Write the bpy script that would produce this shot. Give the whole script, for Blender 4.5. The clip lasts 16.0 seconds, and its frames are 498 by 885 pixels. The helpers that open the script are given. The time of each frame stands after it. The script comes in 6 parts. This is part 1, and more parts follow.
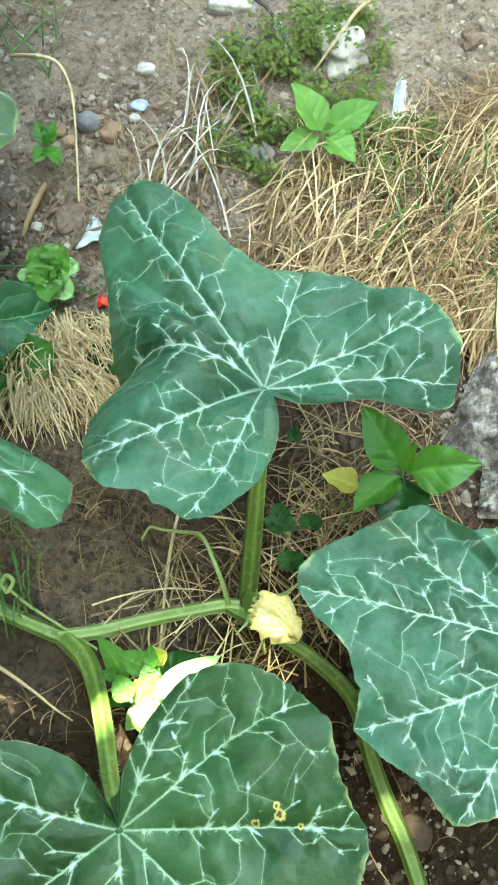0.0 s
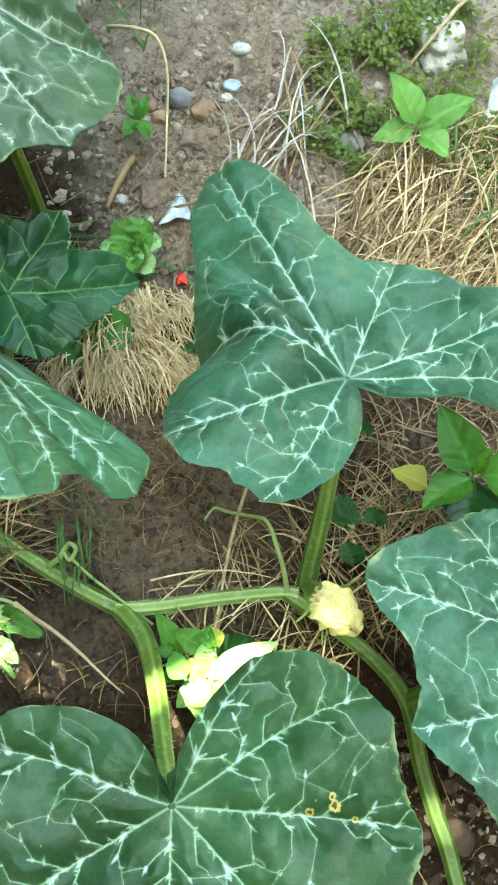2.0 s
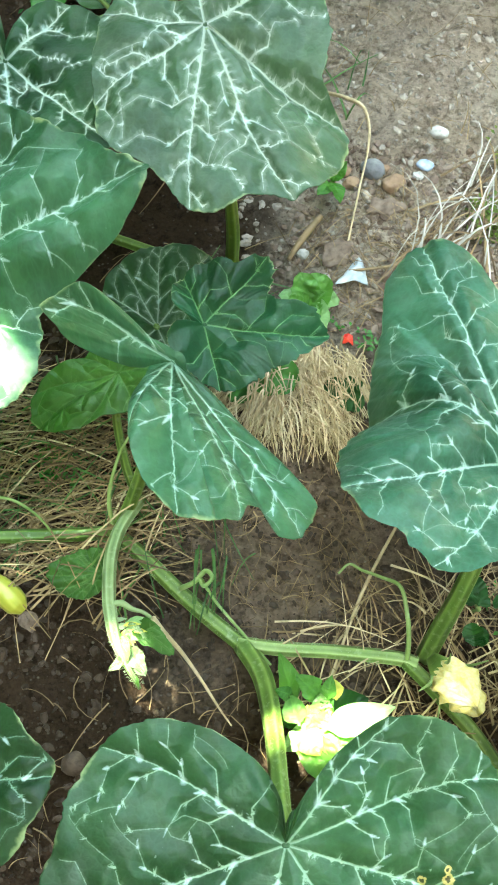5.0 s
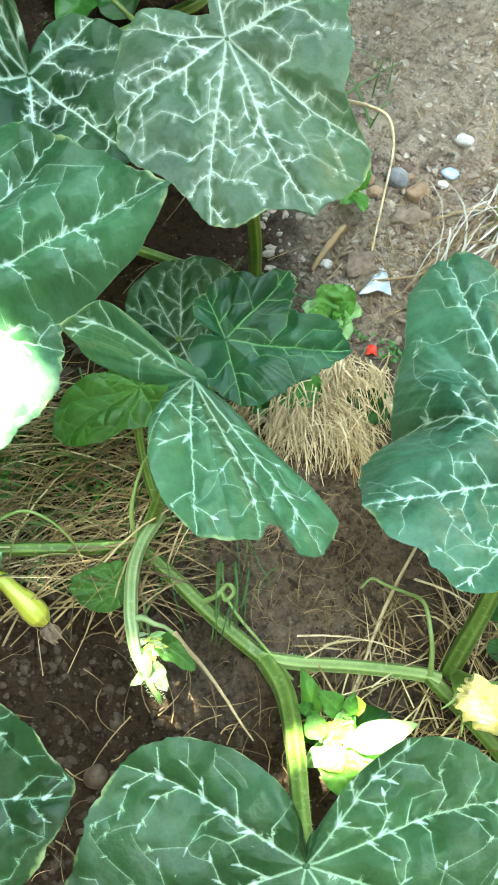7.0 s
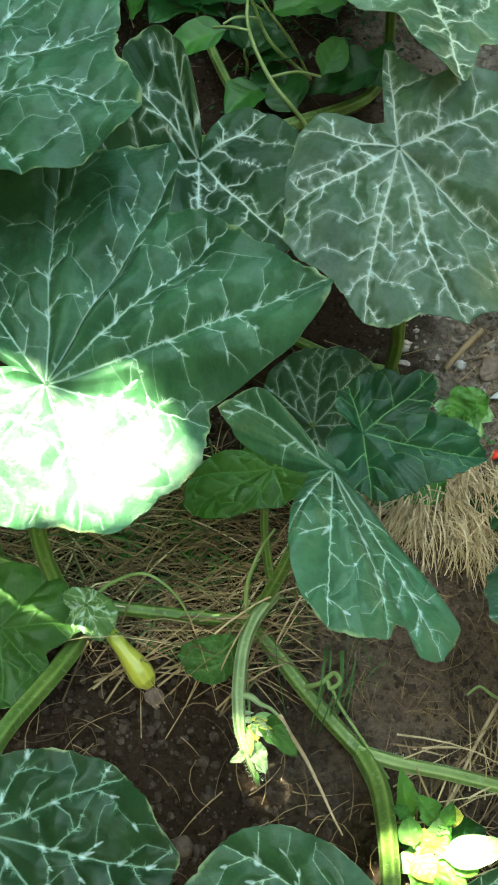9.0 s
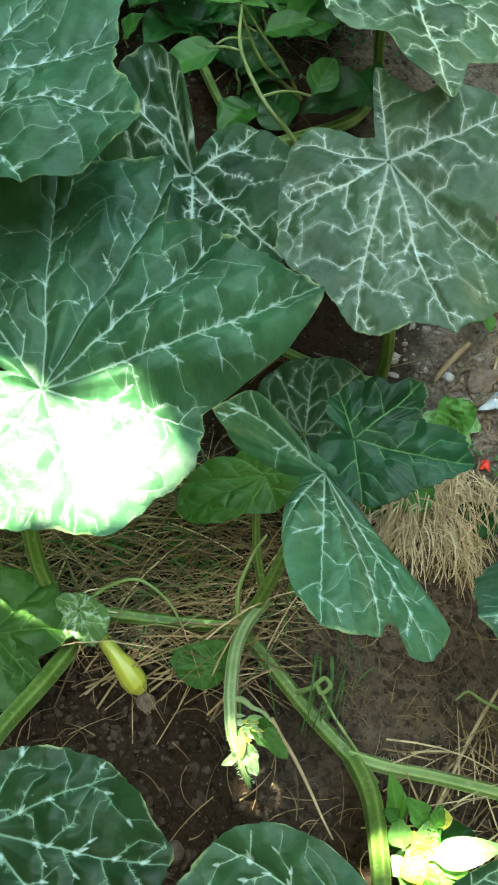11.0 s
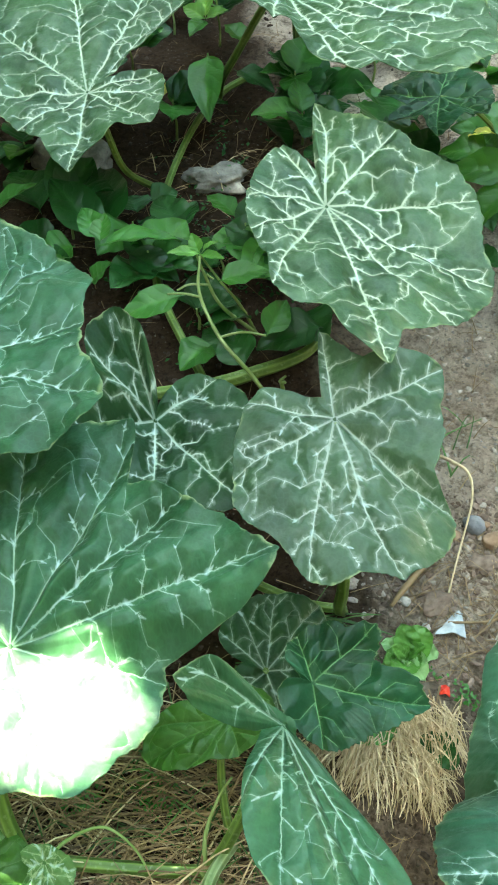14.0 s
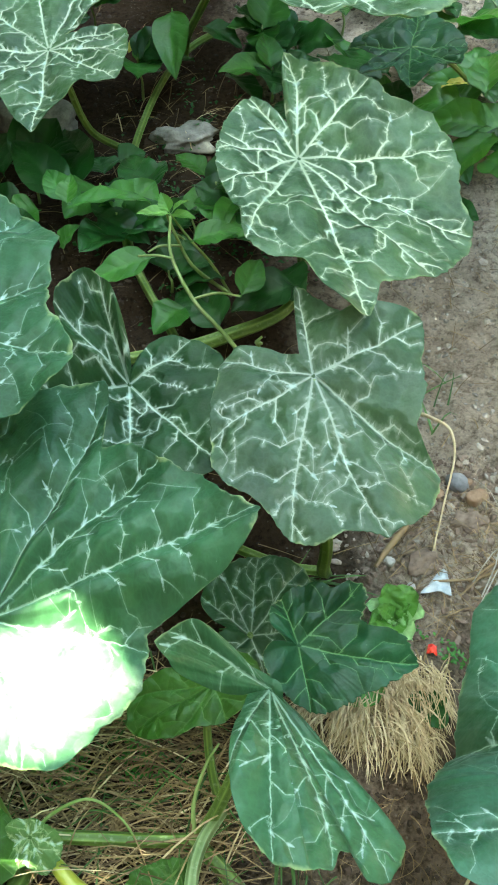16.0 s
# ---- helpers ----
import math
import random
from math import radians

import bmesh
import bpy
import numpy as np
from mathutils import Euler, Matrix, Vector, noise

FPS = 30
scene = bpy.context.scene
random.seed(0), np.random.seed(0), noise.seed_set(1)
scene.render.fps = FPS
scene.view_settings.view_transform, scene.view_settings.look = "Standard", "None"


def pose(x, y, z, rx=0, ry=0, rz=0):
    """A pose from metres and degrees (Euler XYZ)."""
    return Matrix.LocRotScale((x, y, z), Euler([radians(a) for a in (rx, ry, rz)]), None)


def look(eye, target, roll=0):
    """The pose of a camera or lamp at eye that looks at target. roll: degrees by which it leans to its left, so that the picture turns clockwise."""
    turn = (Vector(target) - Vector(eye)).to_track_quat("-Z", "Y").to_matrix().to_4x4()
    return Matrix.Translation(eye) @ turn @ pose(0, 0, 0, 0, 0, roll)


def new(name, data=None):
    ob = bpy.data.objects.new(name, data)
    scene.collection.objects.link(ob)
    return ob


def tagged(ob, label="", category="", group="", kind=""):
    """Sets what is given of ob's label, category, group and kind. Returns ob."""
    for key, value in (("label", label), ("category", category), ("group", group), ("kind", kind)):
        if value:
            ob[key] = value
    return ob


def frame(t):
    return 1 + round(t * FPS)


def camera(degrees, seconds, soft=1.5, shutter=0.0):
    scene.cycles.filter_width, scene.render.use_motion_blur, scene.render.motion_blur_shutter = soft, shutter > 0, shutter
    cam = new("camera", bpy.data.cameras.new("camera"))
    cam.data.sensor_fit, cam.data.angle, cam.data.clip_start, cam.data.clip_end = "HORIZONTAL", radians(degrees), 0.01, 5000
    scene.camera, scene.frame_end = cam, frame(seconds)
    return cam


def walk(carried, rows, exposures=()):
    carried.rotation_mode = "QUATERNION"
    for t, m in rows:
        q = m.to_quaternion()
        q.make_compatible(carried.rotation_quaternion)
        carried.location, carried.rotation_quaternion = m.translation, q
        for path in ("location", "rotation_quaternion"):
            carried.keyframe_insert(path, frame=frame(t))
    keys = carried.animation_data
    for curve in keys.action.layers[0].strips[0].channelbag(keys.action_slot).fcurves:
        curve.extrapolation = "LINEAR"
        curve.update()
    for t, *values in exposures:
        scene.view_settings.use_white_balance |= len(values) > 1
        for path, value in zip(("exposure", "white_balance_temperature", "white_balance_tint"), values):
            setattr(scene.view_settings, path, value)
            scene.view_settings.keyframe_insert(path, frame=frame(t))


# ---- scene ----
cam = camera(29.0, 16.0, soft=1.9)
PATH = [
    (0, (0.155, 0.26, 0.743), (0.26, 0.93, -1.139), -1.6),
    (0.5, (0.143, 0.264, 0.737), (0.207, 0.917, -1.153), -2.7),
    (1, (0.135, 0.265, 0.735), (0.177, 0.916, -1.155), -3.3),
    (1.5, (0.131, 0.266, 0.735), (0.162, 0.915, -1.157), -3.3),
    (2, (0.127, 0.262, 0.739), (0.159, 0.923, -1.149), -2.6),
    (2.5, (0.119, 0.262, 0.74), (0.155, 0.926, -1.146), -0.8),
    (3, (0.111, 0.267, 0.738), (0.135, 0.924, -1.151), -0.9),
    (3.5, (0.099, 0.268, 0.739), (0.111, 0.944, -1.143), -0.1),
    (4, (0.088, 0.258, 0.747), (0.074, 0.971, -1.122), -0.8),
    (4.5, (0.069, 0.252, 0.755), (0.031, 0.993, -1.103), 0.7),
    (5, (0.057, 0.251, 0.76), (-0.039, 1.017, -1.086), -1.0),
    (5.2, (0.06, 0.253, 0.756), (-0.052, 1.013, -1.09), -2.7),
    (7.3, (0.06, 0.266, 0.766), (-0.096, 1.022, -1.078), -4.7),
    (7.5, (0.037, 0.268, 0.779), (-0.132, 1.063, -1.048), -1.1),
    (8, (0.011, 0.268, 0.789), (-0.263, 1.118, -1.0), -1.9),
    (8.5, (0.018, 0.268, 0.784), (-0.319, 1.11, -0.999), -6.4),
    (8.7, (0.026, 0.266, 0.783), (-0.319, 1.11, -0.996), -7.8),
    (10.8, (0.011, 0.251, 0.789), (-0.289, 1.143, -0.976), -4.5),
    (11, (0.025, 0.245, 0.787), (-0.299, 1.145, -0.97), -5.5),
    (11.5, (0.024, 0.246, 0.785), (-0.272, 1.142, -0.978), -4.0),
    (12, (0.033, 0.251, 0.776), (-0.261, 1.126, -0.998), -5.9),
    (12.5, (0.051, 0.271, 0.791), (-0.223, 1.153, -0.983), -8.1),
    (13, (0.053, 0.275, 0.842), (-0.242, 1.373, -0.804), -4.9),
    (13.5, (0.044, 0.276, 0.851), (-0.265, 1.446, -0.741), -4.1),
    (14, (0.032, 0.28, 0.853), (-0.303, 1.471, -0.719), -3.6),
    (14.5, (0.039, 0.276, 0.865), (-0.295, 1.496, -0.684), -3.9),
    (15, (0.035, 0.277, 0.867), (-0.297, 1.521, -0.663), -3.1),
    (15.5, (0.026, 0.284, 0.858), (-0.306, 1.528, -0.673), -2.8),
    (16, (0.03, 0.285, 0.831), (-0.252, 1.439, -0.778), -3.7),
]
EXPOSURES = [(t, stops + 0.05, 7500, -15) for t, stops in ((0, 5.58), (3, 5.55), (5, 5.72), (7.5, 5.80), (8, 5.13), (8.5, 4.90), (11, 4.96), (12.5, 5.30), (13, 5.38), (14, 5.46), (16, 5.40))]
walk(cam, [(t, look(eye, target, roll)) for t, eye, target, roll in PATH],
     exposures=EXPOSURES)

# ---- world, sun and exposure ----
SUN_DIR = Vector((-0.15, 0.11, 1.0)).normalized()
world = bpy.data.worlds.new("sky")
scene.world = world
world.use_nodes = True
wn = world.node_tree.nodes
wl = world.node_tree.links
sky = wn.new("ShaderNodeTexSky")
sky.sky_type = "NISHITA"
sky.sun_disc = False
sky.sun_elevation = math.asin(SUN_DIR.z)
sky.sun_rotation = math.atan2(SUN_DIR.x, SUN_DIR.y)
wl.new(sky.outputs[0], wn["Background"].inputs[0])
wn["Background"].inputs[1].default_value = 0.065
sun = new("sun", bpy.data.lights.new("sun", "SUN"))
sun.data.energy = 5.0
sun.data.angle = radians(0.35)
sun.data.color = (1.0, 0.95, 0.86)
sun.matrix_world = look(SUN_DIR * 8, (0, 0, 0))


# ---- materials ----
class Nodes:
    """A short way to write node trees."""

    def __init__(self, name):
        self.mat = bpy.data.materials.new(name)
        self.mat.use_nodes = True
        self.tree = self.mat.node_tree
        self.bsdf = self.tree.nodes["Principled BSDF"]
        self.out = self.tree.nodes["Material Output"]

    def node(self, kind, **values):
        n = self.tree.nodes.new("ShaderNode" + kind)
        for key, value in values.items():
            setattr(n, key, value)
        return n

    def put(self, value, socket):
        if isinstance(value, bpy.types.NodeSocket):
            self.tree.links.new(value, socket)
        elif value is not None:
            socket.default_value = value

    def coords(self):
        return self.node("NewGeometry").outputs["Position"]

    def noise(self, scale, detail=4.0, rough=0.55, vector=None, distortion=0.0):
        n = self.node("TexNoise")
        n.inputs["Scale"].default_value = scale
        n.inputs["Detail"].default_value = detail
        n.inputs["Roughness"].default_value = rough
        n.inputs["Distortion"].default_value = distortion
        self.put(vector if vector is not None else self.coords(), n.inputs["Vector"])
        return n.outputs[0]

    def voronoi(self, scale, feature="F1", vector=None, randomness=1.0):
        n = self.node("TexVoronoi", feature=feature)
        n.inputs["Scale"].default_value = scale
        n.inputs["Randomness"].default_value = randomness
        self.put(vector if vector is not None else self.coords(), n.inputs["Vector"])
        return n

    def attr(self, name):
        return self.node("Attribute", attribute_name=name).outputs["Fac"]

    def ramp(self, fac, stops, smooth=False):
        n = self.node("ValToRGB")
        el = n.color_ramp.elements
        while len(el) < len(stops):
            el.new(0.5)
        for e, (pos, col) in zip(el, stops):
            e.position = pos
            e.color = (*col, 1) if len(col) == 3 else col
        if smooth:
            n.color_ramp.interpolation = "EASE"
        self.put(fac, n.inputs[0])
        return n.outputs[0]

    def span(self, value, a, b, c=0.0, d=1.0):
        n = self.node("MapRange")
        for i, v in enumerate((value, a, b, c, d)):
            self.put(v, n.inputs[i])
        return n.outputs[0]

    def maths(self, op, a, b=None):
        n = self.node("Math", operation=op)
        self.put(a, n.inputs[0])
        self.put(b, n.inputs[1])
        return n.outputs[0]

    def mix(self, fac, a, b, blend="MIX"):
        n = self.node("Mix", data_type="RGBA", blend_type=blend)
        self.put(fac, n.inputs[0])
        for v, s in ((a, n.inputs[6]), (b, n.inputs[7])):
            self.put((*v, 1) if isinstance(v, tuple) else v, s)
        return n.outputs[2]

    def bump(self, height, strength, distance, normal=None):
        n = self.node("Bump")
        n.inputs["Strength"].default_value = strength
        n.inputs["Distance"].default_value = distance
        self.put(height, n.inputs["Height"])
        self.put(normal, n.inputs["Normal"])
        return n.outputs[0]

    def finish(self, color, rough=0.6, normal=None, specular=0.4, sheen=0.0, thin=0.0, thin_color=None, metal=0.0):
        b = self.bsdf
        self.put((*color, 1) if isinstance(color, tuple) else color, b.inputs["Base Color"])
        self.put(rough, b.inputs["Roughness"])
        self.put(normal, b.inputs["Normal"])
        self.put(specular, b.inputs["Specular IOR Level"])
        b.inputs["Sheen Weight"].default_value = sheen
        b.inputs["Sheen Roughness"].default_value = 0.5
        b.inputs["Metallic"].default_value = metal
        if thin:
            t = self.node("BsdfTranslucent")
            c = thin_color if thin_color is not None else color
            self.put((*c, 1) if isinstance(c, tuple) else c, t.inputs[0])
            m = self.node("MixShader")
            m.inputs[0].default_value = thin
            self.tree.links.new(b.outputs[0], m.inputs[1])
            self.tree.links.new(t.outputs[0], m.inputs[2])
            self.tree.links.new(m.outputs[0], self.out.inputs[0])
        return self.mat


def squash_leaf_material(name, dark, light, vein, vein_border, vein_soft, haze, dust=(0.40, 0.45, 0.40)):
    """Leaf blade: mottled green, pale veins with ragged edges, a fine net between them and a dusty bloom."""
    m = Nodes(name)
    uv = m.node("UVMap").outputs[0]
    seed = m.node("ObjectInfo").outputs["Random"]
    shift = m.node("VectorMath", operation="ADD")
    m.put(uv, shift.inputs[0])
    m.put(seed, shift.inputs[1])
    p = shift.outputs[0]
    broad = m.noise(14, 3, 0.5, p)
    fine = m.noise(160, 5, 0.65, p)
    green = m.mix(m.span(broad, 0.35, 0.65), tuple(c * 0.82 for c in dark), tuple(c * 1.12 for c in light))
    green = m.mix(m.span(fine, 0.3, 0.75, 0.0, 0.45), green, tuple(c * 0.5 for c in dark))
    cells = m.voronoi(210, "DISTANCE_TO_EDGE", p).outputs["Distance"]
    green = m.mix(m.span(cells, 0.0, 0.16, 0.11, 0.0), green, tuple(min(1.0, c * 1.7) for c in light))
    # pale veins, their edges broken by noise, with a soft silvery border
    middle = m.maths("ADD", m.maths("ABSOLUTE", m.attr("across")), m.span(m.noise(700, 3, 0.6, p), 0.3, 0.7, -0.22, 0.22))
    v = m.span(m.maths("SUBTRACT", middle, m.attr("wide")), -0.35, 0.25, 1.0, 0.0)
    off = m.attr("off")
    v = m.maths("MULTIPLY", v, m.span(off, 0.95, 1.6, 1.0, 0.0))
    border = m.span(m.maths("ADD", off, m.span(fine, 0.3, 0.7, -1.6, 1.6)), 0.3, vein_border, 1.0, 0.0)
    v = m.maths("MULTIPLY", m.maths("MAXIMUM", v, m.maths("MULTIPLY", border, vein_soft)), m.attr("force"))
    speck = m.span(m.noise(210, 2, 0.5, p), 0.77, 0.80, 0.0, 0.4)
    v = m.maths("MAXIMUM", v, speck)
    color = m.mix(v, green, vein)
    white = m.span(m.maths("ADD", m.attr("patch"), m.span(fine, 0.3, 0.7, -0.3, 0.3)), 0.1, 0.85)
    color = m.mix(m.maths("MULTIPLY", white, 0.65), color, (0.44, 0.58, 0.51))
    hurt = m.maths("ADD", m.attr("spot"), m.span(m.noise(420, 3, 0.6, p), 0.3, 0.7, -0.3, 0.3))
    color = m.mix(m.span(hurt, 0.0, 0.15), color, (0.42, 0.36, 0.12))
    color = m.mix(m.span(hurt, 0.5, 0.65), color, (0.05, 0.045, 0.02))
    rim = m.attr("rim")
    edge = m.maths("ADD", rim, m.span(m.noise(45, 4, 0.6, p), 0.4, 0.75, -0.03, 0.03))
    color = m.mix(m.span(edge, 0.978, 1.004, 0.0, 0.56), color, (0.33, 0.42, 0.18))
    color = m.mix(m.span(m.noise(38, 4, 0.6, p), 0.45, 0.8, 0.0, haze), color, dust)
    # the blade is quilted: it sinks to the veins and puffs up between them
    h = m.maths("ADD", m.maths("POWER", m.span(off, 0.0, 7.0), 0.6), m.maths("MULTIPLY", fine, 0.4))
    h = m.maths("ADD", h, m.maths("MULTIPLY", m.span(cells, 0.0, 0.25), 0.10))
    n = m.bump(h, 0.65, 0.0018)
    pillow = m.voronoi(62, "SMOOTH_F1", p).outputs["Distance"]
    n = m.bump(m.maths("MULTIPLY", pillow, -1.0), 0.7, 0.004, n)
    rough = m.span(fine, 0.3, 0.7, 0.36, 0.56)
    glow = m.mix(v, (0.10, 0.27, 0.05), (0.42, 0.56, 0.34))
    return m.finish(color, rough, n, 0.24, 0.0, 0.14, glow)


LEAF_GREEN = squash_leaf_material("squash leaf", (0.0125, 0.0450, 0.0145), (0.0285, 0.0790, 0.0300), (0.26, 0.40, 0.26), 2.0, 0.10, 0.05)
LEAF_TEAL = squash_leaf_material("blue-green squash leaf", (0.0165, 0.0600, 0.0225), (0.0385, 0.1080, 0.0480), (0.29, 0.43, 0.31), 2.0, 0.10, 0.12, (0.20, 0.31, 0.24))
# leaf green darkened for the weaker light on the nearest leaf
LEAF_DIM = squash_leaf_material("deep green squash leaf in dim light", (0.0065, 0.0260, 0.0065), (0.0135, 0.0430, 0.0135), (0.19, 0.33, 0.21), 2.0, 0.12, 0.03)
# lighter and bluer: the sky's reflection is mixed into the blade colour
LEAF_SKY_SHEEN = squash_leaf_material("squash leaf with blue sky sheen", (0.0210, 0.0740, 0.0380), (0.0450, 0.1290, 0.0760), (0.33, 0.48, 0.37), 2.0, 0.12, 0.10)
LEAF_SILVER = squash_leaf_material("silver-veined squash leaf", (0.0260, 0.0640, 0.0260), (0.0560, 0.1080, 0.0440), (0.45, 0.53, 0.365), 2.6, 0.28, 0.30, (0.25, 0.34, 0.22))
LEAF_DUSTY = squash_leaf_material("dusty silver-veined squash leaf", (0.0250, 0.0560, 0.0240), (0.0450, 0.0880, 0.0420), (0.36, 0.43, 0.34), 2.8, 0.30, 0.38, (0.165, 0.205, 0.155))
LEAF_SILVER_DARK = squash_leaf_material("dark silver-veined squash leaf", (0.0090, 0.0380, 0.0120), (0.0220, 0.0690, 0.0230), (0.42, 0.52, 0.40), 2.6, 0.28, 0.03)
LEAF_DARK = squash_leaf_material("young squash leaf", (0.006, 0.034, 0.013), (0.012, 0.058, 0.022), (0.12, 0.26, 0.09), 2.0, 0.1, 0.0)
LEAF_YOUNG = squash_leaf_material("pale young squash leaf", (0.055, 0.125, 0.034), (0.095, 0.180, 0.055), (0.30, 0.40, 0.20), 2.0, 0.15, 0.0)
LEAF_DOWNY = squash_leaf_material("downy young squash leaf", (0.08, 0.14, 0.055), (0.15, 0.22, 0.10), (0.32, 0.40, 0.25), 2.0, 0.2, 0.20, (0.30, 0.36, 0.26))
LEAF_SHADE = squash_leaf_material("old shaded leaf", (0.030, 0.085, 0.012), (0.046, 0.112, 0.020), (0.06, 0.14, 0.03), 2.0, 0.1, 0.02)


def stem_material(name, dark, light):
    m = Nodes(name)
    fine = m.noise(220, 4)
    rib = m.attr("rib")
    c = m.mix(m.span(m.noise(30, 3), 0.35, 0.65), dark, light)
    c = m.mix(m.span(rib, 0.1, 0.55, 0.45, 0.0), c, tuple(x * 0.6 for x in dark))
    c = m.mix(m.span(rib, 0.6, 0.98, 0.0, 0.6), c, tuple(min(1.0, x * 1.4 + 0.02) for x in light))
    c = m.mix(m.span(fine, 0.55, 0.8, 0.0, 0.35), c, (0.5, 0.58, 0.38))
    return m.finish(c, 0.5, m.bump(fine, 0.3, 0.0006), 0.35, 0.0, 0.12, (0.22, 0.36, 0.05))


STEM = stem_material("squash stem", (0.060, 0.120, 0.018), (0.140, 0.215, 0.045))
STEM_PALE = stem_material("hairy pale stem", (0.15, 0.23, 0.06), (0.27, 0.36, 0.13))

STEM_HAIRY = stem_material("downy growing tip", (0.13, 0.20, 0.07), (0.25, 0.33, 0.16))


def weed_material(name, dark, light, gloss=0.45):
    """Soft leaf with a midrib and curved side ribs; the blade puffs up between them."""
    m = Nodes(name)
    seed = m.node("ObjectInfo").outputs["Random"]
    island = m.node("NewGeometry").outputs["Random Per Island"]
    c = m.mix(m.maths("FRACT", m.maths("ADD", seed, island)), dark, light)
    c = m.mix(m.span(m.noise(60, 4), 0.35, 0.7, 0.0, 0.6), c, tuple(x * 0.6 for x in dark))
    c = m.mix(m.span(m.noise(22, 3), 0.45, 0.75, 0.0, 0.35), c, (0.03, 0.11, 0.035))
    u, near = m.attr("along"), m.attr("inner")
    out = m.maths("SUBTRACT", 1.0, near)
    wave = m.maths("ADD", m.maths("SUBTRACT", m.maths("MULTIPLY", u, 5.5), m.maths("MULTIPLY", out, 1.3)), m.span(m.noise(70, 3), 0.3, 0.7, -0.15, 0.15))
    saw = m.maths("MULTIPLY", m.maths("ABSOLUTE", m.maths("SUBTRACT", m.maths("FRACT", wave), 0.5)), 2.0)
    inside_leaf = m.maths("MULTIPLY", m.span(u, 0.08, 0.16), m.span(u, 0.90, 0.98, 1.0, 0.0))
    side = m.maths("MULTIPLY", m.span(saw, 0.80, 1.0), inside_leaf)
    rib = m.maths("MAXIMUM", m.span(near, 0.84, 0.96), m.maths("MULTIPLY", side, 0.6))
    c = m.mix(m.maths("MULTIPLY", rib, 0.15), c, tuple(min(1, x * 2.4) for x in light))
    puff = m.maths("MULTIPLY", m.maths("MULTIPLY", m.maths("POWER", saw, 2.0), -1.0), inside_leaf)
    n = m.bump(m.maths("ADD", puff, m.maths("MULTIPLY", m.span(near, 0.7, 0.95), -0.6)), 0.38, 0.0016)
    n = m.bump(m.noise(150, 4), 0.45, 0.0016, n)
    return m.finish(c, gloss, n, 0.32, 0.0, 0.24, tuple(min(1, x * 2.4) for x in light))


WEED = weed_material("weed leaf", (0.024, 0.100, 0.012), (0.056, 0.175, 0.024), 0.40)
WEED_MID = weed_material("green weed leaf", (0.036, 0.130, 0.012), (0.075, 0.20, 0.026), 0.42)
WEED_BRIGHT = weed_material("bright weed leaf", (0.075, 0.20, 0.030), (0.13, 0.28, 0.055))
# deep green with the shade under the squash leaves put into the colour
WEED_SHADE = weed_material("shade-darkened deep green weed leaf", (0.007, 0.038, 0.006), (0.022, 0.088, 0.014), 0.38)
MOSS = weed_material("creeping weed", (0.036, 0.070, 0.008), (0.15, 0.19, 0.032), 0.6)


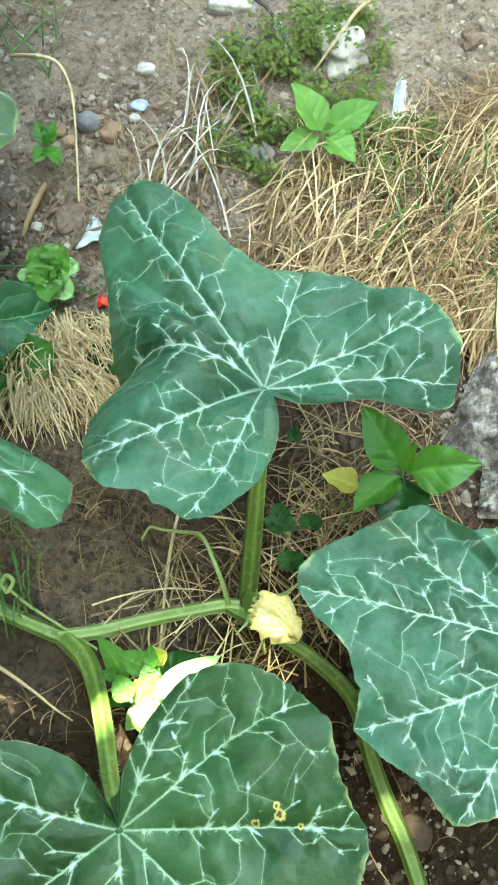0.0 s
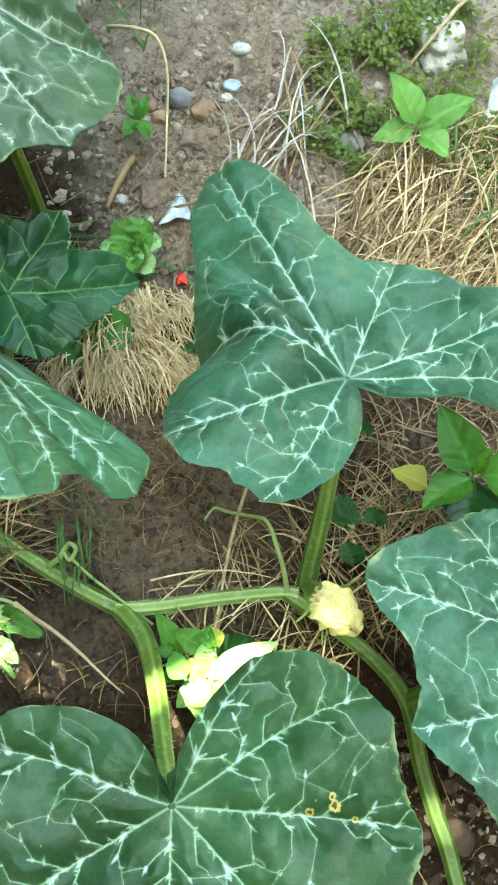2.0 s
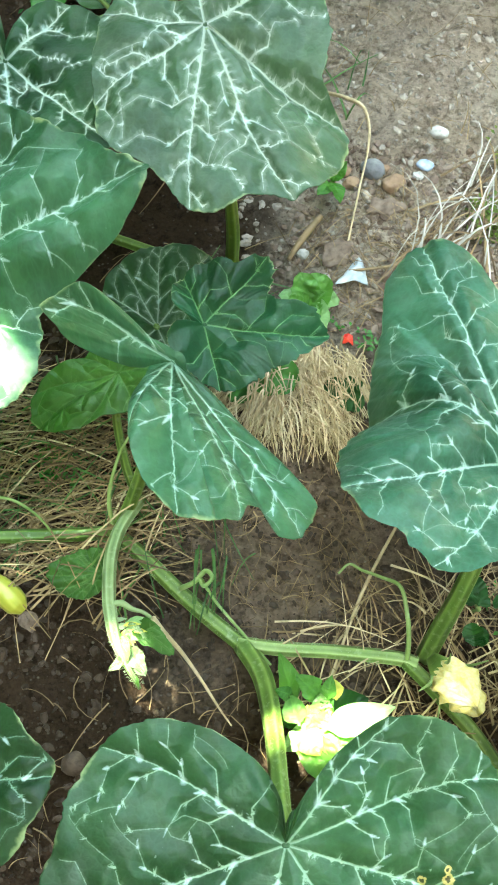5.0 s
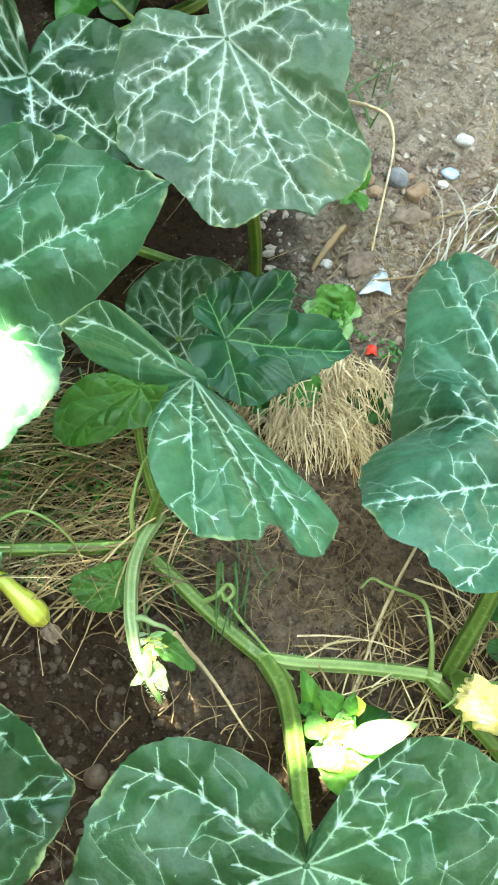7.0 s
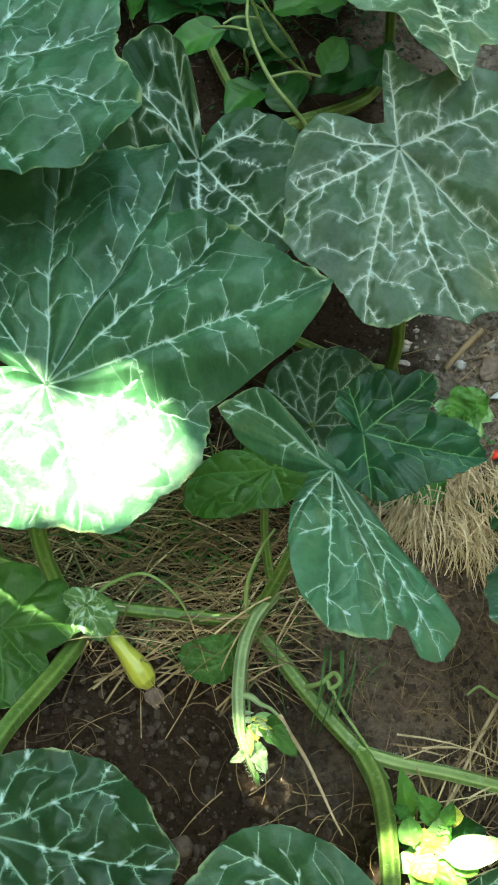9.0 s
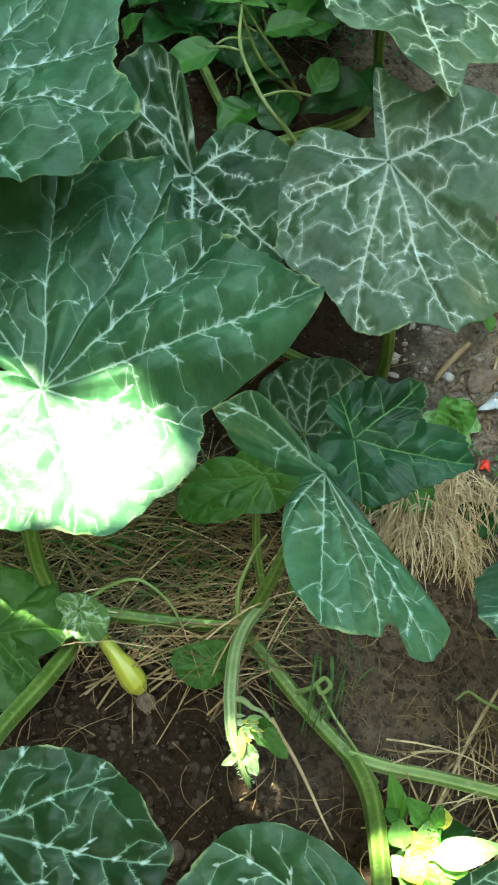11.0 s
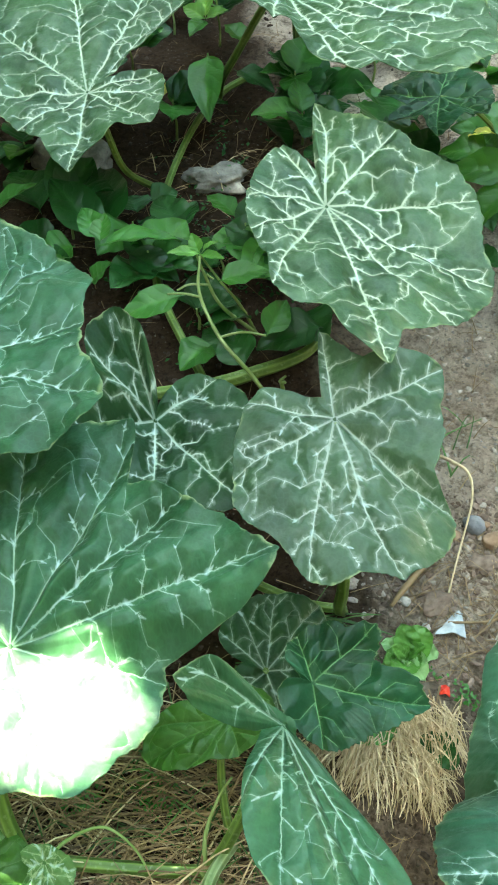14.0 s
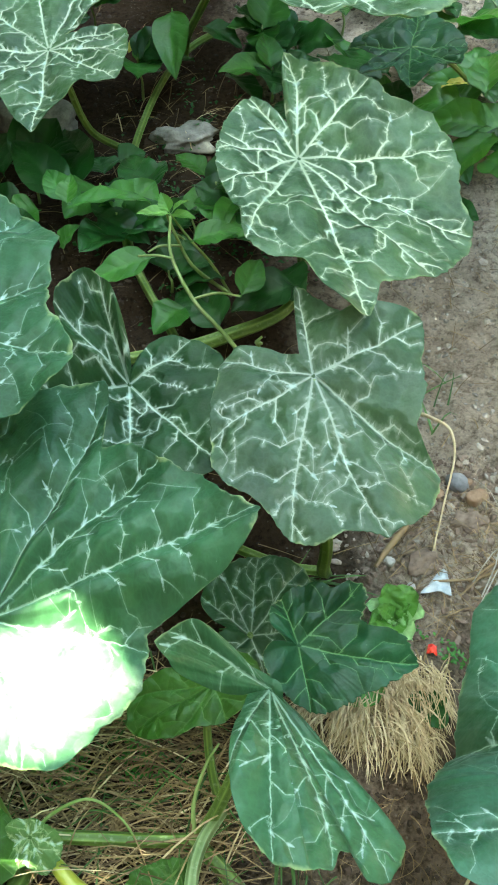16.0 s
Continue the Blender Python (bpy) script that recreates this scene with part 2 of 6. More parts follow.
def soil_material():
    m = Nodes("soil")
    big = m.noise(2.2, 4, 0.6)
    mid = m.noise(30, 6, 0.7)
    fine = m.noise(260, 6, 0.75)
    c = m.mix(m.span(big, 0.38, 0.62), (0.135, 0.092, 0.062), (0.225, 0.185, 0.145))
    # dry pale crust on the path; bed earth coloured dark for moisture and leaf shade
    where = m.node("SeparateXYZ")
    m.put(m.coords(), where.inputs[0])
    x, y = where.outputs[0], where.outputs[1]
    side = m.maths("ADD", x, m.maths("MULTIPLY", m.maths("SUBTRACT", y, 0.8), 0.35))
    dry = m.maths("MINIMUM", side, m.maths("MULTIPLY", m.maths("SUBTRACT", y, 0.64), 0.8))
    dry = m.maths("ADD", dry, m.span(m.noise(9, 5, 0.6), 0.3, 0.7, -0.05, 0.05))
    crust = m.mix(m.span(big, 0.38, 0.62), (0.31, 0.240, 0.178), (0.47, 0.395, 0.315))
    reach = m.node("VectorMath", operation="DISTANCE")
    m.put(m.coords(), reach.inputs[0])
    reach.inputs[1].default_value = (0.2, 1.0, 0.0)
    crust = m.mix(m.span(reach.outputs["Value"], 1.3, 2.2), crust, (0.17, 0.135, 0.10))
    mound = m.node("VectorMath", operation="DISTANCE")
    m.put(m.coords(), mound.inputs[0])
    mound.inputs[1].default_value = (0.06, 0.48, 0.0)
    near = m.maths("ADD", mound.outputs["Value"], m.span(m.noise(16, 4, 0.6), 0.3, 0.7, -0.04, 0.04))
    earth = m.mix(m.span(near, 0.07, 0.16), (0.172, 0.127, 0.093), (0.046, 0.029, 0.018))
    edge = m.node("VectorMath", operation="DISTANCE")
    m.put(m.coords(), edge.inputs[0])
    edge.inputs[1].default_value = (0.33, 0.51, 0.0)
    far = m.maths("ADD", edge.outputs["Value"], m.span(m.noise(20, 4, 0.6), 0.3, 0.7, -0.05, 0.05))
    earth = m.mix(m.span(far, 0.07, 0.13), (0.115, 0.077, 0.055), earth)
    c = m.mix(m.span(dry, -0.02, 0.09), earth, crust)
    c = m.mix(m.span(mid, 0.42, 0.68, 0.0, 0.65), c, m.mix(0.75, c, (0.03, 0.02, 0.014)))
    c = m.mix(m.span(fine, 0.42, 0.72, 0.0, 0.55), c, m.mix(1.0, c, (1.9, 1.85, 1.8), "MULTIPLY"))
    c = m.mix(m.span(m.noise(120, 5, 0.7), 0.50, 0.66, 0.0, 0.75), c, m.mix(1.0, c, (0.3, 0.28, 0.26), "MULTIPLY"))
    grit = m.voronoi(170)
    dots = m.span(grit.outputs["Distance"], 0.10, 0.26, 1.0, 0.0)
    dots = m.maths("MULTIPLY", dots, m.span(m.noise(70, 3), 0.5, 0.62))
    c = m.mix(m.maths("MULTIPLY", dots, 0.35), c, (0.45, 0.41, 0.35))
    h = m.maths("ADD", m.maths("MULTIPLY", mid, 2.2), m.maths("ADD", m.maths("MULTIPLY", fine, 0.8), m.maths("MULTIPLY", dots, 0.3)))
    return m.finish(c, 0.95, m.bump(h, 1.0, 0.012), 0.10)


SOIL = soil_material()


def stone_material(name, a, b, c):
    m = Nodes(name)
    seed = m.node("ObjectInfo").outputs["Random"]
    island = m.node("NewGeometry").outputs["Random Per Island"]
    col = m.mix(m.span(m.noise(70, 5), 0.35, 0.65), a, b)
    col = m.mix(m.maths("MULTIPLY", island, 0.8), col, c)
    col = m.mix(m.span(m.noise(300, 4), 0.5, 0.75, 0.0, 0.5), col, tuple(x * 0.45 for x in a))
    return m.finish(col, 0.75, m.bump(m.noise(180, 5), 0.5, 0.002), 0.3)


STONE_GREY = stone_material("grey stone", (0.10, 0.10, 0.105), (0.19, 0.19, 0.19), (0.14, 0.13, 0.125))
STONE_BROWN = stone_material("brown stone", (0.17, 0.10, 0.055), (0.30, 0.20, 0.13), (0.19, 0.13, 0.09))
# STONE_DARK: brown stone with the shadow it lies in put into the colour
STONE_DARK = stone_material("brown stone darkened for shadow", (0.045, 0.030, 0.020), (0.10, 0.070, 0.048), (0.06, 0.043, 0.032))
STONE_PALE = stone_material("pale stone", (0.28, 0.265, 0.235), (0.46, 0.44, 0.40), (0.32, 0.30, 0.27))
STONE_WHITE = stone_material("chalk stone", (0.22, 0.20, 0.17), (0.46, 0.44, 0.39), (0.5, 0.48, 0.44))
# pale stone toned down to include the shadow over the back rocks
STONE_SHADED = stone_material("pale stone greyed for shadow", (0.12, 0.115, 0.10), (0.27, 0.26, 0.23), (0.20, 0.19, 0.17))
STONE_CHIP = stone_material("pale stone chips", (0.16, 0.145, 0.13), (0.33, 0.31, 0.28), (0.22, 0.20, 0.185))
# CRUMB: bed crumbs, the leaf shade over them included in the dark colour
CRUMB = stone_material("moist shade-darkened soil crumbs", (0.020, 0.012, 0.007), (0.056, 0.036, 0.023), (0.066, 0.044, 0.029))
CRUMB_RED = stone_material("reddish soil crumbs", (0.07, 0.045, 0.03), (0.16, 0.11, 0.08), (0.20, 0.15, 0.115))
CRUMB_DRY = stone_material("dry soil crumbs", (0.12, 0.092, 0.068), (0.29, 0.245, 0.195), (0.35, 0.30, 0.245))
GRAVEL = stone_material("mixed gravel", (0.10, 0.078, 0.060), (0.22, 0.185, 0.15), (0.30, 0.27, 0.235))


def concrete_material():
    """Weathered concrete: pale crust worn through to a dark pitted core."""
    m = Nodes("old concrete")
    crust = m.noise(38, 6, 0.72)
    pits = m.noise(170, 5, 0.7)
    c = m.mix(m.span(crust, 0.44, 0.60), (0.085, 0.075, 0.066), (0.50, 0.47, 0.43))
    c = m.mix(m.span(pits, 0.48, 0.66, 0.0, 0.85), c, (0.045, 0.040, 0.036))
    c = m.mix(m.span(m.noise(9, 3), 0.5, 0.7, 0.0, 0.4), c, (0.16, 0.14, 0.12))
    h = m.maths("ADD", m.maths("MULTIPLY", crust, 1.6), m.maths("MULTIPLY", pits, -0.7))
    return m.finish(c, 0.9, m.bump(h, 1.0, 0.006), 0.2)


CONCRETE = concrete_material()


def straw_material(name, a, b):
    m = Nodes(name)
    island = m.node("NewGeometry").outputs["Random Per Island"]
    c = m.mix(island, a, b)
    c = m.mix(m.span(m.noise(120, 4), 0.45, 0.75, 0.0, 0.6), c, tuple(x * 0.35 for x in a))
    return m.finish(c, 0.6, m.bump(m.noise(500, 2), 0.3, 0.0005), 0.35, 0.0, 0.12, b)


STRAW = straw_material("dry straw", (0.21, 0.14, 0.06), (0.64, 0.52, 0.32))
STRAW_GOLD = straw_material("golden straw", (0.27, 0.18, 0.08), (0.64, 0.51, 0.30))
STRAW_RED = straw_material("reddish straw", (0.12, 0.065, 0.026), (0.46, 0.31, 0.15))
STRAW_PALE = straw_material("bleached dry grass", (0.33, 0.24, 0.115), (0.72, 0.59, 0.375))
STRAW_OLD = straw_material("weathered straw", (0.065, 0.040, 0.019), (0.36, 0.25, 0.125))
STRAW_GREY = straw_material("grey dry stalks", (0.30, 0.27, 0.22), (0.55, 0.52, 0.45))
GRASS = straw_material("green grass", (0.028, 0.080, 0.018), (0.10, 0.19, 0.045))


def plain_material(name, a, b, rough, scale=90.0, thin=0.0):
    m = Nodes(name)
    f = m.noise(scale, 5, 0.6)
    return m.finish(m.mix(m.span(f, 0.35, 0.65), a, b), rough, m.bump(f, 0.4, 0.001), 0.4, 0.0, thin)


HAIRY = weed_material("hairy pale shoot", (0.21, 0.29, 0.16), (0.34, 0.42, 0.26), 0.7)
YELLOW = weed_material("yellowing leaf", (0.40, 0.38, 0.06), (0.52, 0.48, 0.10))
PALEGREEN = weed_material("pale green leaf", (0.20, 0.36, 0.12), (0.28, 0.46, 0.19), 0.4)
PETAL = plain_material("pale yellow petal", (0.74, 0.63, 0.20), (0.86, 0.80, 0.46), 0.55, 160, 0.25)
SCRAP = plain_material("white plastic scrap", (0.26, 0.31, 0.34), (0.52, 0.55, 0.55), 0.3, 60)
RED = plain_material("red scrap", (0.55, 0.03, 0.02), (0.70, 0.06, 0.03), 0.4)
BLUE = plain_material("blue-grey shard", (0.15, 0.20, 0.29), (0.33, 0.39, 0.47), 0.4)
WALL = plain_material("dark light-blocking wall", (0.020, 0.018, 0.017), (0.040, 0.035, 0.031), 0.9, 6)
BARK = plain_material("tree bark", (0.09, 0.065, 0.045), (0.17, 0.13, 0.10), 0.9, 25)
TREE_LEAF = plain_material("tree foliage", (0.035, 0.085, 0.02), (0.07, 0.13, 0.035), 0.5, 8, 0.15)
CLOD = plain_material("dark clod", (0.09, 0.062, 0.044), (0.19, 0.14, 0.105), 0.95, 120)
TWIG = plain_material("dark twig", (0.03, 0.026, 0.024), (0.07, 0.06, 0.055), 0.7)


def fruit_material():
    m = Nodes("young squash skin")
    stripe = m.attr("rib")
    c = m.mix(m.span(stripe, 0.3, 0.8), (0.36, 0.37, 0.045), (0.43, 0.43, 0.075))
    c = m.mix(m.span(m.attr("along"), 0.0, 0.45, 0.7, 0.0), c, (0.22, 0.36, 0.05))
    c = m.mix(m.span(m.noise(220, 4), 0.5, 0.75, 0.0, 0.4), c, (0.4, 0.4, 0.05))
    return m.finish(c, 0.35, m.bump(m.noise(140, 3), 0.15, 0.001), 0.5, 0.0, 0.1, (0.6, 0.5, 0.05))


FRUIT = fruit_material()


# ---- building helpers ----
def mesh_object(name, verts, faces, material, parent=None, label="", attrs=None, uv=None, smooth=True):
    """One mesh object from arrays; attrs are floats per vertex, uv is two numbers per vertex."""
    me = bpy.data.meshes.new(name)
    verts = np.asarray(verts, dtype=np.float32)
    if isinstance(faces, np.ndarray):
        k = faces.shape[1]
        me.vertices.add(len(verts))
        me.vertices.foreach_set("co", verts.ravel())
        me.loops.add(faces.size)
        me.loops.foreach_set("vertex_index", faces.ravel().astype(np.int32))
        me.polygons.add(len(faces))
        me.polygons.foreach_set("loop_start", np.arange(0, faces.size, k, dtype=np.int32))
        me.update(calc_edges=True)
    else:
        me.from_pydata([tuple(v) for v in verts], [], faces)
    me.polygons.foreach_set("use_smooth", np.full(len(me.polygons), smooth))
    for key, values in (attrs or {}).items():
        a = me.attributes.new(key, "FLOAT", "POINT")
        a.data.foreach_set("value", np.asarray(values, dtype=np.float32))
    if uv is not None:
        layer = me.uv_layers.new(name="UVMap")
        index = np.empty(len(me.loops), dtype=np.int32)
        me.loops.foreach_get("vertex_index", index)
        layer.data.foreach_set("uv", np.asarray(uv, dtype=np.float32)[index].ravel())
    me.materials.append(material)
    ob = new(name, me)
    if parent is not None:
        ob.parent = parent
        ob.matrix_parent_inverse = Matrix.Translation(-origin(parent))
    if label:
        ob["label"] = label
    return ob


def origin(ob):
    """Where an object stands in the world; parents are only moved, never turned."""
    place = Vector(ob.location)
    if ob.parent is not None and ob.matrix_parent_inverse.translation.length == 0:
        place += origin(ob.parent)
    return place


def empty(name, label, category, group="", place=(0, 0, 0)):
    ob = new(name)
    ob.empty_display_size = 0.02
    ob.location = place
    return tagged(ob, label, category, group)


def spline(points, count):
    """A smooth line through the points, evenly sampled."""
    p = np.asarray(points, dtype=float)
    q = np.vstack([2 * p[0] - p[1], p, 2 * p[-1] - p[-2]])
    out = []
    n = len(p) - 1
    for k in range(count):
        u = k / (count - 1) * n
        i = min(int(u), n - 1)
        f = u - i
        a, b, c, d = q[i], q[i + 1], q[i + 2], q[i + 3]
        out.append(0.5 * (2 * b + (c - a) * f + (2 * a - 5 * b + 4 * c - d) * f * f + (3 * b - a - 3 * c + d) * f ** 3))
    return np.array(out)


def tube_arrays(points, radii, sides=12, ribs=0, depth=0.0, count=24):
    """Verts, quads and rib values of a tube along a smooth line; radii are spread along it."""
    line = spline(points, count)
    rad = np.interp(np.linspace(0, 1, count), np.linspace(0, 1, len(radii)), radii)
    tang = np.gradient(line, axis=0)
    tang /= np.linalg.norm(tang, axis=1)[:, None] + 1e-12
    up = np.array((0.0, 0.0, 1.0)) if abs(tang[0][2]) < 0.9 else np.array((1.0, 0.0, 0.0))
    verts, rib = [], []
    for k in range(count):
        side = np.cross(tang[k], up)
        side /= np.linalg.norm(side) + 1e-12
        up = np.cross(side, tang[k])
        a = np.arange(sides) / sides * 2 * np.pi
        w = np.cos(a * ribs) if ribs else np.zeros(sides)
        r = rad[k] * (1 + depth * w)
        verts.append(line[k] + np.outer(np.cos(a) * r, side) + np.outer(np.sin(a) * r, up))
        rib.append(0.5 + 0.5 * w)
    verts = np.vstack(verts)
    faces = []
    for k in range(count - 1):
        for s in range(sides):
            t = (s + 1) % sides
            faces.append((k * sides + s, k * sides + t, (k + 1) * sides + t, (k + 1) * sides + s))
    n = len(verts)
    verts = np.vstack([verts, line[0], line[-1]])
    for s in range(sides):
        t = (s + 1) % sides
        faces.append((n, t, s, s))
        faces.append((n + 1, (count - 1) * sides + s, (count - 1) * sides + t, (count - 1) * sides + t))
    return verts, faces, np.concatenate([np.concatenate(rib), [0.5, 0.5]])


def tube(name, points, radii, material, parent=None, label="", sides=24, ribs=6, depth=0.10, count=28):
    v, f, rib = tube_arrays(points, radii, sides, ribs, depth, count)
    f = [q if q[2] != q[3] else q[:3] for q in f]
    return mesh_object(name, v, f, material, parent, label, {"rib": rib})


def ring_values(angles, keys, values, corner=0.0):
    """Values round a ring, eased without overshoot between the keys (degrees)."""
    k = np.array(keys, dtype=float)
    v = np.array(values, dtype=float)
    k = np.concatenate([k - 360, k, k + 360])
    v = np.concatenate([v, v, v])
    h = np.diff(k)
    d = np.diff(v) / h
    m = np.zeros(len(k))
    for i in range(1, len(k) - 1):
        if d[i - 1] * d[i] > 0:
            w1, w2 = 2 * h[i] + h[i - 1], h[i] + 2 * h[i - 1]
            m[i] = (w1 + w2) / (w1 / d[i - 1] + w2 / d[i])
    # tips and notches keep a corner
    m_in, m_out = m.copy(), m.copy()
    turns = np.where(d[:-1] * d[1:] < 0)[0] + 1
    m_in[turns] = corner * d[turns - 1]
    m_out[turns] = corner * d[turns]
    a = np.asarray(angles) % 360
    i = np.clip(np.searchsorted(k, a) - 1, 0, len(k) - 2)
    t = (a - k[i]) / h[i]
    return (v[i] * (1 + 2 * t) * (1 - t) ** 2 + h[i] * m_out[i] * t * (1 - t) ** 2
            + v[i + 1] * t * t * (3 - 2 * t) + h[i] * m_in[i + 1] * t * t * (t - 1))


def leaf_veins(rng, tips, reach, thick, barbs, branches, depths, patches, bold, cross, side_size):
    """Veins of a leaf in its own plane: rows of (x0, y0, x1, y1, w0, w1, kind, force), w the half width; kind 1 main, 0.4 side vein,
    0.2 fork or tie, 0 barb, -1 pale patch. All side veins grow together, a step at a time, and join whatever vein they meet."""
    segs = []
    tips = sorted(tips)
    step = 0.003
    size = 0.006
    taken = {}

    def heading(a):
        return np.array((math.cos(a), math.sin(a)))

    def note(p, owner):
        taken.setdefault((int(p[0] // size), int(p[1] // size)), []).append((p[0], p[1], owner))

    def meets(p, owners, far):
        gx, gy = int(p[0] // size), int(p[1] // size)
        best = None
        for x in (gx - 1, gx, gx + 1):
            for y in (gy - 1, gy, gy + 1):
                for px, py, owner in taken.get((x, y), ()):
                    d = math.hypot(px - p[0], py - p[1])
                    if d < far and owner not in owners:
                        far, best = d, (px, py)
        return best

    def margin(q):
        return 0.972 * float(reach(math.degrees(math.atan2(q[1], q[0])))) - math.hypot(*q)

    def barb(s, a, side, long, wide):
        t = a + side * radians(rng.uniform(50, 85))
        segs.append((*s, *(s + heading(t) * long), wide, 0.00008, 0.0, 0.9 * bold))

    grow = []
    roots = []
    serial = 100
    for i, az in enumerate(tips):
        r = float(reach(az)) * 0.985
        prev = (az - tips[i - 1]) % 360 or 360
        nxt = (tips[(i + 1) % len(tips)] - az) % 360 or 360
        bend = rng.uniform(-6, 6)
        n = max(14, int(r / 0.003))
        pts = [heading(radians(az + bend * math.sin(k / n * math.pi) + rng.uniform(-0.35, 0.35))) * r * k / n for k in range(n + 1)]
        for k in range(n):
            w0, w1 = (thick * (1.1 - 0.70 * f) for f in (k / n, (k + 1) / n))
            segs.append((*pts[k], *pts[k + 1], w0, w1, 1.0, bold * min(1.0, 0.62 + 1.2 * k / n)))
            note(pts[k + 1], i)
            note((pts[k] + pts[k + 1]) / 2, i)
            if k > 2 and k % 3 == 0:
                roots.append((pts[k], radians(az), i))
            if 3 < k < 0.86 * n:
                for side in (-1, 1):
                    if rng.random() < barbs * 0.34:
                        barb(pts[k] + (pts[k + 1] - pts[k]) * rng.random(), radians(az), side, rng.uniform(0.0022, 0.0046) * (1.1 - 0.6 * k / n), rng.uniform(0.0007, 0.0012) * (1.1 - 0.6 * k / n))
        for side, gap in ((1, nxt), (-1, prev)):
            count = max(2, int(round(branches * r / 0.10)))
            lowest = 0.12 if gap > 38 else 0.26
            for b in range(count):
                f = lowest + (0.93 - lowest) * (b + 0.5 + 0.25 * side + rng.uniform(-0.18, 0.18)) / count
                k = min(int(f * n), n - 1)
                start = pts[k] + (pts[k + 1] - pts[k]) * (f * n - k)
                a = radians(az + side * rng.uniform(46, 64))
                serial += 1
                grow.append([start, a, thick * side_size * (1.05 - 0.4 * f), -side * rng.uniform(0.8, 2.8), 0, 0, serial, {i, serial}, rng.randint(2, 5), side])
                if rng.random() < patches:
                    out = start + heading(radians(az) + (a - radians(az)) * 0.55) * rng.uniform(0.004, 0.009)
                    segs.append((*start, *out, thick * rng.uniform(1.2, 2.4), 0.0001, -1.0, 0.9 * bold))
    while grow:
        alive = []
        for p, a, w, turn, k, depth, me, owners, fork, side in grow:
            a += radians(turn + rng.uniform(-2, 2))
            q = p + heading(a) * step
            w2 = max(0.00024, w * 0.945)
            force = bold * (0.92 - 0.14 * depth) * (1 - 0.012 * k)
            kind = 0.4 if depth == 0 else 0.2
            if margin(q) < 0 or k > 32 - 7 * depth:
                continue
            met = meets(q, owners, 0.0036) if k > 1 else None
            if met:
                if rng.random() < 0.85:
                    segs.append((*p, *met, w, w2 * 0.9, kind, force * 0.85))
                continue
            segs.append((*p, *q, w, w2, kind, force))
            note(q, me)
            if k % 2:
                roots.append((q, a, me))
            if k and rng.random() < barbs * (0.40 if depth == 0 else 0.22):
                barb(q, a, rng.choice((-1, 1)), rng.uniform(0.0018, 0.0036), rng.uniform(0.0006, 0.0010))
            if k == fork and depth < depths:
                turn_to = side if depth == 0 and rng.random() < 0.65 else -side
                serial += 1
                alive.append([q, a + turn_to * radians(rng.uniform(38, 58)), w2 * 0.8, -turn_to * rng.uniform(1.0, 4.0), 0, depth + 1, serial, owners | {serial}, rng.randint(3, 6), turn_to])
                a -= turn_to * radians(rng.uniform(8, 18))
                fork = k + rng.randint(3, 6)
                if rng.random() < patches * 0.8:
                    segs.append((*q, *(q + heading(a) * rng.uniform(0.003, 0.006)), thick * rng.uniform(0.7, 1.3), 0.0002, -1.0, 0.85 * bold))
            alive.append([q, a, w2, turn, k + 1, depth, me, owners, fork, side])
        grow = alive
    # ties that leave the veins nearly square and run until they meet another one
    rng.shuffle(roots)
    for p, a, owner in roots[:int(cross)]:
        b = a + rng.choice((-1, 1)) * radians(rng.uniform(65, 105))
        q, run, joined, arc = p, [], False, rng.uniform(-7, 7)
        serial += 1
        for k in range(9):
            b += radians(arc + rng.uniform(-5, 5))
            t = q + heading(b) * step
            if margin(t) < 0:
                break
            met = meets(t, {owner, serial}, 0.0030)
            run.append((*q, *(met or t)))
            if met:
                joined = True
                break
            q = t
        if joined or rng.random() < 0.35:
            for line in run:
                segs.append((*line, 0.00026, 0.00022, 0.2, rng.uniform(0.22, 0.50) * bold))
                note(line[2:], serial)
    return np.array(segs)


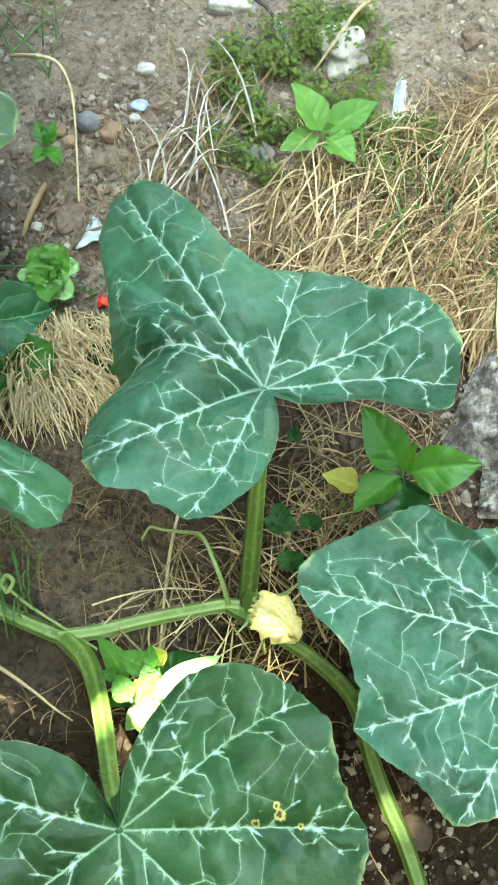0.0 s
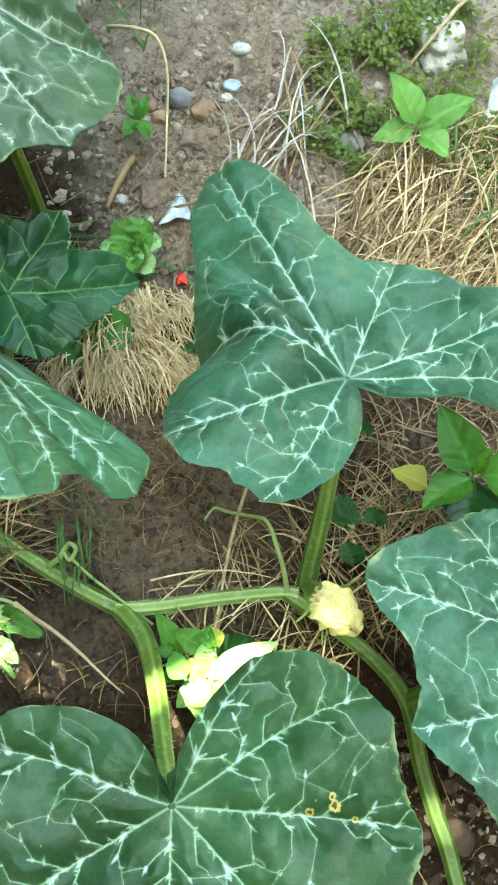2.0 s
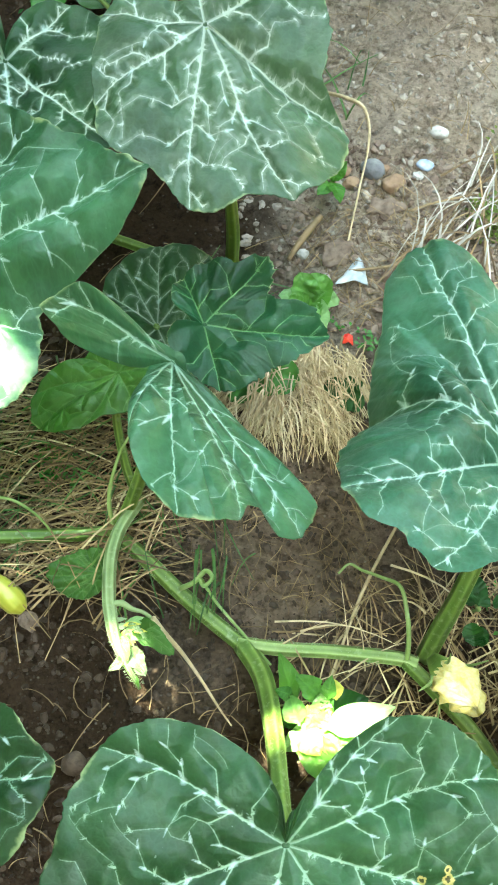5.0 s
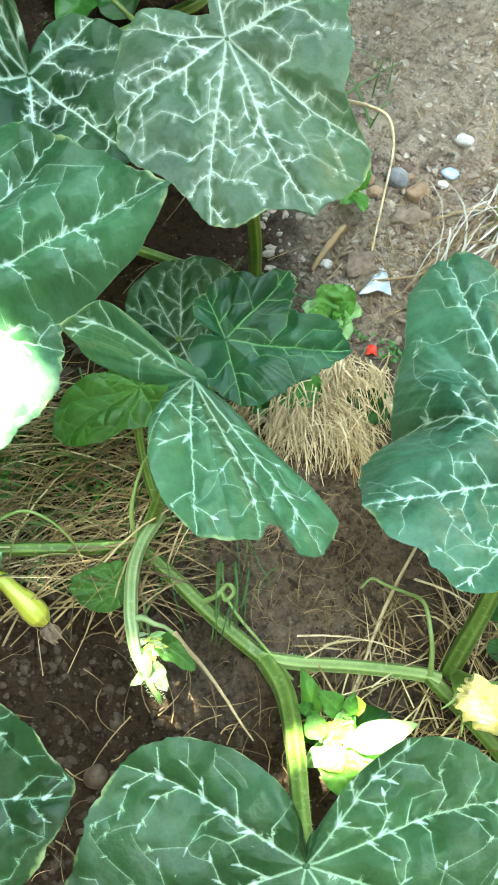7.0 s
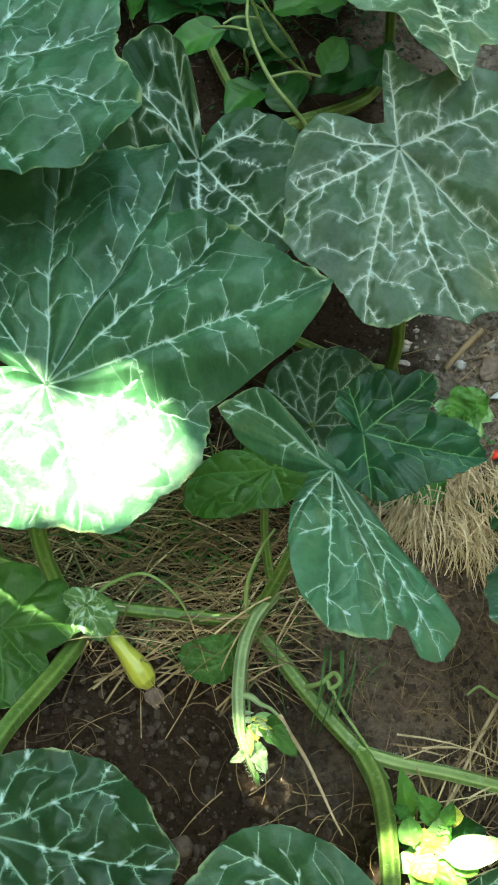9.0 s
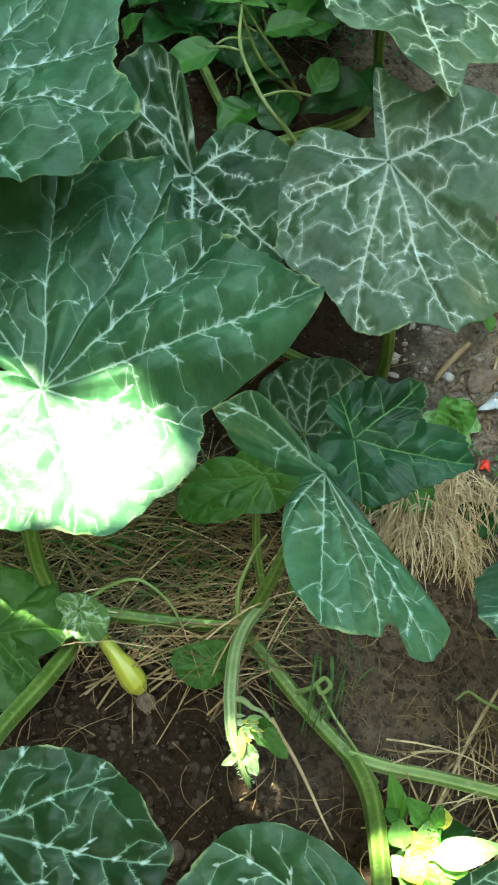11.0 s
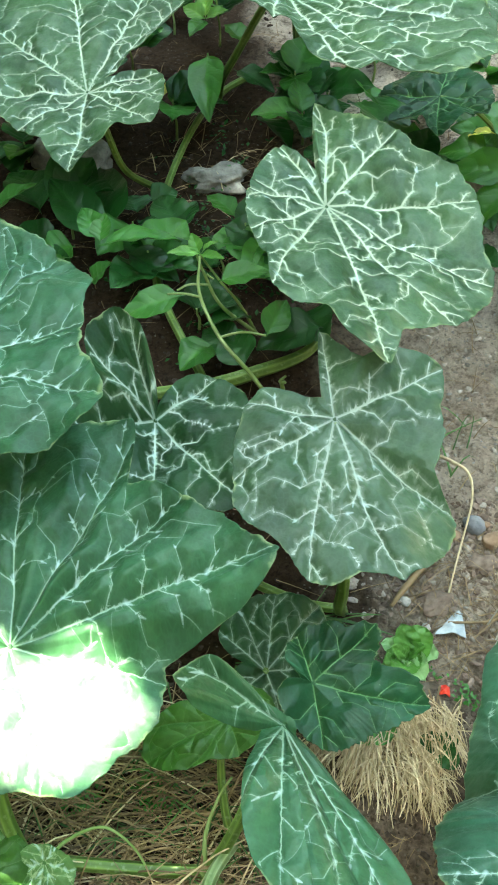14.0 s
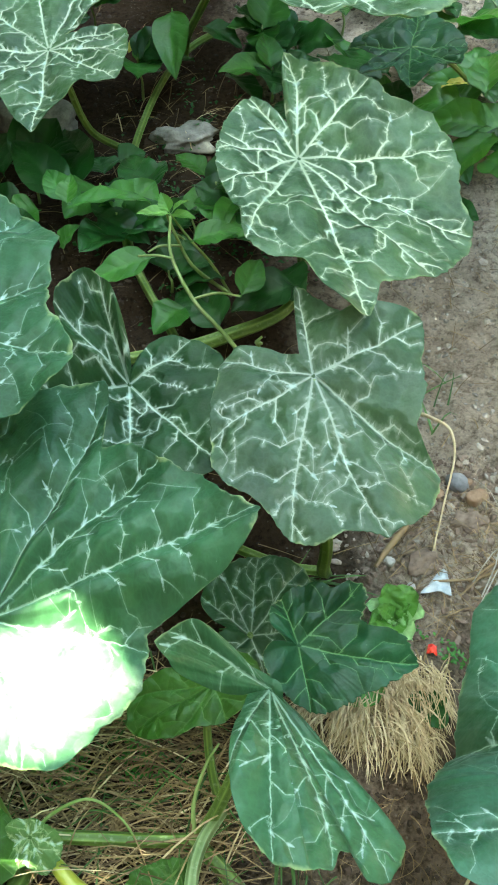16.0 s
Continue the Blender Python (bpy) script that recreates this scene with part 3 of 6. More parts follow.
def squash_leaf(plant, seed, centre, rim, tips, material, label="", thick=0.00074, barbs=0.40, branches=3.7, depths=2, patches=0.6, bold=0.85,
                mid=(), fineness=0.00118, wave=0.0085, tooth=0.012, spots=(), cross=20, side_size=0.76):
    """A lobed leaf round the top of its stalk. rim: (degrees, mm out, mm up) from the centre; mid: (degrees, mm up) half-way
    out where the blade bulges; tips: degrees of the main veins."""
    rng = random.Random(seed)
    widest = sorted(e[1] for e in rim)[-3] / 1000
    spokes = int(2 * math.pi * widest / fineness / 1.15)
    rings = int(widest / fineness)
    turn = np.linspace(0, 360, 2881)
    out = ring_values(turn, [e[0] for e in rim], [e[1] / 1000 for e in rim], 0.65)
    run = np.concatenate([[0], np.cumsum(np.hypot(np.diff(out), out[1:] * np.radians(0.125)))])
    spokes = max(spokes, int(run[-1] / fineness / 1.3)) // 4 * 4
    az = np.interp(np.arange(spokes) / spokes * run[-1], run, turn)
    keys = [e[0] for e in rim]
    reach = ring_values(az, keys, [e[1] / 1000 for e in rim], 0.65)
    rise = ring_values(az, keys, [e[2] / 1000 for e in rim])
    half = rise * 0.5
    if mid:
        half = half + ring_values(az, [e[0] for e in mid], [e[1] / 1000 for e in mid])
    # small teeth and an uneven margin
    wob = np.array([noise.noise((math.cos(radians(a)) * 9 + seed, math.sin(radians(a)) * 9, 0.5)) for a in az])
    teeth = np.array([noise.noise((math.cos(radians(a)) * 34 + seed, math.sin(radians(a)) * 34, 2.5)) for a in az])
    reach = reach * (1 + 0.022 * wob + tooth * teeth)
    s = np.linspace(0, 1, rings + 1)[1:] ** 0.85
    # fewer spokes towards the middle
    skips = [4 if v < 0.27 else 2 if v < 0.52 else 1 for v in s]
    starts = np.concatenate([[0], np.cumsum([spokes // k for k in skips])])
    S = np.concatenate([np.full(spokes // k, v) for v, k in zip(s, skips)])
    A = np.concatenate([np.radians(az[::k]) for k in skips])
    R, H0, H1 = (np.concatenate([q[::k] for k in skips]) for q in (reach, rise, half))
    X = S * R * np.cos(A)
    Y = S * R * np.sin(A)
    c2 = 2 * H0 - 4 * H1
    c1 = H0 - c2
    Z = c1 * S + c2 * S * S
    segs = leaf_veins(rng, tips, lambda a: np.interp(a % 360, az, reach, period=360), thick, barbs, branches, depths, patches, bold, cross, side_size)
    P = np.stack([X.ravel(), Y.ravel()], 1)
    # for each point of the blade the nearest vein: distance to its edge and signed distance to its middle (mm), half width, force
    score = np.full(len(P), 20.0)
    off = np.full(len(P), 20.0)
    across = np.full(len(P), 20.0)
    wide = np.full(len(P), 0.3)
    force_at = np.zeros(len(P))
    patch = np.full(len(P), -1.0)
    main = np.full(len(P), 1.0)
    cell = 0.013
    grid = np.floor(P / cell).astype(int)
    code = (grid[:, 0] + 500) * 1000 + grid[:, 1] + 500
    order = np.argsort(code, kind="stable")
    marks, first = np.unique(code[order], return_index=True)
    bins = dict(zip(marks.tolist(), np.split(order, first[1:])))
    for x0, y0, x1, y1, w0, w1, big, force in segs:
        cx, cy = int(math.floor((x0 + x1) / 2 / cell)) + 500, int(math.floor((y0 + y1) / 2 / cell)) + 500
        near = [bins[k] for k in ((cx + a) * 1000 + cy + b for a in (-1, 0, 1) for b in (-1, 0, 1)) if k in bins]
        if not near:
            continue
        near = np.concatenate(near)
        dx, dy = x1 - x0, y1 - y0
        q = P[near]
        t = np.clip(((q[:, 0] - x0) * dx + (q[:, 1] - y0) * dy) / (dx * dx + dy * dy + 1e-12), 0, 1)
        d = np.hypot(q[:, 0] - x0 - t * dx, q[:, 1] - y0 - t * dy)
        w = w0 + (w1 - w0) * t
        if big < 0:
            patch[near] = np.maximum(patch[near], np.clip(1 - d / (1.6 * w + 0.0003), -1, 1))
            continue
        way = np.where((q[:, 0] - x0) * dy - (q[:, 1] - y0) * dx >= 0, 1.0, -1.0)
        closer = (d - w) * 1000 < score[near]
        at = near[closer]
        score[at] = ((d - w) * 1000)[closer]
        off[at] = (d * 1000)[closer]
        across[at] = (d * way * 1000)[closer]
        wide[at] = (w * 1000)[closer]
        force_at[at] = force
        if big > 0.2:
            main[near] = np.minimum(main[near], d / 0.012 + (1 - big) * 0.5)
    spot = np.full(len(P), -1.0)
    for x, y, r in spots:
        spot = np.maximum(spot, 1 - np.hypot(P[:, 0] - x, P[:, 1] - y) / r)
    # the blade bulges between the veins and waves towards the margin
    puff = 0.0058 * np.clip(main, 0, 1) ** 0.6
    wav = np.array([noise.noise((x * 26 + seed, y * 26, seed)) for x, y in P]) * wave
    fine = np.array([noise.noise((x * 95 + seed, y * 95, seed)) for x, y in P]) * 0.0008
    Z = Z.ravel() + (puff + wav + fine) * np.clip(S.ravel() * 3, 0, 1)
    verts = np.stack([X.ravel(), Y.ravel(), Z], 1)
    n = len(verts)
    last = n - spokes
    under = verts[last:] * np.array((0.995, 0.995, 1.0)) - np.array((0, 0, 0.0011))
    verts = np.vstack([verts, under, [(0, 0, 0)]])
    tris = []
    for r in range(rings - 1):
        c0, c1 = spokes // skips[r], spokes // skips[r + 1]
        j = np.arange(c0)
        a, a2 = starts[r] + j, starts[r] + (j + 1) % c0
        if c0 == c1:
            b, b2 = starts[r + 1] + j, starts[r + 1] + (j + 1) % c1
            tris += [np.stack([a, b, b2], 1), np.stack([a, b2, a2], 1)]
        else:
            b, b1, b2 = starts[r + 1] + 2 * j, starts[r + 1] + 2 * j + 1, starts[r + 1] + (2 * j + 2) % c1
            tris += [np.stack([a, b, b1], 1), np.stack([a, b1, a2], 1), np.stack([a2, b1, b2], 1)]
    jj = np.arange(spokes)
    kk = (jj + 1) % spokes
    tris += [np.stack([last + jj, n + jj, n + kk], 1), np.stack([last + jj, n + kk, last + kk], 1)]
    j = np.arange(spokes // skips[0])
    tris.append(np.stack([np.full(len(j), n + spokes), j, (j + 1) % len(j)], 1))
    tris = np.vstack(tris)
    tail = np.zeros(spokes + 1)
    attrs = {"across": np.concatenate([across, tail + 20]), "off": np.concatenate([off, tail + 20]), "wide": np.concatenate([wide, tail]),
             "force": np.concatenate([force_at, tail]), "patch": np.concatenate([patch, tail]), "spot": np.concatenate([spot, tail - 1]), "rim": np.concatenate([S.ravel(), tail + 1])}
    uv = np.vstack([P, P[last:], [(0, 0)]])
    ob = mesh_object("leaf", verts, tris, material, plant, label, attrs, uv)
    ob.location = centre
    return ob


# ---- ground ----
def ground_height(x, y):
    h = 0.010 * noise.noise((x * 3.1, y * 3.1, 0.2)) + 0.007 * noise.noise((x * 11, y * 11, 4.0))
    h += 0.0045 * noise.noise((x * 34, y * 34, 8.0)) + 0.0032 * noise.noise((x * 75, y * 75, 3.0))
    h += 0.016 * math.exp(-((x - 0.05) ** 2 + (y - 0.60) ** 2) / 0.0035)
    h += 0.014 * math.exp(-((x - 0.06) ** 2 + (y - 0.47) ** 2) / 0.005)
    return h - 0.004


def build_ground():
    def axis(lo, hi, step, ends):
        a = list(np.arange(lo, hi + step / 2, step))
        grow, out_hi, out_lo = step, hi, lo
        left, right = [], []
        while out_hi < ends:
            grow *= 1.35
            out_hi += grow
            out_lo -= grow
            right.append(out_hi)
            left.append(out_lo)
        return np.array(left[::-1] + a + right)

    xs = axis(-0.75, 0.75, 0.0065, 2500)
    ys = axis(0.0, 2.0, 0.0065, 2500)
    X, Y = np.meshgrid(xs, ys)
    flat = np.stack([X.ravel(), Y.ravel()], 1)
    z = np.array([ground_height(x, y) if abs(x) < 30 and abs(y) < 30 else 0.0 for x, y in flat])
    nx, ny = len(xs), len(ys)
    i = (np.arange(ny - 1)[:, None] * nx + np.arange(nx - 1)[None, :]).ravel()
    quads = np.stack([i, i + 1, i + nx + 1, i + nx], 1)
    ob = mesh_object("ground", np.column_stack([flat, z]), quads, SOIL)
    return tagged(ob, "bare brown garden soil with grit and clods", "soil", kind="structure")


build_ground()

# ---- the squash plants ----
plant = empty("squash_plant", "trailing squash plant with large pale-veined green leaves on soil", "squash plant")
silver = empty("squash_plant", "squash plant with grey-green leaves heavily veined in silver white", "squash plant")

squash_leaf(plant, 1, (0.203, 0.497, 0.173),
            ((5, 123, 22), (18, 118, 17), (32, 96, 7), (76, 87, -3), (93, 112, -1), (102, 158, 2), (109, 173, 2), (116, 179, -8), (122, 172, -23),
             (130, 143, -38), (138, 129, -53), (157, 104, -53), (178, 116, -25), (188, 119, 8), (201, 123, 40), (214, 124, 66), (224, 112, 66), (236, 114, 64), (247, 101, 62), (255, 84, 57),
             (268, 49, 32), (280, 24, 12), (295, 9, 5), (310, 26, 15), (322, 67, 47), (337, 115, 32)),
            (14, 62, 113, 158, 200, 236, 345), LEAF_SKY_SHEEN, mid=((60, 5), (98, 6), (108, 11), (116, 14), (124, 13), (131, 30), (138, 52), (145, 59), (161, 58), (178, 50), (195, 28), (209, 12), (234, 8), (260, 5), (300, 0)))
squash_leaf(plant, 2, (0.074, 0.253, 0.162),
            ((3, 126, 23), (16, 130, 23), (28, 124, 23), (41, 112, 23), (54, 94, 18), (64, 61, 16), (72, 34, 14), (80, 20, 2), (88, 17, 13), (97, 11, 0), (104, 24, 13), (112, 40, 6),
             (120, 54, 3), (132, 78, 8), (148, 109, 8), (166, 125, 3), (185, 134, -7), (195, 142, -12), (216, 133, -22), (263, 105, -12), (297, 115, -2), (323, 135, 8), (346, 136, 18)),
            (52, 22, 350, 312, 262, 205, 160), LEAF_GREEN, spots=((0.090, -0.008, 0.0034), (0.089, -0.003, 0.0022), (0.076, -0.010, 0.0026), (0.100, -0.016, 0.002)))
squash_leaf(plant, 3, (0.356, 0.302, 0.145),
            ((15, 110, -5), (36, 100, -5), (50, 40, -5), (60, 20, -5), (70, 50, -8), (81, 92, -15), (102, 90, -15), (112, 94, -10), (118, 128, -30), (136, 147, -15), (149, 169, -10), (154, 172, -7),
             (168, 137, -5), (178, 131, -5), (187, 140, -5), (207, 122, -5), (221, 124, -5), (237, 98, -5), (261, 108, -5), (295, 96, -5), (352, 106, -5)),
            (30, 95, 128, 155, 188, 222, 275, 330), LEAF_SKY_SHEEN)
squash_leaf(plant, 4, (-0.026, 0.529, 0.212),
            ((20, 8, -4), (90, 6, 0), (150, 14, 12), (164, 34, 45), (173, 50, 73), (192, 68, 78), (203, 58, 58), (215, 16, 8), (242, 29, 23), (259, 65, 50), (267, 89, 63), (279, 119, 54),
             (290, 128, 46), (296, 127, 40), (301, 117, 22), (304, 117, 8), (307, 131, -18), (313, 136, -22), (323, 126, -42), (331, 50, -30), (340, 10, -8)),
            (183, 262, 281, 297, 313), LEAF_TEAL, branches=2.6, bold=0.78, mid=((200, 0), (245, 5), (262, 14), (290, 26), (305, 26), (315, 20), (330, 4), (20, 0)))
squash_leaf(plant, 5, (-0.229, 0.540, 0.225),
            ((7, 112, -20), (14, 139, -5), (19, 177, 27), (26, 200, 50), (30, 190, 50), (44, 165, 45), (60, 149, 41), (67, 137, 37),
             (72, 167, 41), (77, 188, 43), (93, 173, 40), (108, 166, 35), (118, 184, 35), (131, 181, 30), (150, 140, 25), (163, 60, 10),
             (172, 25, 0), (182, 55, 0), (194, 112, -5), (214, 115, -15), (241, 107, -25), (270, 99, -25), (293, 99, -25), (310, 114, -27), (330, 111, -27), (350, 119, -27)),
            (2, 27, 50, 74, 104, 145, 215, 250, 300), LEAF_TEAL, branches=2.5, cross=12, mid=((0, 0), (14, -3), (27, -7), (38, 2), (50, -1), (62, 6), (74, -1), (88, 6), (104, 0), (250, 6), (330, 0)))
squash_leaf(plant, 6, (-0.352, 0.687, 0.330),
            ((18, 140, 10), (32, 146, 10), (44, 162, 10), (64, 165, 5), (100, 179, 0), (145, 121, 0), (180, 60, 0), (192, 20, 0), (204, 70, -10), (268, 91, -10), (321, 105, 0), (341, 146, 5), (358, 167, 15)),
            (0, 30, 62, 105, 145, 220, 268, 330), LEAF_TEAL, fineness=0.0014, cross=10)
squash_leaf(plant, 7, (-0.165, 0.263, 0.215),
            ((6, 112, 3), (25, 94, 5), (41, 80, 5), (59, 62, 3), (94, 42, 1), (135, 55, -3), (165, 69, -5), (188, 27, -1), (207, 69, -5), (255, 58, -5), (301, 72, -5), (339, 99, -5)),
            (5, 35, 75, 130, 215, 290, 335), LEAF_DIM, bold=0.7)
squash_leaf(plant, 8, (-0.016, 0.587, 0.160),
            ((0, 89, 0), (13, 74, 3), (24, 52, 5), (30, 50, 6), (40, 60, 8), (48, 66, 11), (57, 60, 13), (68, 46, 9), (80, 46, 13), (92, 44, 9), (108, 40, 11), (126, 35, 6), (144, 30, 10), (160, 24, 5), (176, 14, 7), (186, 8, 0),
             (196, 20, 5), (210, 28, 0), (236, 32, -2), (261, 36, -10), (292, 49, -15), (329, 59, -10), (347, 75, -5)),
            (0, 52, 120, 290), LEAF_DARK, "young dark green leaf with toothed margin", thick=0.0006, bold=0.75, barbs=0.05, patches=0.0, tooth=0.04, wave=0.009, cross=14)
squash_leaf(plant, 9, (-0.078, 0.560, 0.125),
            ((10, 39, 5), (59, 31, 5), (110, 26, 3), (156, 28, 0), (191, 61, -15), (209, 73, -25), (225, 64, -20), (242, 49, -15), (261, 34, -10), (310, 29, -5)),
            (10, 60, 160, 195, 215, 242, 300), LEAF_SHADE, "leaf in shade with dull olive blade", thick=0.0007, barbs=0.1, patches=0.0)
squash_leaf(silver, 10, (-0.061, 0.620, 0.090),
            ((22, 52, -5), (65, 77, 0), (95, 70, 5), (120, 66, 5), (150, 56, 0), (180, 20, 0), (233, 42, -10), (296, 43, -10)),
            (22, 65, 95, 125, 150, 235, 296), LEAF_SILVER_DARK, patches=0.1, bold=0.6)
squash_leaf(silver, 11, (-0.033, 0.766, 0.260),
            ((20, 88, -10), (40, 102, 2), (60, 79, 12), (75, 53, 15), (100, 70, 12), (109, 82, 10), (116, 45, 4), (128, 22, 0), (146, 33, -5), (163, 70, -10), (193, 77, -10), (224, 95, -20), (236, 109, -23), (257, 109, -28),
             (269, 127, -33), (279, 134, -38), (290, 124, -34), (304, 134, -40), (316, 131, -47), (335, 117, -57), (346, 86, -28)),
            (40, 108, 172, 222, 272, 303, 338), LEAF_DUSTY, thick=0.0010, barbs=1.3, bold=0.95, branches=3.0, depths=2, patches=0.15, cross=20, side_size=0.85)
squash_leaf(silver, 12, (-0.209, 0.816, 0.156),
            ((27, 86, 9), (48, 65, 14), (74, 42, 9), (88, 11, 2), (98, 26, 30), (112, 46, 79), (133, 72, 84), (151, 74, 79), (179, 55, 64), (195, 69, 44), (210, 89, 24), (238, 77, 9), (287, 81, -6), (308, 109, -6), (319, 127, -6), (340, 105, 0), (357, 91, 4)),
            (45, 120, 160, 215, 285, 325), LEAF_SILVER_DARK, thick=0.0011, barbs=1.3, bold=0.95, branches=3.2, depths=2, patches=0.15, cross=20, side_size=0.85)
squash_leaf(silver, 13, (-0.082, 1.001, 0.280),
            ((15, 140, -4), (30, 131, 10), (46, 97, 25), (71, 97, 30), (90, 102, 31), (106, 116, 32), (114, 42, 5), (132, 79, 15), (155, 74, 18), (189, 70, 20), (226, 86, 22), (252, 110, 22), (267, 155, 23), (280, 161, 23),
             (286, 193, 22), (292, 219, 15), (301, 179, 5), (311, 182, -5), (326, 180, -20), (341, 173, -28), (356, 149, -18)),
            (14, 58, 105, 134, 190, 232, 262, 293, 318, 342), LEAF_SILVER, thick=0.0015, barbs=1.3, bold=1.0, branches=3.0, depths=2, patches=0.15, cross=20, side_size=0.9, fineness=0.0014)
squash_leaf(silver, 14, (-0.187, 1.315, 0.320),
            ((4, 208, 10), (41, 215, 0), (77, 230, -10), (88, 70, 0), (98, 74, 0), (110, 220, 0), (128, 199, 10), (150, 120, 12), (172, 84, 15), (240, 72, 20), (271, 88, 22), (285, 120, 25), (291, 206, 32),
             (298, 236, 32), (304, 230, 30), (308, 266, 32), (315, 275, 30), (328, 279, 25), (340, 251, 20)),
            (6, 42, 110, 172, 240, 276, 299, 314, 330, 345), LEAF_SILVER, thick=0.0019, barbs=1.3, bold=1.0, branches=2.6, depths=2, patches=0.15, cross=20, side_size=0.9, fineness=0.0021)
squash_leaf(silver, 15, (-0.434, 1.292, 0.183),
            ((26, 93, 9), (40, 60, 9), (48, 25, 5), (56, 90, 22), (67, 196, 27), (80, 290, 27), (92, 335, 27), (110, 345, 25), (128, 320, 20), (146, 260, 10), (165, 175, 2), (195, 145, -3), (224, 109, -5), (258, 108, -3), (280, 156, -5),
             (295, 120, 3), (311, 102, 7), (329, 118, 7), (359, 101, 9)),
            (26, 68, 90, 116, 146, 195, 236, 280, 330, 358), LEAF_SILVER, thick=0.0015, barbs=1.3, bold=1.0, branches=3.0, depths=2, patches=0.15, cross=20, side_size=0.9, fineness=0.0018)

# more leaves at the back, half hidden
squash_leaf(silver, 16, (-0.005, 1.440, 0.130),
            ((0, 70, 5), (40, 60, 8), (90, 75, 5), (140, 60, 0), (180, 80, -8), (205, 45, -5), (225, 85, -12), (250, 50, -5), (275, 78, -10), (310, 55, 0), (330, 75, 3)),
            (0, 90, 180, 225, 275, 330), LEAF_DARK, "shaded dark green lobed leaf", thick=0.0007, patches=0.0, barbs=0.1, tooth=0.03)
squash_leaf(silver, 17, (0.150, 1.300, 0.335),
            ((0, 120, 0), (60, 130, 0), (120, 120, 0), (160, 110, 0), (185, 118, 0), (215, 105, -10), (250, 130, -20), (285, 120, -20), (320, 40, 0), (340, 110, 0)),
            (0, 60, 120, 165, 215, 250, 285), LEAF_SILVER, thick=0.0014, barbs=1.3, bold=0.95, branches=3.2, depths=2, patches=0.1, cross=20, side_size=0.9, fineness=0.0021)
squash_leaf(silver, 18, (-0.245, 1.640, 0.24),
            ((0, 130, 0), (60, 130, 0), (120, 120, 0), (160, 110, 0), (200, 118, 0), (235, 105, -10), (260, 40, 0), (285, 120, -10), (320, 130, 0)),
            (0, 60, 120, 165, 200, 285, 320), LEAF_SILVER, thick=0.0014, barbs=1.3, bold=0.95, branches=3.2, depths=2, patches=0.1, cross=20, side_size=0.9, fineness=0.0021)
squash_leaf(plant, 19, (-0.262, 0.405, 0.060),
            ((20, 62, -12), (60, 60, -5), (120, 50, 0), (180, 60, 0), (230, 60, 0), (290, 62, -10), (330, 55, -20), (350, 40, -15)),
            (20, 65, 125, 185, 235, 290, 330), LEAF_SHADE, "lower leaf in deep shade", thick=0.0007, patches=0.0, barbs=0.1)
squash_leaf(plant, 20, (-0.083, 0.431, 0.034),
            ((20, 8, 2), (80, 18, 2), (150, 26, 4), (185, 42, 0), (215, 32, -6), (260, 18, -6), (320, 8, 0)),
            (130, 150, 170, 188, 204, 220, 240), LEAF_SHADE, "small folded young leaf", patches=0.0, thick=0.0006, barbs=0.1, tooth=0.05)
squash_leaf(plant, 21, (-0.203, 0.441, 0.056),
            ((0, 26, -6), (50, 14, 4), (110, 12, 5), (170, 20, 4), (205, 16, -4), (240, 30, -14), (275, 20, -10), (310, 30, -14)),
            (0, 60, 130, 205, 240, 275, 310), LEAF_YOUNG, "small crumpled pale young leaf", thick=0.0005, barbs=0.4, tooth=0.06)

# ---- trailing stems and leaf stalks ----
tube("vine", [(-0.42, 0.48, 0.03), (-0.332, 0.461, 0.05), (-0.276, 0.456, 0.058), (-0.228, 0.444, 0.045), (-0.136, 0.459, 0.024), (-0.081, 0.469, 0.02)],
     [0.0050, 0.0052, 0.0053], STEM, plant, count=60)
tube("vine", [(-0.085, 0.470, 0.022), (-0.061, 0.456, 0.021), (-0.021, 0.426, 0.018), (0.005, 0.408, 0.016), (0.032, 0.391, 0.015)],
     [0.0058, 0.0057, 0.0058], STEM, plant, count=40)
tube("vine", [(0.028, 0.392, 0.017), (0.060, 0.391, 0.018), (0.100, 0.393, 0.019), (0.150, 0.393, 0.020), (0.165, 0.390, 0.020)],
     [0.0053, 0.0050, 0.0053], STEM_PALE, plant, count=36)
tube("vine", [(0.155, 0.393, 0.020), (0.181, 0.371, 0.018), (0.213, 0.340, 0.018), (0.234, 0.307, 0.018), (0.238, 0.263, 0.020), (0.243, 0.232, 0.018), (0.249, 0.205, 0.016), (0.254, 0.160, 0.012), (0.26, 0.08, 0.004)],
     [0.0053, 0.0053, 0.0057, 0.0052], STEM, plant, count=60)
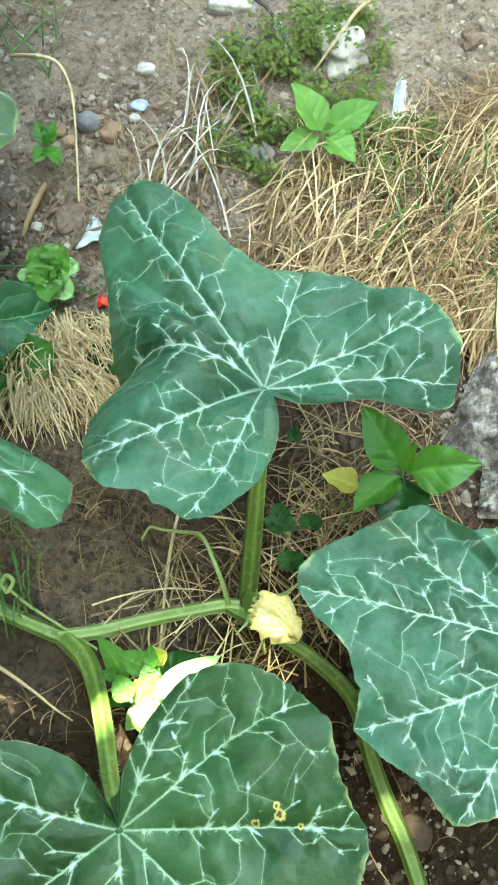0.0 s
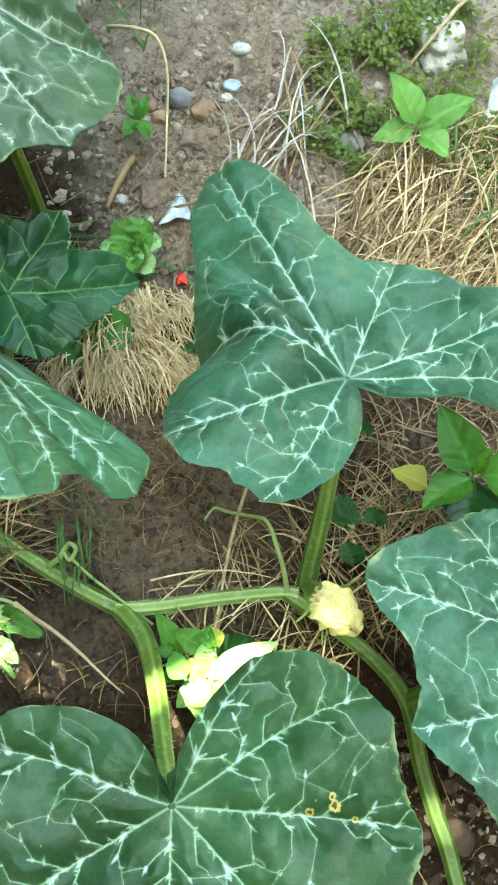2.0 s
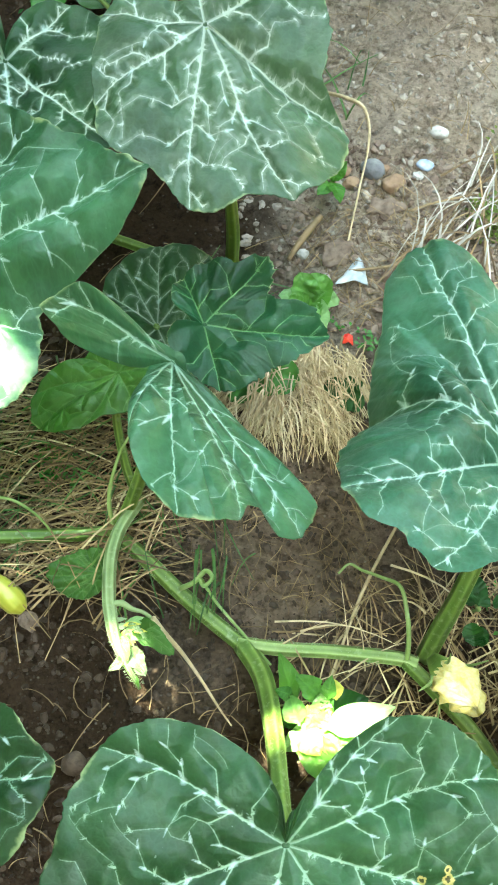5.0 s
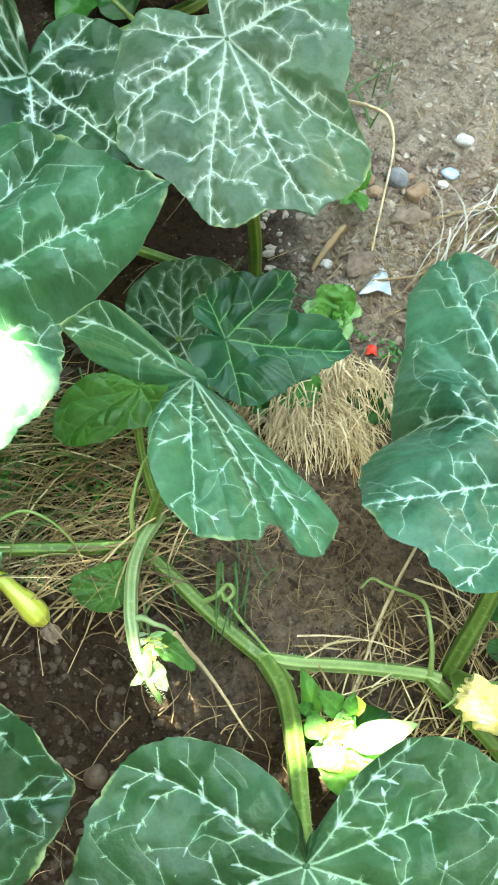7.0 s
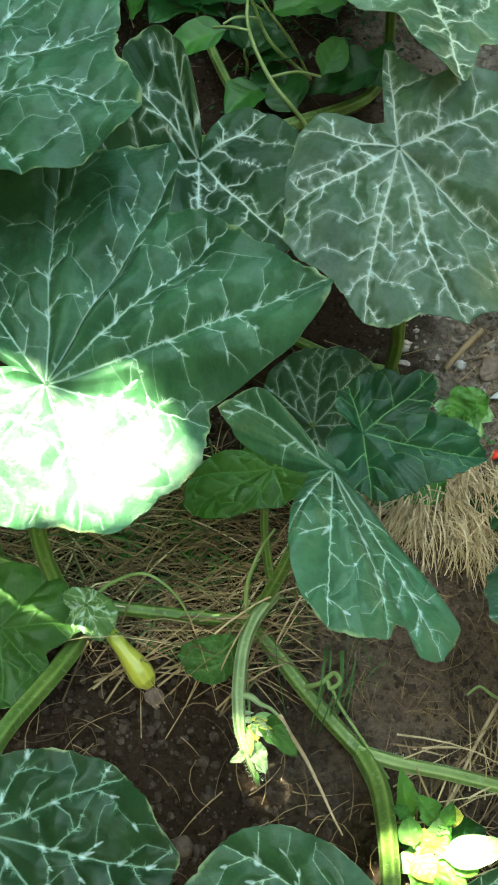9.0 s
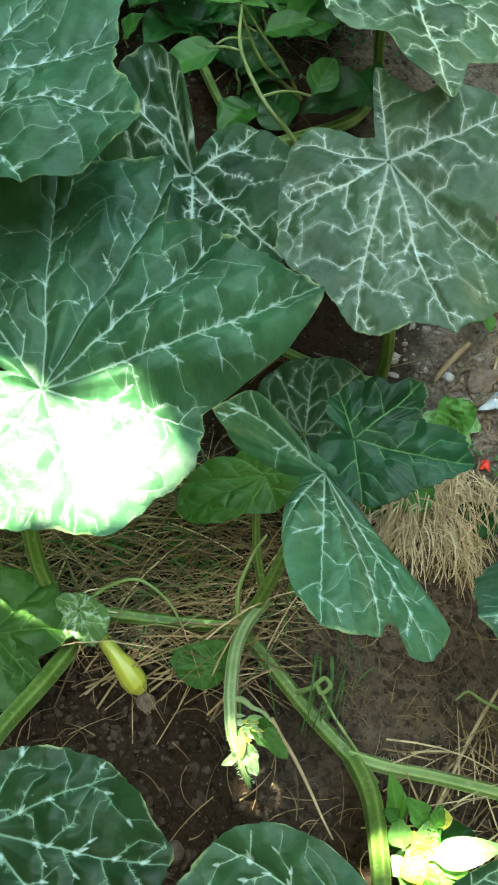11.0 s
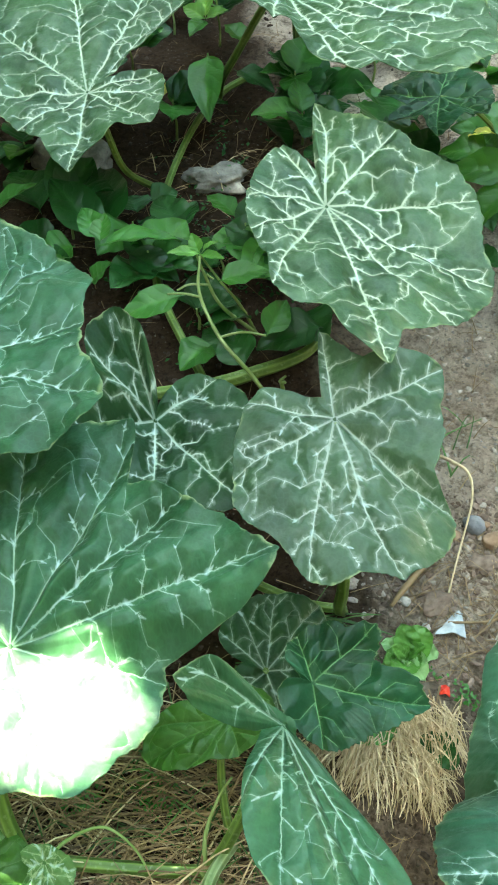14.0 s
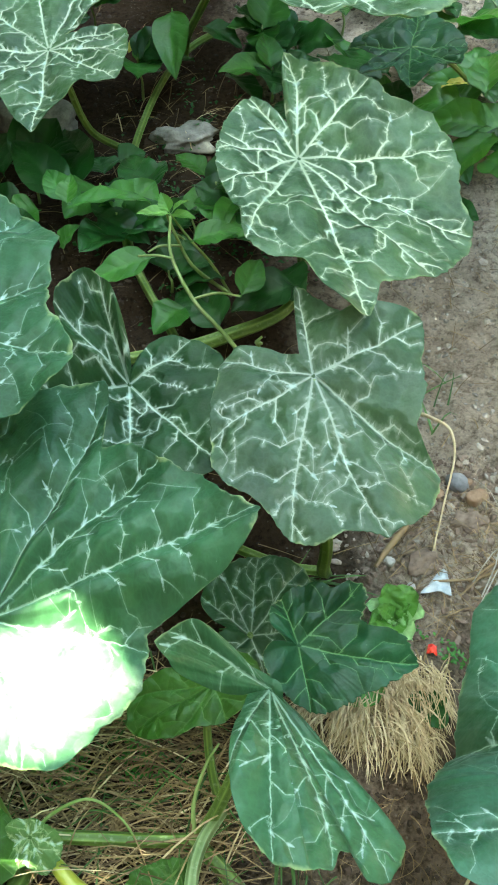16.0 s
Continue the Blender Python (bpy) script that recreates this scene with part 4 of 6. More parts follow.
stalks = (
    ((0.032, 0.392, 0.014), (0.050, 0.365, 0.035), (0.061, 0.325, 0.080), (0.068, 0.285, 0.128), (0.074, 0.255, 0.158), 0.0069),
    ((0.172, 0.398, 0.012), (0.178, 0.415, 0.050), (0.184, 0.432, 0.090), (0.194, 0.465, 0.140), (0.203, 0.495, 0.170), 0.0065),
    ((0.236, 0.307, 0.016), (0.262, 0.312, 0.060), (0.300, 0.312, 0.110), (0.335, 0.305, 0.138), (0.356, 0.302, 0.143), 0.0056),
    ((-0.081, 0.470, 0.016), (-0.068, 0.482, 0.045), (-0.052, 0.500, 0.100), (-0.038, 0.520, 0.165), (-0.027, 0.529, 0.209), 0.0053),
    ((-0.228, 0.446, 0.030), (-0.245, 0.470, 0.080), (-0.250, 0.505, 0.150), (-0.240, 0.530, 0.200), (-0.229, 0.540, 0.222), 0.0060),
    ((-0.290, 0.460, 0.040), (-0.330, 0.530, 0.120), (-0.360, 0.610, 0.220), (-0.360, 0.665, 0.300), (-0.352, 0.687, 0.327), 0.0056),
    ((-0.209, 0.428, 0.012), (-0.214, 0.380, 0.045), (-0.214, 0.325, 0.105), (-0.192, 0.285, 0.175), (-0.166, 0.264, 0.211), 0.0073),
    ((-0.050, 0.500, 0.010), (-0.040, 0.535, 0.050), (-0.030, 0.565, 0.100), (-0.020, 0.582, 0.140), (-0.016, 0.587, 0.158), 0.0034),
    ((-0.060, 0.492, 0.010), (-0.072, 0.510, 0.050), (-0.080, 0.535, 0.085), (-0.080, 0.550, 0.110), (-0.078, 0.560, 0.122), 0.0034),
)
for *points, size in stalks:
    tube("leaf_stalk", points, [size * 1.1, size, size * 0.85, size * 0.7], STEM, plant, count=30)
silver_stalks = (
    ((-0.012, 0.735, 0.006), (-0.013, 0.715, 0.050), (-0.010, 0.705, 0.120), (-0.020, 0.730, 0.210), (-0.033, 0.765, 0.257), 0.0053),
    ((-0.215, 0.960, 0.010), (-0.225, 0.930, 0.040), (-0.225, 0.880, 0.090), (-0.215, 0.835, 0.135), (-0.209, 0.817, 0.154), 0.0047),
    ((-0.095, 1.120, 0.010), (-0.095, 1.110, 0.080), (-0.092, 1.075, 0.170), (-0.086, 1.025, 0.250), (-0.082, 1.002, 0.277), 0.0053),
    ((-0.345, 1.570, 0.010), (-0.330, 1.545, 0.060), (-0.280, 1.450, 0.160), (-0.215, 1.350, 0.285), (-0.188, 1.316, 0.317), 0.0053),
    ((-0.362, 1.345, 0.006), (-0.380, 1.320, 0.030), (-0.398, 1.280, 0.085), (-0.415, 1.280, 0.150), (-0.434, 1.291, 0.180), 0.0047),
    ((-0.061, 0.735, 0.006), (-0.064, 0.680, 0.030), (-0.064, 0.640, 0.060), (-0.062, 0.622, 0.088), (-0.061, 0.620, 0.089), 0.0034),
    ((0.100, 1.480, 0.020), (0.080, 1.470, 0.060), (0.050, 1.455, 0.100), (0.015, 1.445, 0.125), (-0.004, 1.440, 0.129), 0.0034),
    ((0.190, 1.380, 0.010), (0.185, 1.365, 0.100), (0.175, 1.340, 0.200), (0.160, 1.315, 0.290), (0.150, 1.300, 0.332), 0.0052),
    ((-0.245, 1.700, 0.010), (-0.247, 1.690, 0.080), (-0.247, 1.670, 0.150), (-0.246, 1.650, 0.210), (-0.245, 1.640, 0.238), 0.0052),
)
for *points, size in silver_stalks:
    tube("leaf_stalk", points, [size * 1.1, size, size * 0.85, size * 0.7], STEM, silver, count=30)
tube("vine", [(-0.42, 0.93, 0.01), (-0.30, 0.955, 0.014), (-0.214, 0.984, 0.018), (-0.158, 1.012, 0.024), (-0.110, 1.060, 0.016), (-0.095, 1.120, 0.008)], [0.006, 0.008, 0.006], STEM, silver, count=50)
tube("vine", [(-0.30, 0.80, 0.006), (-0.15, 0.76, 0.008), (-0.06, 0.735, 0.010), (-0.012, 0.735, 0.008)], [0.005, 0.005], STEM, silver, count=30)
tube("vine", [(-0.214, 0.984, 0.022), (-0.32, 1.15, 0.02), (-0.362, 1.345, 0.016), (-0.345, 1.57, 0.016), (-0.24, 1.70, 0.014)], [0.005, 0.005], STEM, silver, count=40)

# the hairy growing tip that hangs over the soil, with its folded young leaves
tip = tube("growing_tip", [(-0.062, 0.490, 0.040), (-0.070, 0.462, 0.055), (-0.071, 0.436, 0.068), (-0.065, 0.406, 0.086), (-0.060, 0.388, 0.092), (-0.052, 0.367, 0.088), (-0.034, 0.342, 0.076)],
           [0.0048, 0.0047, 0.0046, 0.0042, 0.0012], STEM_HAIRY, plant, "pale hairy growing tip", count=44)


def bud_leaf(parent, base, end, width, material, seed):
    return weed_leaf(parent, base, end, width, material, crumple=1.1, seed=seed, name="young_leaf")


def blade_arrays(length, width, fold=0.32, droop=0.26, crumple=0.0, seed=0, across=8, along=16, point=1.0):
    """An oval leaf along +x with a sunken midrib; returns verts, quads and each corner's place on the blade."""
    rng = random.Random(seed)
    off = rng.uniform(0, 90)
    verts, along_at, inner, faces = [], [], [], []
    for i in range(along + 1):
        u = i / along
        # a short stalk, a broad rounded base and a drawn-out tip
        b = (u - 0.10) / 0.90
        half = width / 2 * math.sin(math.pi * b ** 0.64) ** (0.80 * point) if 0 < b < 1 else 0.0
        half = max(half, 0.0009 if u < 0.12 else 0.0003)
        for j in range(across + 1):
            v = j / across * 2 - 1
            z = fold * abs(v) * half - droop * length * u * u + 0.17 * length * u
            z += 0.05 * width * noise.noise((u * 4 + off, v * 2.5, off)) + crumple * 0.22 * width * noise.noise((u * 7 + off, v * 5, 3 + off))
            z += 0.035 * width * math.sin(u * 17 + off + v) * abs(v) ** 2
            verts.append((u * length, v * half * (1 + 0.05 * noise.noise((u * 14 + off, v, 1))), z))
            along_at.append(u)
            inner.append(1 - abs(v))
    n = across + 1
    for i in range(along):
        for j in range(across):
            faces.append((i * n + j, (i + 1) * n + j, (i + 1) * n + j + 1, i * n + j + 1))
    return np.array(verts), faces, {"along": along_at, "inner": inner}


def weed_leaf(parent, base, end, width, material, crumple=0.13, seed=None, name="leaf", point=1.0):
    base, end = Vector(base), Vector(end)
    way = end - base
    length = way.length
    seed = seed if seed is not None else int(abs(base.x * 7919 + end.y * 104729 + width * 1e5))
    v, f, spots = blade_arrays(length, width * 1.15, crumple=crumple, seed=seed, point=point)
    ax = way.normalized()
    up = Vector((0.34 * math.sin(seed), 0.34 * math.cos(seed * 1.7), 1))
    ay = up.cross(ax).normalized()
    az = ax.cross(ay)
    m = Matrix((ax, ay, az)).transposed()
    v = v @ np.array(m).T
    ob = mesh_object(name, v, f, material, parent, "", spots)
    ob.location = base
    return ob


def weed_stem(parent, top):
    p = origin(parent)
    top = Vector(top)
    mid1 = p.lerp(top, 0.35) + Vector((0.003, -0.002, 0.004))
    return tube("stem", [p - Vector((0, 0, 0.006)), mid1, p.lerp(top, 0.7), top], [0.0022, 0.0016, 0.0012], STEM_PALE, parent, sides=8, ribs=0, depth=0, count=12)


# folded young leaves at the end of the tip: place, heading, length and width in millimetres
for seed, place, turn, far, wide, skin in ((51, (-0.041, 0.363, 0.084), -48, 15, 7, LEAF_DOWNY), (52, (-0.049, 0.357, 0.083), 208, 10, 4, LEAF_DOWNY),
                                           (53, (-0.035, 0.380, 0.088), -32, 27, 9, LEAF_SHADE), (54, (-0.044, 0.378, 0.091), -20, 13, 6, LEAF_DOWNY)):
    rim = []
    for k in range(12):
        off = radians(k * 30)
        out = 1 / math.sqrt((max(0.0, math.cos(off)) / far) ** 2 + (min(0.0, math.cos(off)) / (0.3 * far)) ** 2 + (math.sin(off) / wide) ** 2)
        rim.append(((turn + k * 30) % 360, out * (1.0 if k % 2 == 0 else 0.84), 5 * abs(math.sin(off)) - 5 * max(0.0, math.cos(off))))
    squash_leaf(plant, seed, place, tuple(sorted(rim)), [(turn + k) % 360 for k in (-60, 0, 60)], skin, "small folded downy young leaf", thick=0.0005, barbs=0.0, branches=4.0, patches=0.0, tooth=0.08,
                cross=6, fineness=0.0013, wave=0.010)
young = random.Random(8)
# closed yellow buds in a fan beside the stem, and fine downy leaves between them
for k in range(8):
    base = Vector((-0.047 + young.uniform(-0.003, 0.003), 0.383 - 0.0015 * k, 0.092))
    a, r = radians(20 - 13 * k), young.uniform(0.010, 0.017)
    bud_leaf(tip, base, base + Vector((r * math.cos(a), r * math.sin(a), young.uniform(-0.002, 0.006))), r * young.uniform(0.26, 0.36), YELLOW if k % 3 else PALEGREEN, 40 + k)
for k in range(9):
    u = k / 8
    base = Vector((-0.057 + 0.020 * u, 0.384 - 0.034 * u, 0.092 - 0.012 * u))
    a, r = radians(young.uniform(-75, 30)), young.uniform(0.006, 0.011)
    bud_leaf(tip, base, base + Vector((r * math.cos(a), r * math.sin(a), young.uniform(-0.003, 0.006))), r * young.uniform(0.3, 0.5), (HAIRY, HAIRY, WEED_BRIGHT)[k % 3], 60 + k)
tube("stipule", [(-0.062, 0.395, 0.090), (-0.054, 0.397, 0.092), (-0.046, 0.394, 0.090), (-0.038, 0.393, 0.088), (-0.029, 0.388, 0.086)], [0.0026, 0.0022, 0.0014, 0.0013], STEM_HAIRY, tip, sides=10, ribs=0, depth=0, count=20)


def hairs(parent, line, radius, count, length, seed):
    """Fine pale hairs standing off a stem, one mesh."""
    rng = random.Random(seed)
    pts = spline(line, 120)
    verts, faces = [], []
    for _ in range(count):
        i = rng.randrange(118)
        way = Vector(pts[i + 1] - pts[i]).normalized()
        out = way.cross(Vector((rng.gauss(0, 1), rng.gauss(0, 1), rng.gauss(0, 1)))).normalized()
        base = Vector(pts[i]) + out * radius * 0.9
        tip_at = base + (out + way * rng.uniform(-0.5, 0.5)) * rng.uniform(*length)
        side = way * 0.00022
        b = len(verts)
        verts += [tuple(base - side), tuple(base + side), tuple(tip_at)]
        faces.append((b, b + 1, b + 2))
    ob = mesh_object("hairs", np.array(verts), np.array(faces), HAIRY, parent, "fine pale hairs")
    ob["kind"] = "stuff"
    return ob


hairs(tip, [(-0.071, 0.436, 0.068), (-0.065, 0.406, 0.086), (-0.060, 0.388, 0.092), (-0.052, 0.367, 0.088), (-0.034, 0.342, 0.076)], 0.0036, 700, (0.001, 0.0030), 3)
for points, radius, count in (([p for p in stalks[0][:5]], 0.0062, 700), ([p for p in stalks[1][:5]], 0.0058, 500), ([p for p in stalks[3][:5]], 0.0048, 400), ([p for p in stalks[6][:5]], 0.0062, 400),
                              ([(-0.085, 0.470, 0.022), (-0.021, 0.426, 0.018), (0.032, 0.391, 0.015)], 0.0056, 500), ([(0.028, 0.392, 0.017), (0.100, 0.393, 0.019), (0.165, 0.390, 0.020)], 0.0050, 500)):
    hairs(plant, points, radius, count, (0.0008, 0.0026), count)
tube("withered_stalk", [(-0.030, 0.389, 0.092), (-0.021, 0.381, 0.078), (-0.009, 0.372, 0.060), (0.006, 0.357, 0.040), (0.020, 0.341, 0.026), (0.030, 0.331, 0.014)],
     [0.0019, 0.0017, 0.0013, 0.0009, 0.0006], STRAW_PALE, plant, "dry pale withered stalk", sides=8, ribs=0, depth=0)


def tendril(points, size):
    return tube("tendril", points, [size, size * 0.7, size * 0.45], STEM_PALE, plant, sides=7, ribs=0, depth=0, count=50)


tendril([(0.157, 0.391, 0.022), (0.155, 0.405, 0.042), (0.152, 0.418, 0.052), (0.146, 0.440, 0.052), (0.132, 0.448, 0.045), (0.118, 0.455, 0.034), (0.108, 0.460, 0.030), (0.100, 0.452, 0.028)], 0.0021)
tendril([(-0.021, 0.428, 0.024), (-0.010, 0.432, 0.034), (-0.002, 0.440, 0.040), (0.004, 0.434, 0.044), (-0.002, 0.428, 0.040), (-0.006, 0.436, 0.034), (0.008, 0.420, 0.026), (0.030, 0.400, 0.022), (0.055, 0.378, 0.018)], 0.0022)
tendril([(-0.205, 0.444, 0.045), (-0.190, 0.462, 0.055), (-0.165, 0.476, 0.058), (-0.140, 0.470, 0.045), (-0.122, 0.455, 0.020)], 0.0018)
tendril([(-0.081, 0.470, 0.025), (-0.084, 0.490, 0.050), (-0.078, 0.515, 0.070), (-0.070, 0.530, 0.080)], 0.0022)
tendril([(-0.120, 0.985, 0.010), (-0.121, 0.982, 0.030), (-0.124, 0.984, 0.045), (-0.119, 0.979, 0.050), (-0.124, 0.976, 0.054), (-0.118, 0.982, 0.058)], 0.0030)


# ---- wilted flower ----
def build_flower():
    base = Vector((0.172, 0.388, 0.055))
    flower = empty("squash_flower", "wilted closed pale yellow squash flower on the vine", "flower", place=base)
    axis = (Vector((0.196, 0.350, 0.092)) - base)
    ax = axis.normalized()
    side = ax.cross(Vector((0, 0, 1))).normalized()
    up = side.cross(ax)
    m = np.array(Matrix((ax, side, up)).transposed())
    rng = random.Random(5)
    for k in range(7):
        turn = k * 2.4
        span = rng.uniform(1.5, 2.2)
        lean = rng.uniform(0.9, 1.1)
        verts, faces = [], []
        for i in range(19):
            u = i / 18
            r = 0.0148 * math.sin(math.pi * min(0.985, u * 0.86 + 0.125)) ** 0.62 * (0.70 + 0.055 * k) * lean
            for j in range(15):
                w = (j / 14 - 0.5)
                a = turn + w * span + u * 1.6
                rr = r * (1 + 0.20 * math.cos(w * 19 + k) * u + 0.55 * noise.noise((u * 5 + k, w * 6, k)))
                x = 0.012 + u * (0.046 + 0.004 * math.sin(k * 2.1)) - 0.010 * (2 * w) ** 2 * u
                verts.append((x, rr * math.cos(a), rr * math.sin(a)))
        for i in range(18):
            for j in range(14):
                faces.append((i * 15 + j, (i + 1) * 15 + j, (i + 1) * 15 + j + 1, i * 15 + j + 1))
        ob = mesh_object("petal", np.array(verts) @ m.T, faces, PETAL, flower)
        ob.location = base
    v, f, rib = tube_arrays([(0, 0, 0), (0.008, 0, 0), (0.016, 0, 0), (0.022, 0, 0)], [0.006, 0.009, 0.012, 0.010], 15, 5, 0.1, 14)
    f = [q if q[2] != q[3] else q[:3] for q in f]
    ob = mesh_object("calyx", v @ m.T, f, STEM, flower, "green ribbed calyx", {"rib": rib})
    ob.location = base
    for k in range(5):
        a = k * 1.257 + 0.4
        pts = [(0.016, 0.010 * math.cos(a), 0.010 * math.sin(a)), (0.024, 0.017 * math.cos(a), 0.017 * math.sin(a)), (0.030, 0.029 * math.cos(a), 0.029 * math.sin(a))]
        v, f, rib = tube_arrays(pts, [0.0016, 0.0012, 0.0004], 6, 0, 0, 8)
        f = [q if q[2] != q[3] else q[:3] for q in f]
        ob = mesh_object("sepal", v @ m.T, f, STEM_PALE, flower, "", {"rib": rib})
        ob.location = base


build_flower()


# ---- young fruit ----
def build_fruit():
    fruit = empty("young_squash", "small yellow young squash hanging from the vine over soil", "squash", place=(-0.186, 0.432, 0.034))
    pts = [(-0.186, 0.432, 0.034), (-0.178, 0.426, 0.036), (-0.167, 0.418, 0.033), (-0.157, 0.411, 0.027), (-0.148, 0.404, 0.022), (-0.141, 0.399, 0.018)]
    v, f, rib = tube_arrays(pts, [0.0042, 0.0056, 0.0062, 0.0070, 0.0092, 0.0102, 0.0092, 0.0040], 30, 10, 0.018, 48)
    f = [q if q[2] != q[3] else q[:3] for q in f]
    along = np.concatenate([np.repeat(np.linspace(0, 1, 48), 30), [0, 1]])
    mesh_object("body", v, f, FRUIT, fruit, "", {"rib": rib, "along": along})
    tube("fruit_stalk", [(-0.200, 0.443, 0.042), (-0.194, 0.438, 0.040), (-0.186, 0.432, 0.034)], [0.0042, 0.0046, 0.0052], STEM, fruit, count=10)
    for k in range(5):
        a = k * 1.26
        e = Vector((-0.139 + 0.006 * math.cos(a), 0.396 + 0.006 * math.sin(a), 0.012))
        weed_leaf(fruit, (-0.141, 0.399, 0.017), e + Vector((0.004, -0.006, -0.006)), 0.009, CLOD, crumple=0.6, seed=60 + k, name="withered_petal")


build_fruit()

def inside(poly, x, y):
    hit = False
    for i in range(len(poly)):
        (x0, y0), (x1, y1) = poly[i], poly[i - 1]
        if (y0 > y) != (y1 > y) and x < (x1 - x0) * (y - y0) / (y1 - y0) + x0:
            hit = not hit
    return hit


def scatter(rng, poly, count):
    xs, ys = [p[0] for p in poly], [p[1] for p in poly]
    out = []
    while len(out) < count:
        x, y = rng.uniform(min(xs), max(xs)), rng.uniform(min(ys), max(ys))
        if inside(poly, x, y):
            out.append((x, y))
    return out


# ---- weeds ----
sprout = empty("weed_seedling", "bright green seedling with four pointed leaves in straw", "weed", place=(0.318, 0.806, 0.0))
weed_stem(sprout, (0.309, 0.777, 0.045))
weed_leaf(sprout, (0.309, 0.777, 0.045), (0.289, 0.812, 0.075), 0.027, WEED_BRIGHT)
weed_leaf(sprout, (0.310, 0.778, 0.045), (0.359, 0.792, 0.060), 0.025, WEED_BRIGHT)
weed_leaf(sprout, (0.307, 0.776, 0.045), (0.269, 0.770, 0.045), 0.020, WEED_BRIGHT)
weed_leaf(sprout, (0.310, 0.774, 0.045), (0.330, 0.743, 0.050), 0.025, WEED_BRIGHT)
weed_leaf(sprout, (0.308, 0.773, 0.050), (0.314, 0.766, 0.070), 0.010, WEED_BRIGHT)
seedling = empty("weed_seedling", "green seedling with broad pointed leaves beside pale rubble", "weed", place=(0.310, 0.456, 0.0))
weed_stem(seedling, (0.301, 0.458, 0.060))
weed_leaf(seedling, (0.301, 0.458, 0.060), (0.280, 0.506, 0.085), 0.029, WEED)
weed_leaf(seedling, (0.300, 0.457, 0.060), (0.258, 0.437, 0.065), 0.027, WEED_MID)
weed_leaf(seedling, (0.303, 0.456, 0.065), (0.353, 0.448, 0.085), 0.031, WEED_MID)
weed_leaf(seedling, (0.305, 0.459, 0.050), (0.287, 0.417, 0.050), 0.038, WEED_SHADE)
weed_leaf(seedling, (0.300, 0.456, 0.070), (0.306, 0.465, 0.100), 0.010, WEED_MID)
weed_leaf(seedling, (0.273, 0.460, 0.030), (0.246, 0.477, 0.035), 0.020, YELLOW)
smallweed = empty("weed_seedling", "tiny green seedling beside pebbles on soil", "weed", place=(0.065, 0.844, 0.0))
weed_stem(smallweed, (0.067, 0.830, 0.020))
weed_leaf(smallweed, (0.067, 0.830, 0.020), (0.062, 0.852, 0.030), 0.012, WEED_MID)
weed_leaf(smallweed, (0.068, 0.830, 0.020), (0.079, 0.848, 0.030), 0.012, WEED_MID)
weed_leaf(smallweed, (0.067, 0.829, 0.020), (0.055, 0.811, 0.025), 0.014, WEED_MID)
weed_leaf(smallweed, (0.068, 0.829, 0.020), (0.077, 0.805, 0.025), 0.014, WEED_MID)
weed_leaf(smallweed, (0.068, 0.829, 0.022), (0.072, 0.836, 0.032), 0.009, WEED_MID)
cress = empty("lettuce_weed", "low crinkled light green rosette on soil", "weed", place=(0.047, 0.699, 0.0))
weed_stem(cress, (0.050, 0.685, 0.025))
for k, (turn, far, wide) in enumerate(((20, 27, 26), (65, 30, 28), (110, 24, 24), (160, 26, 24), (215, 24, 22), (262, 28, 25), (310, 25, 24), (40, 15, 16), (185, 14, 15), (290, 14, 15))):
    weed_leaf(cress, (0.056, 0.688, 0.022 + 0.003 * (k // 7)), (0.056 + far / 1000 * math.cos(radians(turn)), 0.688 + far / 1000 * math.sin(radians(turn)), 0.034 + 0.006 * (k % 3)), wide / 1000,
              (PALEGREEN, WEED_BRIGHT, WEED_BRIGHT)[k % 3], crumple=0.9, seed=300 + k, point=0.42)
roundleaf = empty("weed_seedling", "seedling with smooth round leaves beside dry grass", "weed", place=(0.011, 0.628, 0.0))
weed_stem(roundleaf, (0.015, 0.619, 0.030))
weed_leaf(roundleaf, (0.015, 0.619, 0.030), (0.055, 0.612, 0.035), 0.034, WEED, point=0.45)
weed_leaf(roundleaf, (0.015, 0.619, 0.030), (-0.006, 0.639, 0.040), 0.034, WEED, point=0.45)
weed_leaf(roundleaf, (0.016, 0.618, 0.030), (0.028, 0.627, 0.050), 0.025, WEED_BRIGHT, point=0.45)
weed_leaf(roundleaf, (0.014, 0.621, 0.020), (0.001, 0.591, 0.030), 0.025, WEED, point=0.45)
roundleafb = empty("weed_seedling", "small round-leaved seedling in dry grass", "weed", place=(0.092, 0.619, 0.0))
weed_stem(roundleafb, (0.094, 0.609, 0.020))
weed_leaf(roundleafb, (0.094, 0.609, 0.020), (0.077, 0.618, 0.025), 0.019, WEED_SHADE, point=0.45)
weed_leaf(roundleafb, (0.094, 0.609, 0.020), (0.106, 0.625, 0.025), 0.017, WEED_SHADE, point=0.45)
weed_leaf(roundleafb, (0.095, 0.608, 0.020), (0.109, 0.596, 0.025), 0.019, WEED_SHADE, point=0.45)
clover = empty("clover", "small dark clover plant under a squash stalk", "clover", place=(0.210, 0.442, 0.0))
weed_stem(clover, (0.210, 0.441, 0.020))
weed_leaf(clover, (0.210, 0.441, 0.020), (0.207, 0.464, 0.022), 0.014, WEED_SHADE, point=0.45)
weed_leaf(clover, (0.210, 0.441, 0.020), (0.197, 0.454, 0.022), 0.014, WEED_SHADE, point=0.45)
weed_leaf(clover, (0.210, 0.440, 0.020), (0.214, 0.450, 0.022), 0.014, WEED_SHADE, point=0.45)
weed_leaf(clover, (0.209, 0.415, 0.015), (0.205, 0.426, 0.020), 0.014, WEED_SHADE, point=0.45)
